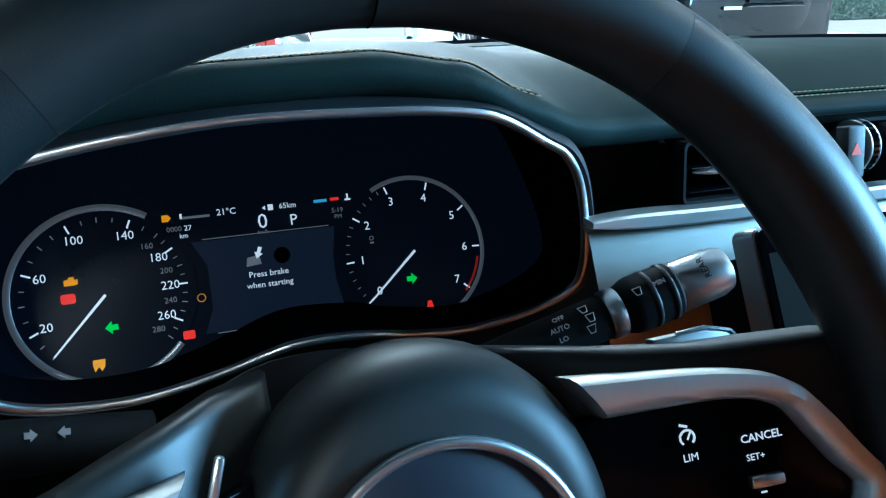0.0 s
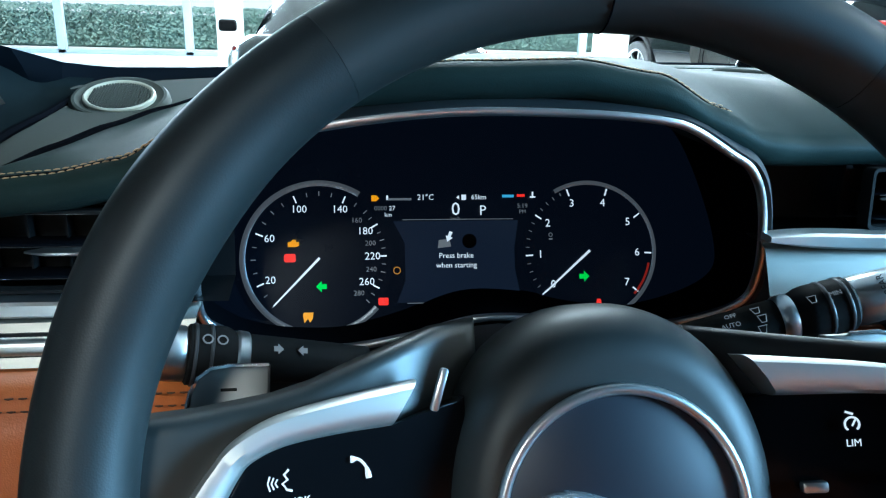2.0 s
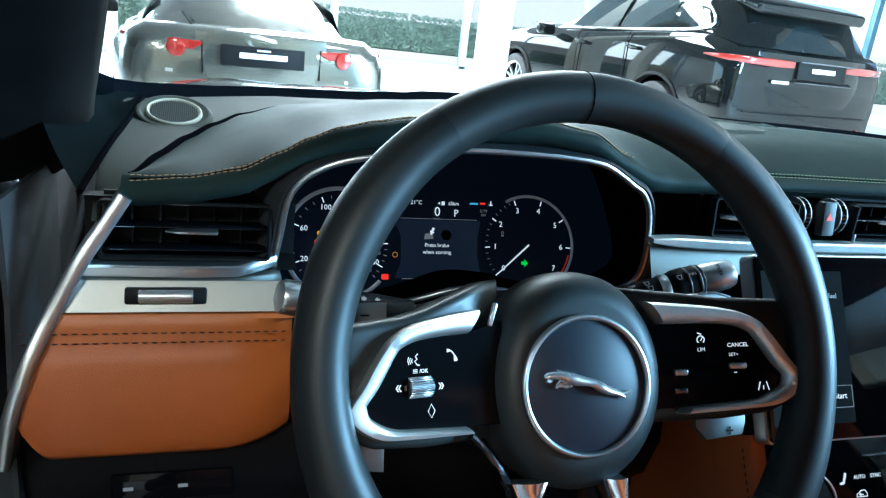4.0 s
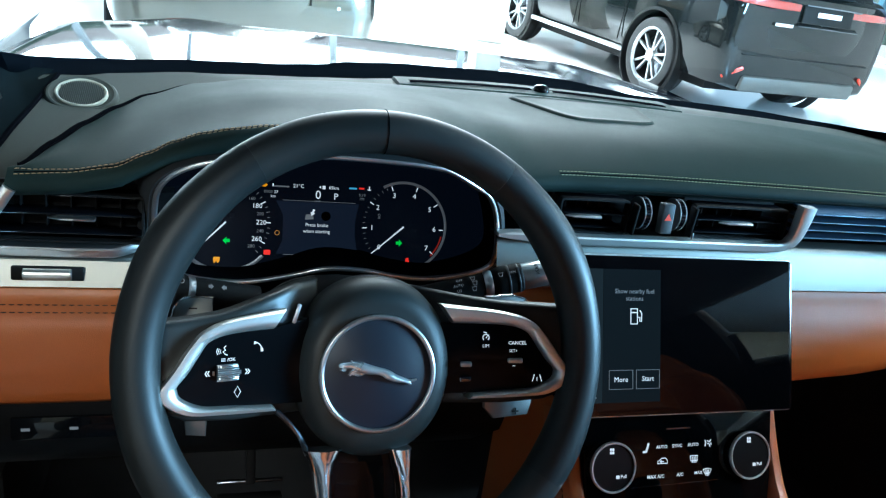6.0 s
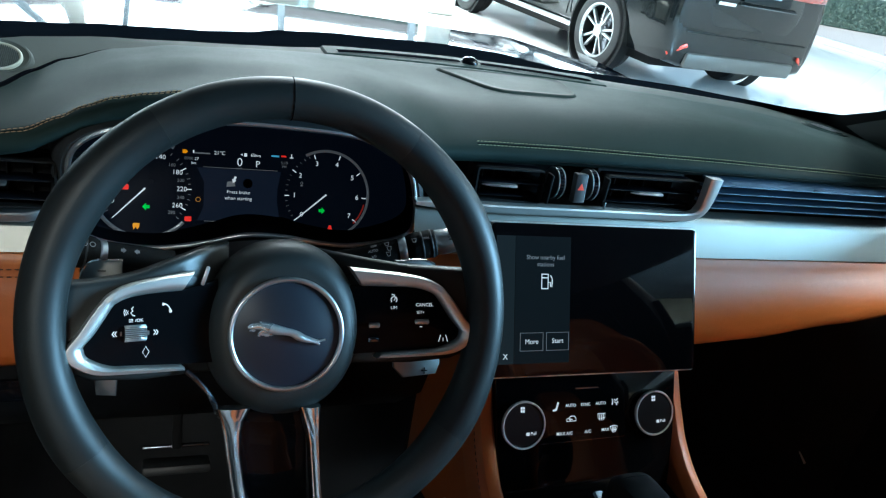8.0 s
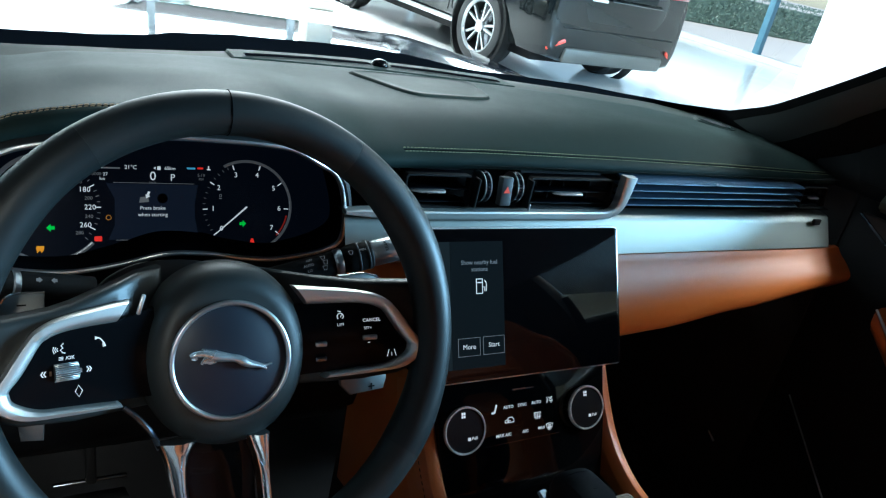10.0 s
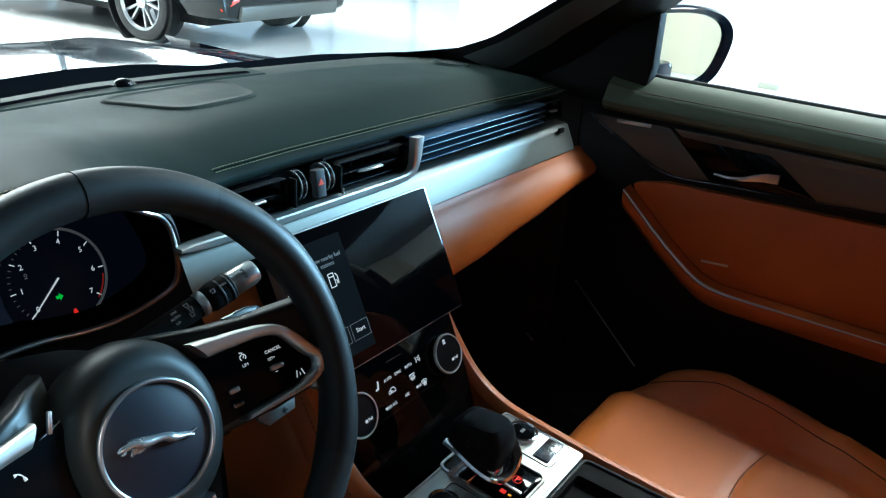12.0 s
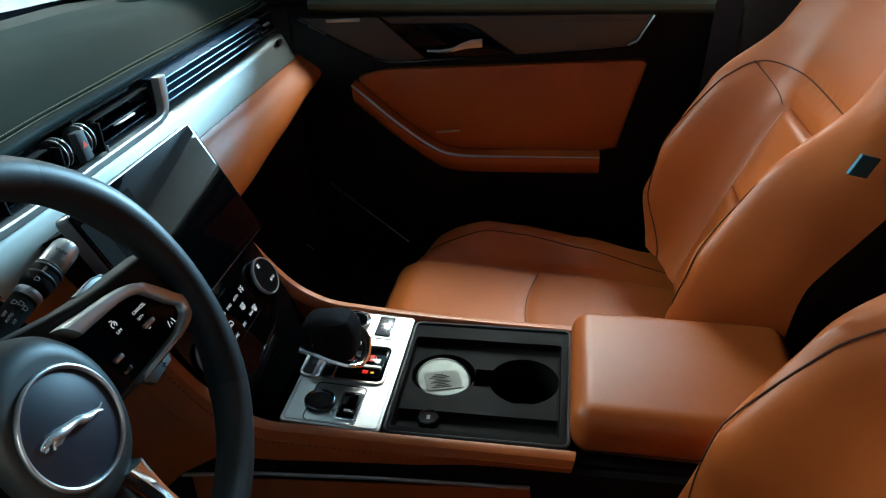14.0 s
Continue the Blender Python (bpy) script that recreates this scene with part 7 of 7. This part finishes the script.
# ---- parked cars in the showroom ----
def road_wheel(parent, x, y, side, r=0.37, w=0.25, spokes=5, twist=9):
    wm = frame_matrix((x, y, r - 0.004), (0, 1, 0), (0, 0, 1)) if side > 0 else frame_matrix((x, y, r - 0.004), (0, -1, 0), (0, 0, 1))
    wh = part("road_wheel", lathe([(r * 0.70, -w * 0.5), (r * 0.93, -w * 0.52), (r, -w * 0.40), (r, w * 0.30), (r * 0.975, w * 0.44), (r * 0.90, w * 0.50), (r * 0.74, w * 0.47), (r * 0.73, w * 0.36)], 48, wm, caps=False), TYRE, parent, "black tyre")
    part("rim_barrel", lathe([(r * 0.735, w * 0.40), (r * 0.73, w * 0.47), (r * 0.69, w * 0.46), (r * 0.67, w * 0.40), (r * 0.66, w * 0.38)], 40, wm, caps=False), RIM_METAL, wh, "bright alloy rim")
    part("rim_well", lathe([(r * 0.665, w * 0.39), (r * 0.64, -w * 0.1), (r * 0.02, -w * 0.12)], 32, wm, caps=False), PLASTIC_MATT, wh)
    part("brake_disc", lathe([(r * 0.52, 0.0), (r * 0.52, 0.01), (r * 0.2, 0.012)], 32, wm), DARK_CHROME, wh)
    for k in range(spokes):
        for d in (-twist, twist):
            a = 2 * math.pi * k / spokes + radians(d)
            sm = wm @ pose(0, 0, w * 0.36, 0, 0, math.degrees(a))
            part("rim_spoke", slab([(r * 0.12, -0.011), (r * 0.70, -0.013 + d * 0.0016), (r * 0.70, 0.013 + d * 0.0016), (r * 0.12, 0.011)], 0.03, sm, 0.004), RIM_METAL, wh)
    part("hub_cap", lathe([(r * 0.17, w * 0.28), (r * 0.165, w * 0.40), (r * 0.10, w * 0.42)], 20, wm), RIM_METAL, wh)
    return wh


def body_loft(stations, ring, n=6):
    """Smooth body: stations (y, values...) go to ring(y, values) -> half outline of (x, z) from the keel to the crown."""
    ys = spline([(s[0], 0, 0) for s in stations], n)
    cols = list(zip(*[s[1:] for s in stations]))
    outs = [spline([(v, 0, 0) for v in c], n) for c in cols]
    rows_ = []
    for i, p in enumerate(ys):
        half = ring(*[o[i].x for o in outs])
        rows_.append([(-x, p.x, z) for x, z in half] + [(x, p.x, z) for x, z in reversed(half)])
    return grid(rows_, True, False, caps=True)


def arch(y, r, hw):
    return lathe([(r, -hw * 1.3), (r, hw * 1.3)], 40, pose(0, y, 0.375, 0, 90, 0))


# the car's own wheels
for y in (-1.45, 1.25):
    for k in (-1, 1):
        road_wheel(shell, k * 0.845, y, k, 0.37, 0.25)


# dark SUV seen from its left rear
suv = thing("parked_suv", "dark graphite SUV parked on the showroom floor", "car")


def suv_ring(hw, belt, keel):
    return [(hw * 0.70, keel), (hw * 0.93, keel + 0.04), (hw * 0.985, 0.46), (hw, 0.66), (hw * 0.992, 0.84), (hw * 0.985, belt - 0.13), (hw * 0.955, belt - 0.05), (hw * 0.90, belt), (hw * 0.45, belt + 0.02)]


SUV_ST = [(-0.99, 0.80, 1.00, 0.36), (-0.95, 0.90, 1.10, 0.28), (-0.80, 0.945, 1.19, 0.26), (-0.4, 0.960, 1.24, 0.27), (0.2, 0.968, 1.215, 0.25), (1.2, 0.96, 1.165, 0.25), (2.2, 0.955, 1.12, 0.25), (2.9, 0.95, 1.06, 0.26), (3.45, 0.90, 0.97, 0.28), (3.75, 0.70, 0.80, 0.34)]
cut(body_loft(SUV_ST, suv_ring), [arch(0, 0.43, 1), arch(2.87, 0.43, 1)], "body", PAINT_SUV, suv, "graphite paint")


def roof_ring(hwb, hwt, base, top):
    return [(hwb, base - 0.06), (hwb * 0.995, base), (lerp(hwb, hwt, 0.5), lerp(base, top, 0.5)), (hwt, top - 0.07), (hwt * 0.93, top - 0.025), (hwt * 0.6, top)]


ROOF_ST = [(-0.90, 0.78, 0.60, 1.10, 1.16), (-0.78, 0.83, 0.64, 1.16, 1.36), (-0.60, 0.86, 0.67, 1.20, 1.57), (-0.25, 0.875, 0.69, 1.22, 1.64), (0.5, 0.88, 0.69, 1.19, 1.665), (1.2, 0.87, 0.67, 1.15, 1.63), (1.65, 0.85, 0.64, 1.13, 1.50), (2.35, 0.80, 0.62, 1.10, 1.15)]
part("cabin", body_loft(ROOF_ST, roof_ring), PAINT_SUV, suv)


def spline2(pts, n=5):
    return [(p.x, p.y) for p in spline([(a, b, 0) for a, b in pts], n)]


def side_glass(y0, z0, y1, z1, y2, z2, y3, z3, name="side_window"):
    """A window on the left flank; corners from lower rear round to upper rear."""
    rows_ = []
    for f in span(0, 1, 6):
        a, b = (lerp(y0, y3, f), lerp(z0, z3, f)), (lerp(y1, y2, f), lerp(z1, z2, f))
        row = []
        for g in span(0, 1, 8):
            y, z = lerp(a[0], b[0], g), lerp(a[1], b[1], g)
            k = (z - 1.09) / 0.50
            row.append((-lerp(0.888, 0.712, k ** 1.2 if k > 0 else 0) - 0.012, y, z))
        rows_.append(row)
    g_ = part(name, grid(rows_), CAR_GLASS, suv, "dark reflective side window")
    return g_


side_glass(-0.44, 1.300, 0.00, 1.265, 0.03, 1.555, -0.20, 1.505)
side_glass(0.07, 1.260, 0.82, 1.215, 0.78, 1.575, 0.10, 1.560)
side_glass(0.89, 1.210, 1.75, 1.175, 1.38, 1.505, 0.86, 1.572)
part("window_line", tube([(-0.905 + 0.30 * max(0, z - 1.12), y, z) for y, z in spline2([(1.90, 1.150), (0.75, 1.203), (-0.07, 1.250), (-0.42, 1.288), (-0.52, 1.330), (-0.50, 1.400), (-0.34, 1.505), (-0.05, 1.575), (0.60, 1.600), (1.10, 1.585), (1.45, 1.520)])], 0.013, n=6), CHROME, suv, "bright window line")
part("rear_window", grid([[(x * (1 - 0.12 * f), -0.925 + 0.275 * f - 0.02 + 0.10 * (abs(x) / 0.6) ** 2, 1.175 + 0.33 * f) for x in span(-0.60, 0.60, 12)] for f in span(0, 1, 6)]), CAR_GLASS, suv, "dark rear window")
part("spoiler", box(1.30, 0.34, 0.11, pose(0, -0.66, 1.555, 14), 0.035, 3), PAINT_SUV, suv, "roof spoiler")
for k in (-1, 1):
    part("tail_lamp", grid([[(k * x, y - 0.006 * (abs(dz) < 0.9), z + dz * h) for dz in (-1.0, -0.75, 0.75, 1.0)] for x, y, z, h in ((0.31, -1.034, 1.055, 0.030), (0.45, -1.030, 1.055, 0.034), (0.60, -1.020, 1.056, 0.034), (0.74, -1.004, 1.058, 0.032), (0.85, -0.965, 1.060, 0.029), (0.925, -0.880, 1.062, 0.025), (0.952, -0.760, 1.064, 0.018), (0.960, -0.600, 1.066, 0.006))]), TAIL_RED, suv, "slim red tail lamp")
    part("reflector", box(0.20, 0.02, 0.035, pose(k * 0.78, -0.975, 0.43, 0, k * 30, k * 22), 0.006), mat("reflector_red", (0.6, 0.03, 0.01), 0.3, stain=0.05), suv, "red reflector")
    part("exhaust", box(0.20, 0.04, 0.07, pose(k * 0.58, -0.965, 0.36), 0.02), DARK_CHROME, suv)
tg = part("tailgate", grid([[(x, -1.012 + 0.05 * (abs(x) / 0.6) ** 3 - 0.02 * math.sin(f * 3.1), lerp(0.68, 1.14, f)) for x in span(-0.66, 0.66, 16)] for f in span(0, 1, 10)]), PAINT_SUV, suv, "graphite tailgate")
pl_ = part("number_plate", box(0.58, 0.012, 0.150, pose(0.02, -1.046, 1.010, -6), 0.004), PLASTIC_MATT, tg, "black show plate")
part("plate_bar", box(0.28, 0.002, 0.042, pose(0.03, -1.0545, 1.020, -6)), LETTER_WHITE, pl_)
part("plate_bar", box(0.10, 0.002, 0.016, pose(0.03, -1.0505, 0.968, -6)), LETTER_WHITE, pl_)
part("badge_bar", box(0.20, 0.004, 0.028, pose(-0.42, -1.026, 0.89)), SATIN, tg)
part("recess_shelf", box(0.70, 0.05, 0.012, pose(0.06, -1.040, 0.915, 35), 0.004), DARK_CHROME, tg, "glossy ledge under the plate")
part("recess_brow", box(0.66, 0.03, 0.016, pose(0.06, -1.045, 1.085, -20), 0.004), DARK_CHROME, tg, "glossy ledge over the plate")
part("bumper_insert", box(1.36, 0.06, 0.15, pose(0, -0.985, 0.34, 8), 0.03), DOOR_GREY, suv, "grey lower bumper")
part("bumper_crease", box(1.50, 0.02, 0.012, pose(0, -0.995, 0.60), 0.004), PLASTIC_MATT, suv)
for y, z in ((0.42, 1.03), (1.36, 1.01)):
    part("door_handle", box(0.04, 0.20, 0.035, pose(-0.975, y, z), 0.012), PAINT_SUV, suv, "body-coloured door handle")
for y in (0.55, 1.45):
    part("door_gap", tube([(-0.972, y, 0.42), (-0.978, y - 0.02, 0.70), (-0.968, y, 1.06), (-0.925, y, 1.19)], 0.006, n=5), PLASTIC_MATT, suv)
part("side_skirt", box(0.05, 2.0, 0.05, pose(-0.955, 1.43, 0.335), 0.015), SATIN, suv, "bright sill strip")
part("door_mirror", box(0.20, 0.14, 0.14, pose(-1.06, 2.02, 1.10), 0.04, 3), PAINT_SUV, suv, "door mirror")
part("underside", box(1.6, 4.2, 0.10, pose(0, 1.4, 0.26)), PLASTIC_MATT, suv)
for y in (0, 2.87):
    for k in (-1, 1):
        road_wheel(suv, k * 0.845, y, k, 0.37, 0.25)
        part("arch_liner", lathe([(0.432, -0.05), (0.455, 0.07), (0.425, 0.075), (0.42, 0.0)], 40, frame_matrix((k * 0.90, y, 0.375), (0, k, 0), (0, 0, 1)), caps=False), PLASTIC_MATT, suv)
suv.matrix_world = pose(5.00, 6.93, 0, 0, 0, 7.2) @ Matrix.Translation((0.11, 0, 0)) @ Matrix.Diagonal((1.17, 1.07, 1.07, 1))

# silver coupe seen from behind
coupe = thing("parked_coupe", "silver sports coupe parked on the showroom floor, seen from behind", "car")


def coupe_ring(hw, belt, keel):
    return [(hw * 0.75, keel), (hw * 0.93, keel + 0.05), (hw * 0.98, 0.45), (hw, 0.62), (hw * 0.985, belt - 0.16), (hw * 0.93, belt - 0.06), (hw * 0.82, belt), (hw * 0.4, belt + 0.015)]


COUPE_ST = [(-0.95, 0.74, 0.82, 0.42), (-0.90, 0.86, 0.90, 0.34), (-0.74, 0.925, 0.945, 0.28), (-0.3, 0.965, 0.93, 0.22), (0.2, 0.965, 0.90, 0.20), (1.2, 0.915, 0.86, 0.20), (2.1, 0.91, 0.84, 0.20), (2.62, 0.93, 0.82, 0.22), (3.2, 0.86, 0.74, 0.24), (3.5, 0.62, 0.60, 0.28)]
cut(body_loft(COUPE_ST, coupe_ring), [arch(0, 0.40, 1), arch(2.62, 0.40, 1)], "body", PAINT_SILVER, coupe, "silver paint")
CROOF = [(-0.72, 0.62, 0.42, 0.88, 0.93), (-0.40, 0.72, 0.50, 0.91, 1.08), (0.05, 0.76, 0.55, 0.91, 1.23), (0.6, 0.76, 0.55, 0.88, 1.305), (1.05, 0.75, 0.53, 0.86, 1.28), (1.45, 0.74, 0.52, 0.85, 1.14), (2.05, 0.70, 0.5, 0.84, 0.88)]
part("cabin", body_loft(CROOF, roof_ring), PAINT_SILVER, coupe)
part("rear_window", grid([[(x * (1 - 0.15 * f), lerp(-0.60, 0.10, f) + 0.05 * (abs(x) / 0.5) ** 2, lerp(0.985, 1.262, f) - 0.05 * (abs(x) / 0.5) ** 2) for x in span(-0.50, 0.50, 12)] for f in span(0, 1, 8)]), CAR_GLASS, coupe, "dark rear window")
for k in (-1, 1):
    part("side_window", grid([[(k * (0.772 - 0.42 * (z - 0.90)), y, z) for z in span(0.90, 1.20 - 0.10 * abs(y - 0.6) / 0.7, 5)] for y in span(-0.05, 1.35, 8)]), CAR_GLASS, coupe, "dark side window")
    part("tail_lamp", grid([[(k * x, y - 0.012 * (abs(dz) < 1), z + dz * h) for dz in (-1, -0.7, 0.0, 0.7, 1)] for x, y, z, h in ((0.40, -0.952, 0.850, 0.012), (0.46, -0.950, 0.833, 0.030), (0.60, -0.930, 0.832, 0.034), (0.72, -0.890, 0.838, 0.032), (0.82, -0.820, 0.846, 0.026), (0.90, -0.70, 0.855, 0.014))]), TAIL_RED, coupe, "slim red tail lamp")
    part("lamp_ring", lathe([(0.060, -0.03), (0.060, 0.0), (0.052, 0.010), (0.030, 0.014), (0.003, 0.015)], 28, frame_matrix((k * 0.565, -0.955, 0.810), (1, 0.12 * k, 0), (0, 0.05, 1))), TAIL_RED, coupe, "round red lamp")
    part("hatch_gap", tube([(k * 0.395, -0.962, 0.66), (k * 0.400, -0.950, 0.862), (k * 0.45, -0.80, 0.945), (k * 0.50, -0.50, 1.02)], 0.006, n=5), PLASTIC_MATT, coupe)
    part("side_outlet", slab([(0.0, 0.0), (0.10, 0.05), (0.13, -0.18), (0.03, -0.16)], 0.02, frame_matrix((k * 0.80, -0.865, 0.72), (k * 0.6, 0.8, 0), (0, 0, 1)), 0.004), PLASTIC_MATT, coupe, "black side outlet")
    part("exhaust", lathe([(0.045, -0.05), (0.05, 0.03), (0.042, 0.032)], 20, pose(k * 0.10, -0.95, 0.32, 90)), CHROME, coupe)
    part("door_mirror", box(0.17, 0.10, 0.11, pose(k * 1.02, 1.55, 0.93), 0.03, 3), PLASTIC_MATT, coupe, "black door mirror")
    for y in (0, 2.62):
        road_wheel(coupe, k * 0.83, y, k, 0.35, 0.26)
bt = part("boot_lid", grid([[(x, -0.955 + 0.03 * (abs(x) / 0.5) ** 3 - 0.01 * math.sin(3.1 * f), lerp(0.55, 0.925, f)) for x in span(-0.44, 0.44, 12)] for f in span(0, 1, 6)]), PAINT_SILVER, coupe, "silver boot lid")
pc = part("number_plate", box(0.56, 0.012, 0.135, pose(0, -0.985, 0.790, -4), 0.004), PLASTIC_MATT, bt, "black show plate")
part("plate_bar", box(0.32, 0.002, 0.036, pose(0, -0.9935, 0.795, -4)), LETTER_WHITE, pc)
part("plate_bar", box(0.13, 0.002, 0.012, pose(0, -0.9905, 0.752, -4)), LETTER_WHITE, pc)
part("plate_bar", box(0.09, 0.002, 0.011, pose(0, -0.9965, 0.834, -4)), LETTER_WHITE, pc)
part("badge_bar", box(0.20, 0.004, 0.022, pose(-0.68, -0.935, 0.66, 0, 0, -14)), SATIN, coupe)
part("badge_bar", box(0.15, 0.004, 0.020, pose(0.66, -0.935, 0.66, 0, 0, 14)), SATIN, coupe)
part("badge_figure", box(0.17, 0.006, 0.022, pose(0, -0.968, 0.912, -20, 8), 0.003), CHROME, bt)
part("diffuser", box(1.15, 0.10, 0.16, pose(0, -0.90, 0.30, 10), 0.03), PLASTIC_MATT, coupe, "black diffuser")
part("underside", box(1.6, 3.9, 0.10, pose(0, 1.3, 0.20)), PLASTIC_MATT, coupe)
coupe.matrix_world = pose(-0.32, 5.95, 0, 0, 0, 5.0)

# ---- showroom fittings and outdoors ----
solid("column", box(0.36, 0.36, 4.2, pose(2.98, 9.15, 2.1), 0.02), COLUMN_PAINT, "pale square showroom column", "column", kind="structure")
solid("column", box(0.40, 0.40, 4.2, pose(-2.20, 13.2, 2.1), 0.02), COLUMN_PAINT, "pale square showroom column", "column", kind="structure")
for x in [-8.2, -5.95, -3.45, -1.0, 2.0, 5.0, 8.0, 11.0]:
    solid("window_post", box(0.16, 0.14, 4.2, pose(x, 16.4, 2.1), 0.01), FRAME_PAINT, "slim blue-grey window post", "window post", "facade posts", "structure")
solid("window_rail", box(23, 0.14, 0.10, pose(2.5, 16.4, 0.03), 0.01), FRAME_PAINT, "low blue-grey window rail", "window rail", kind="structure")
for y in (8.2, 10.5, 12.8):
    solid("window_post", box(0.14, 0.16, 4.2, pose(-8.95, y, 2.1), 0.01), FRAME_PAINT, "slim blue-grey window post", "window post", "facade posts", "structure")
for y, x in ((1.42, 7.78), (0.14, 7.86)):
    fs = solid("floor_socket", box(0.10, 0.20, 0.06, pose(x, y, 0.026), 0.01), RING_GREY, "small grey floor socket by the wall", "socket", "floor sockets")


def hedge(name, x0, x1, y, h, d, count, seed):
    rnd = random.Random(seed)
    core = box(x1 - x0, d * 0.8, h * 0.92, pose((x0 + x1) / 2, y, h * 0.46 - 0.06), 0.05)
    hd_ = tagged(part(name, core, LEAF), "clipped green hedge in the sun outside the glass", "hedge", kind="stuff")
    verts, faces = [], []
    for _ in range(count):
        x, z = rnd.uniform(x0, x1), rnd.uniform(0, h)
        yy = y - d / 2 + rnd.uniform(-0.06, 0.10)
        if rnd.random() < 0.25:
            yy, z = y + rnd.uniform(-d / 2, d / 2), h + rnd.uniform(-0.05, 0.06)
        a, b = rnd.uniform(0, 6.28), rnd.uniform(-0.9, 0.9)
        s = rnd.uniform(0.035, 0.075)
        u = Vector((math.cos(a), math.sin(a) * 0.5, math.sin(b)))
        w = Vector((-math.sin(a) * math.sin(b), 0.4, math.cos(b))).normalized()
        c, k = Vector((x, yy, z)), len(verts)
        verts += [c - u * s, c - w * s * 0.45, c + u * s, c + w * s * 0.45]
        faces.append((k, k + 1, k + 2, k + 3))
    me = bpy.data.meshes.new("leaves")
    me.from_pydata([tuple(v) for v in verts], [], faces)
    me.materials.append(LEAF)
    lv = new("leaves", me)
    lv.parent = hd_
    return hd_


for y in (8.4, 11.2, 14.0):
    solid("window_post", box(0.14, 0.16, 4.2, pose(14.1, y, 2.1), 0.01), mat("blue_post_paint", (0.10, 0.24, 0.33), 0.4, stain=0.06), "slim blue window post", "window post", "facade posts", "structure")
hedge("hedge", 8.5, 30, 20.2, 1.2, 1.2, 9000, 5)
hedge("hedge", -13.5, 1, 19.8, 0.86, 1.0, 16000, 3)
hedge("hedge", 2, 18, 22.5, 0.95, 0.9, 9000, 4)
solid("street_wall", box(60, 0.4, 6, pose(0, 42, 3)), BRICK_WALL, "pale sunlit building front far across the street", "building", kind="structure")
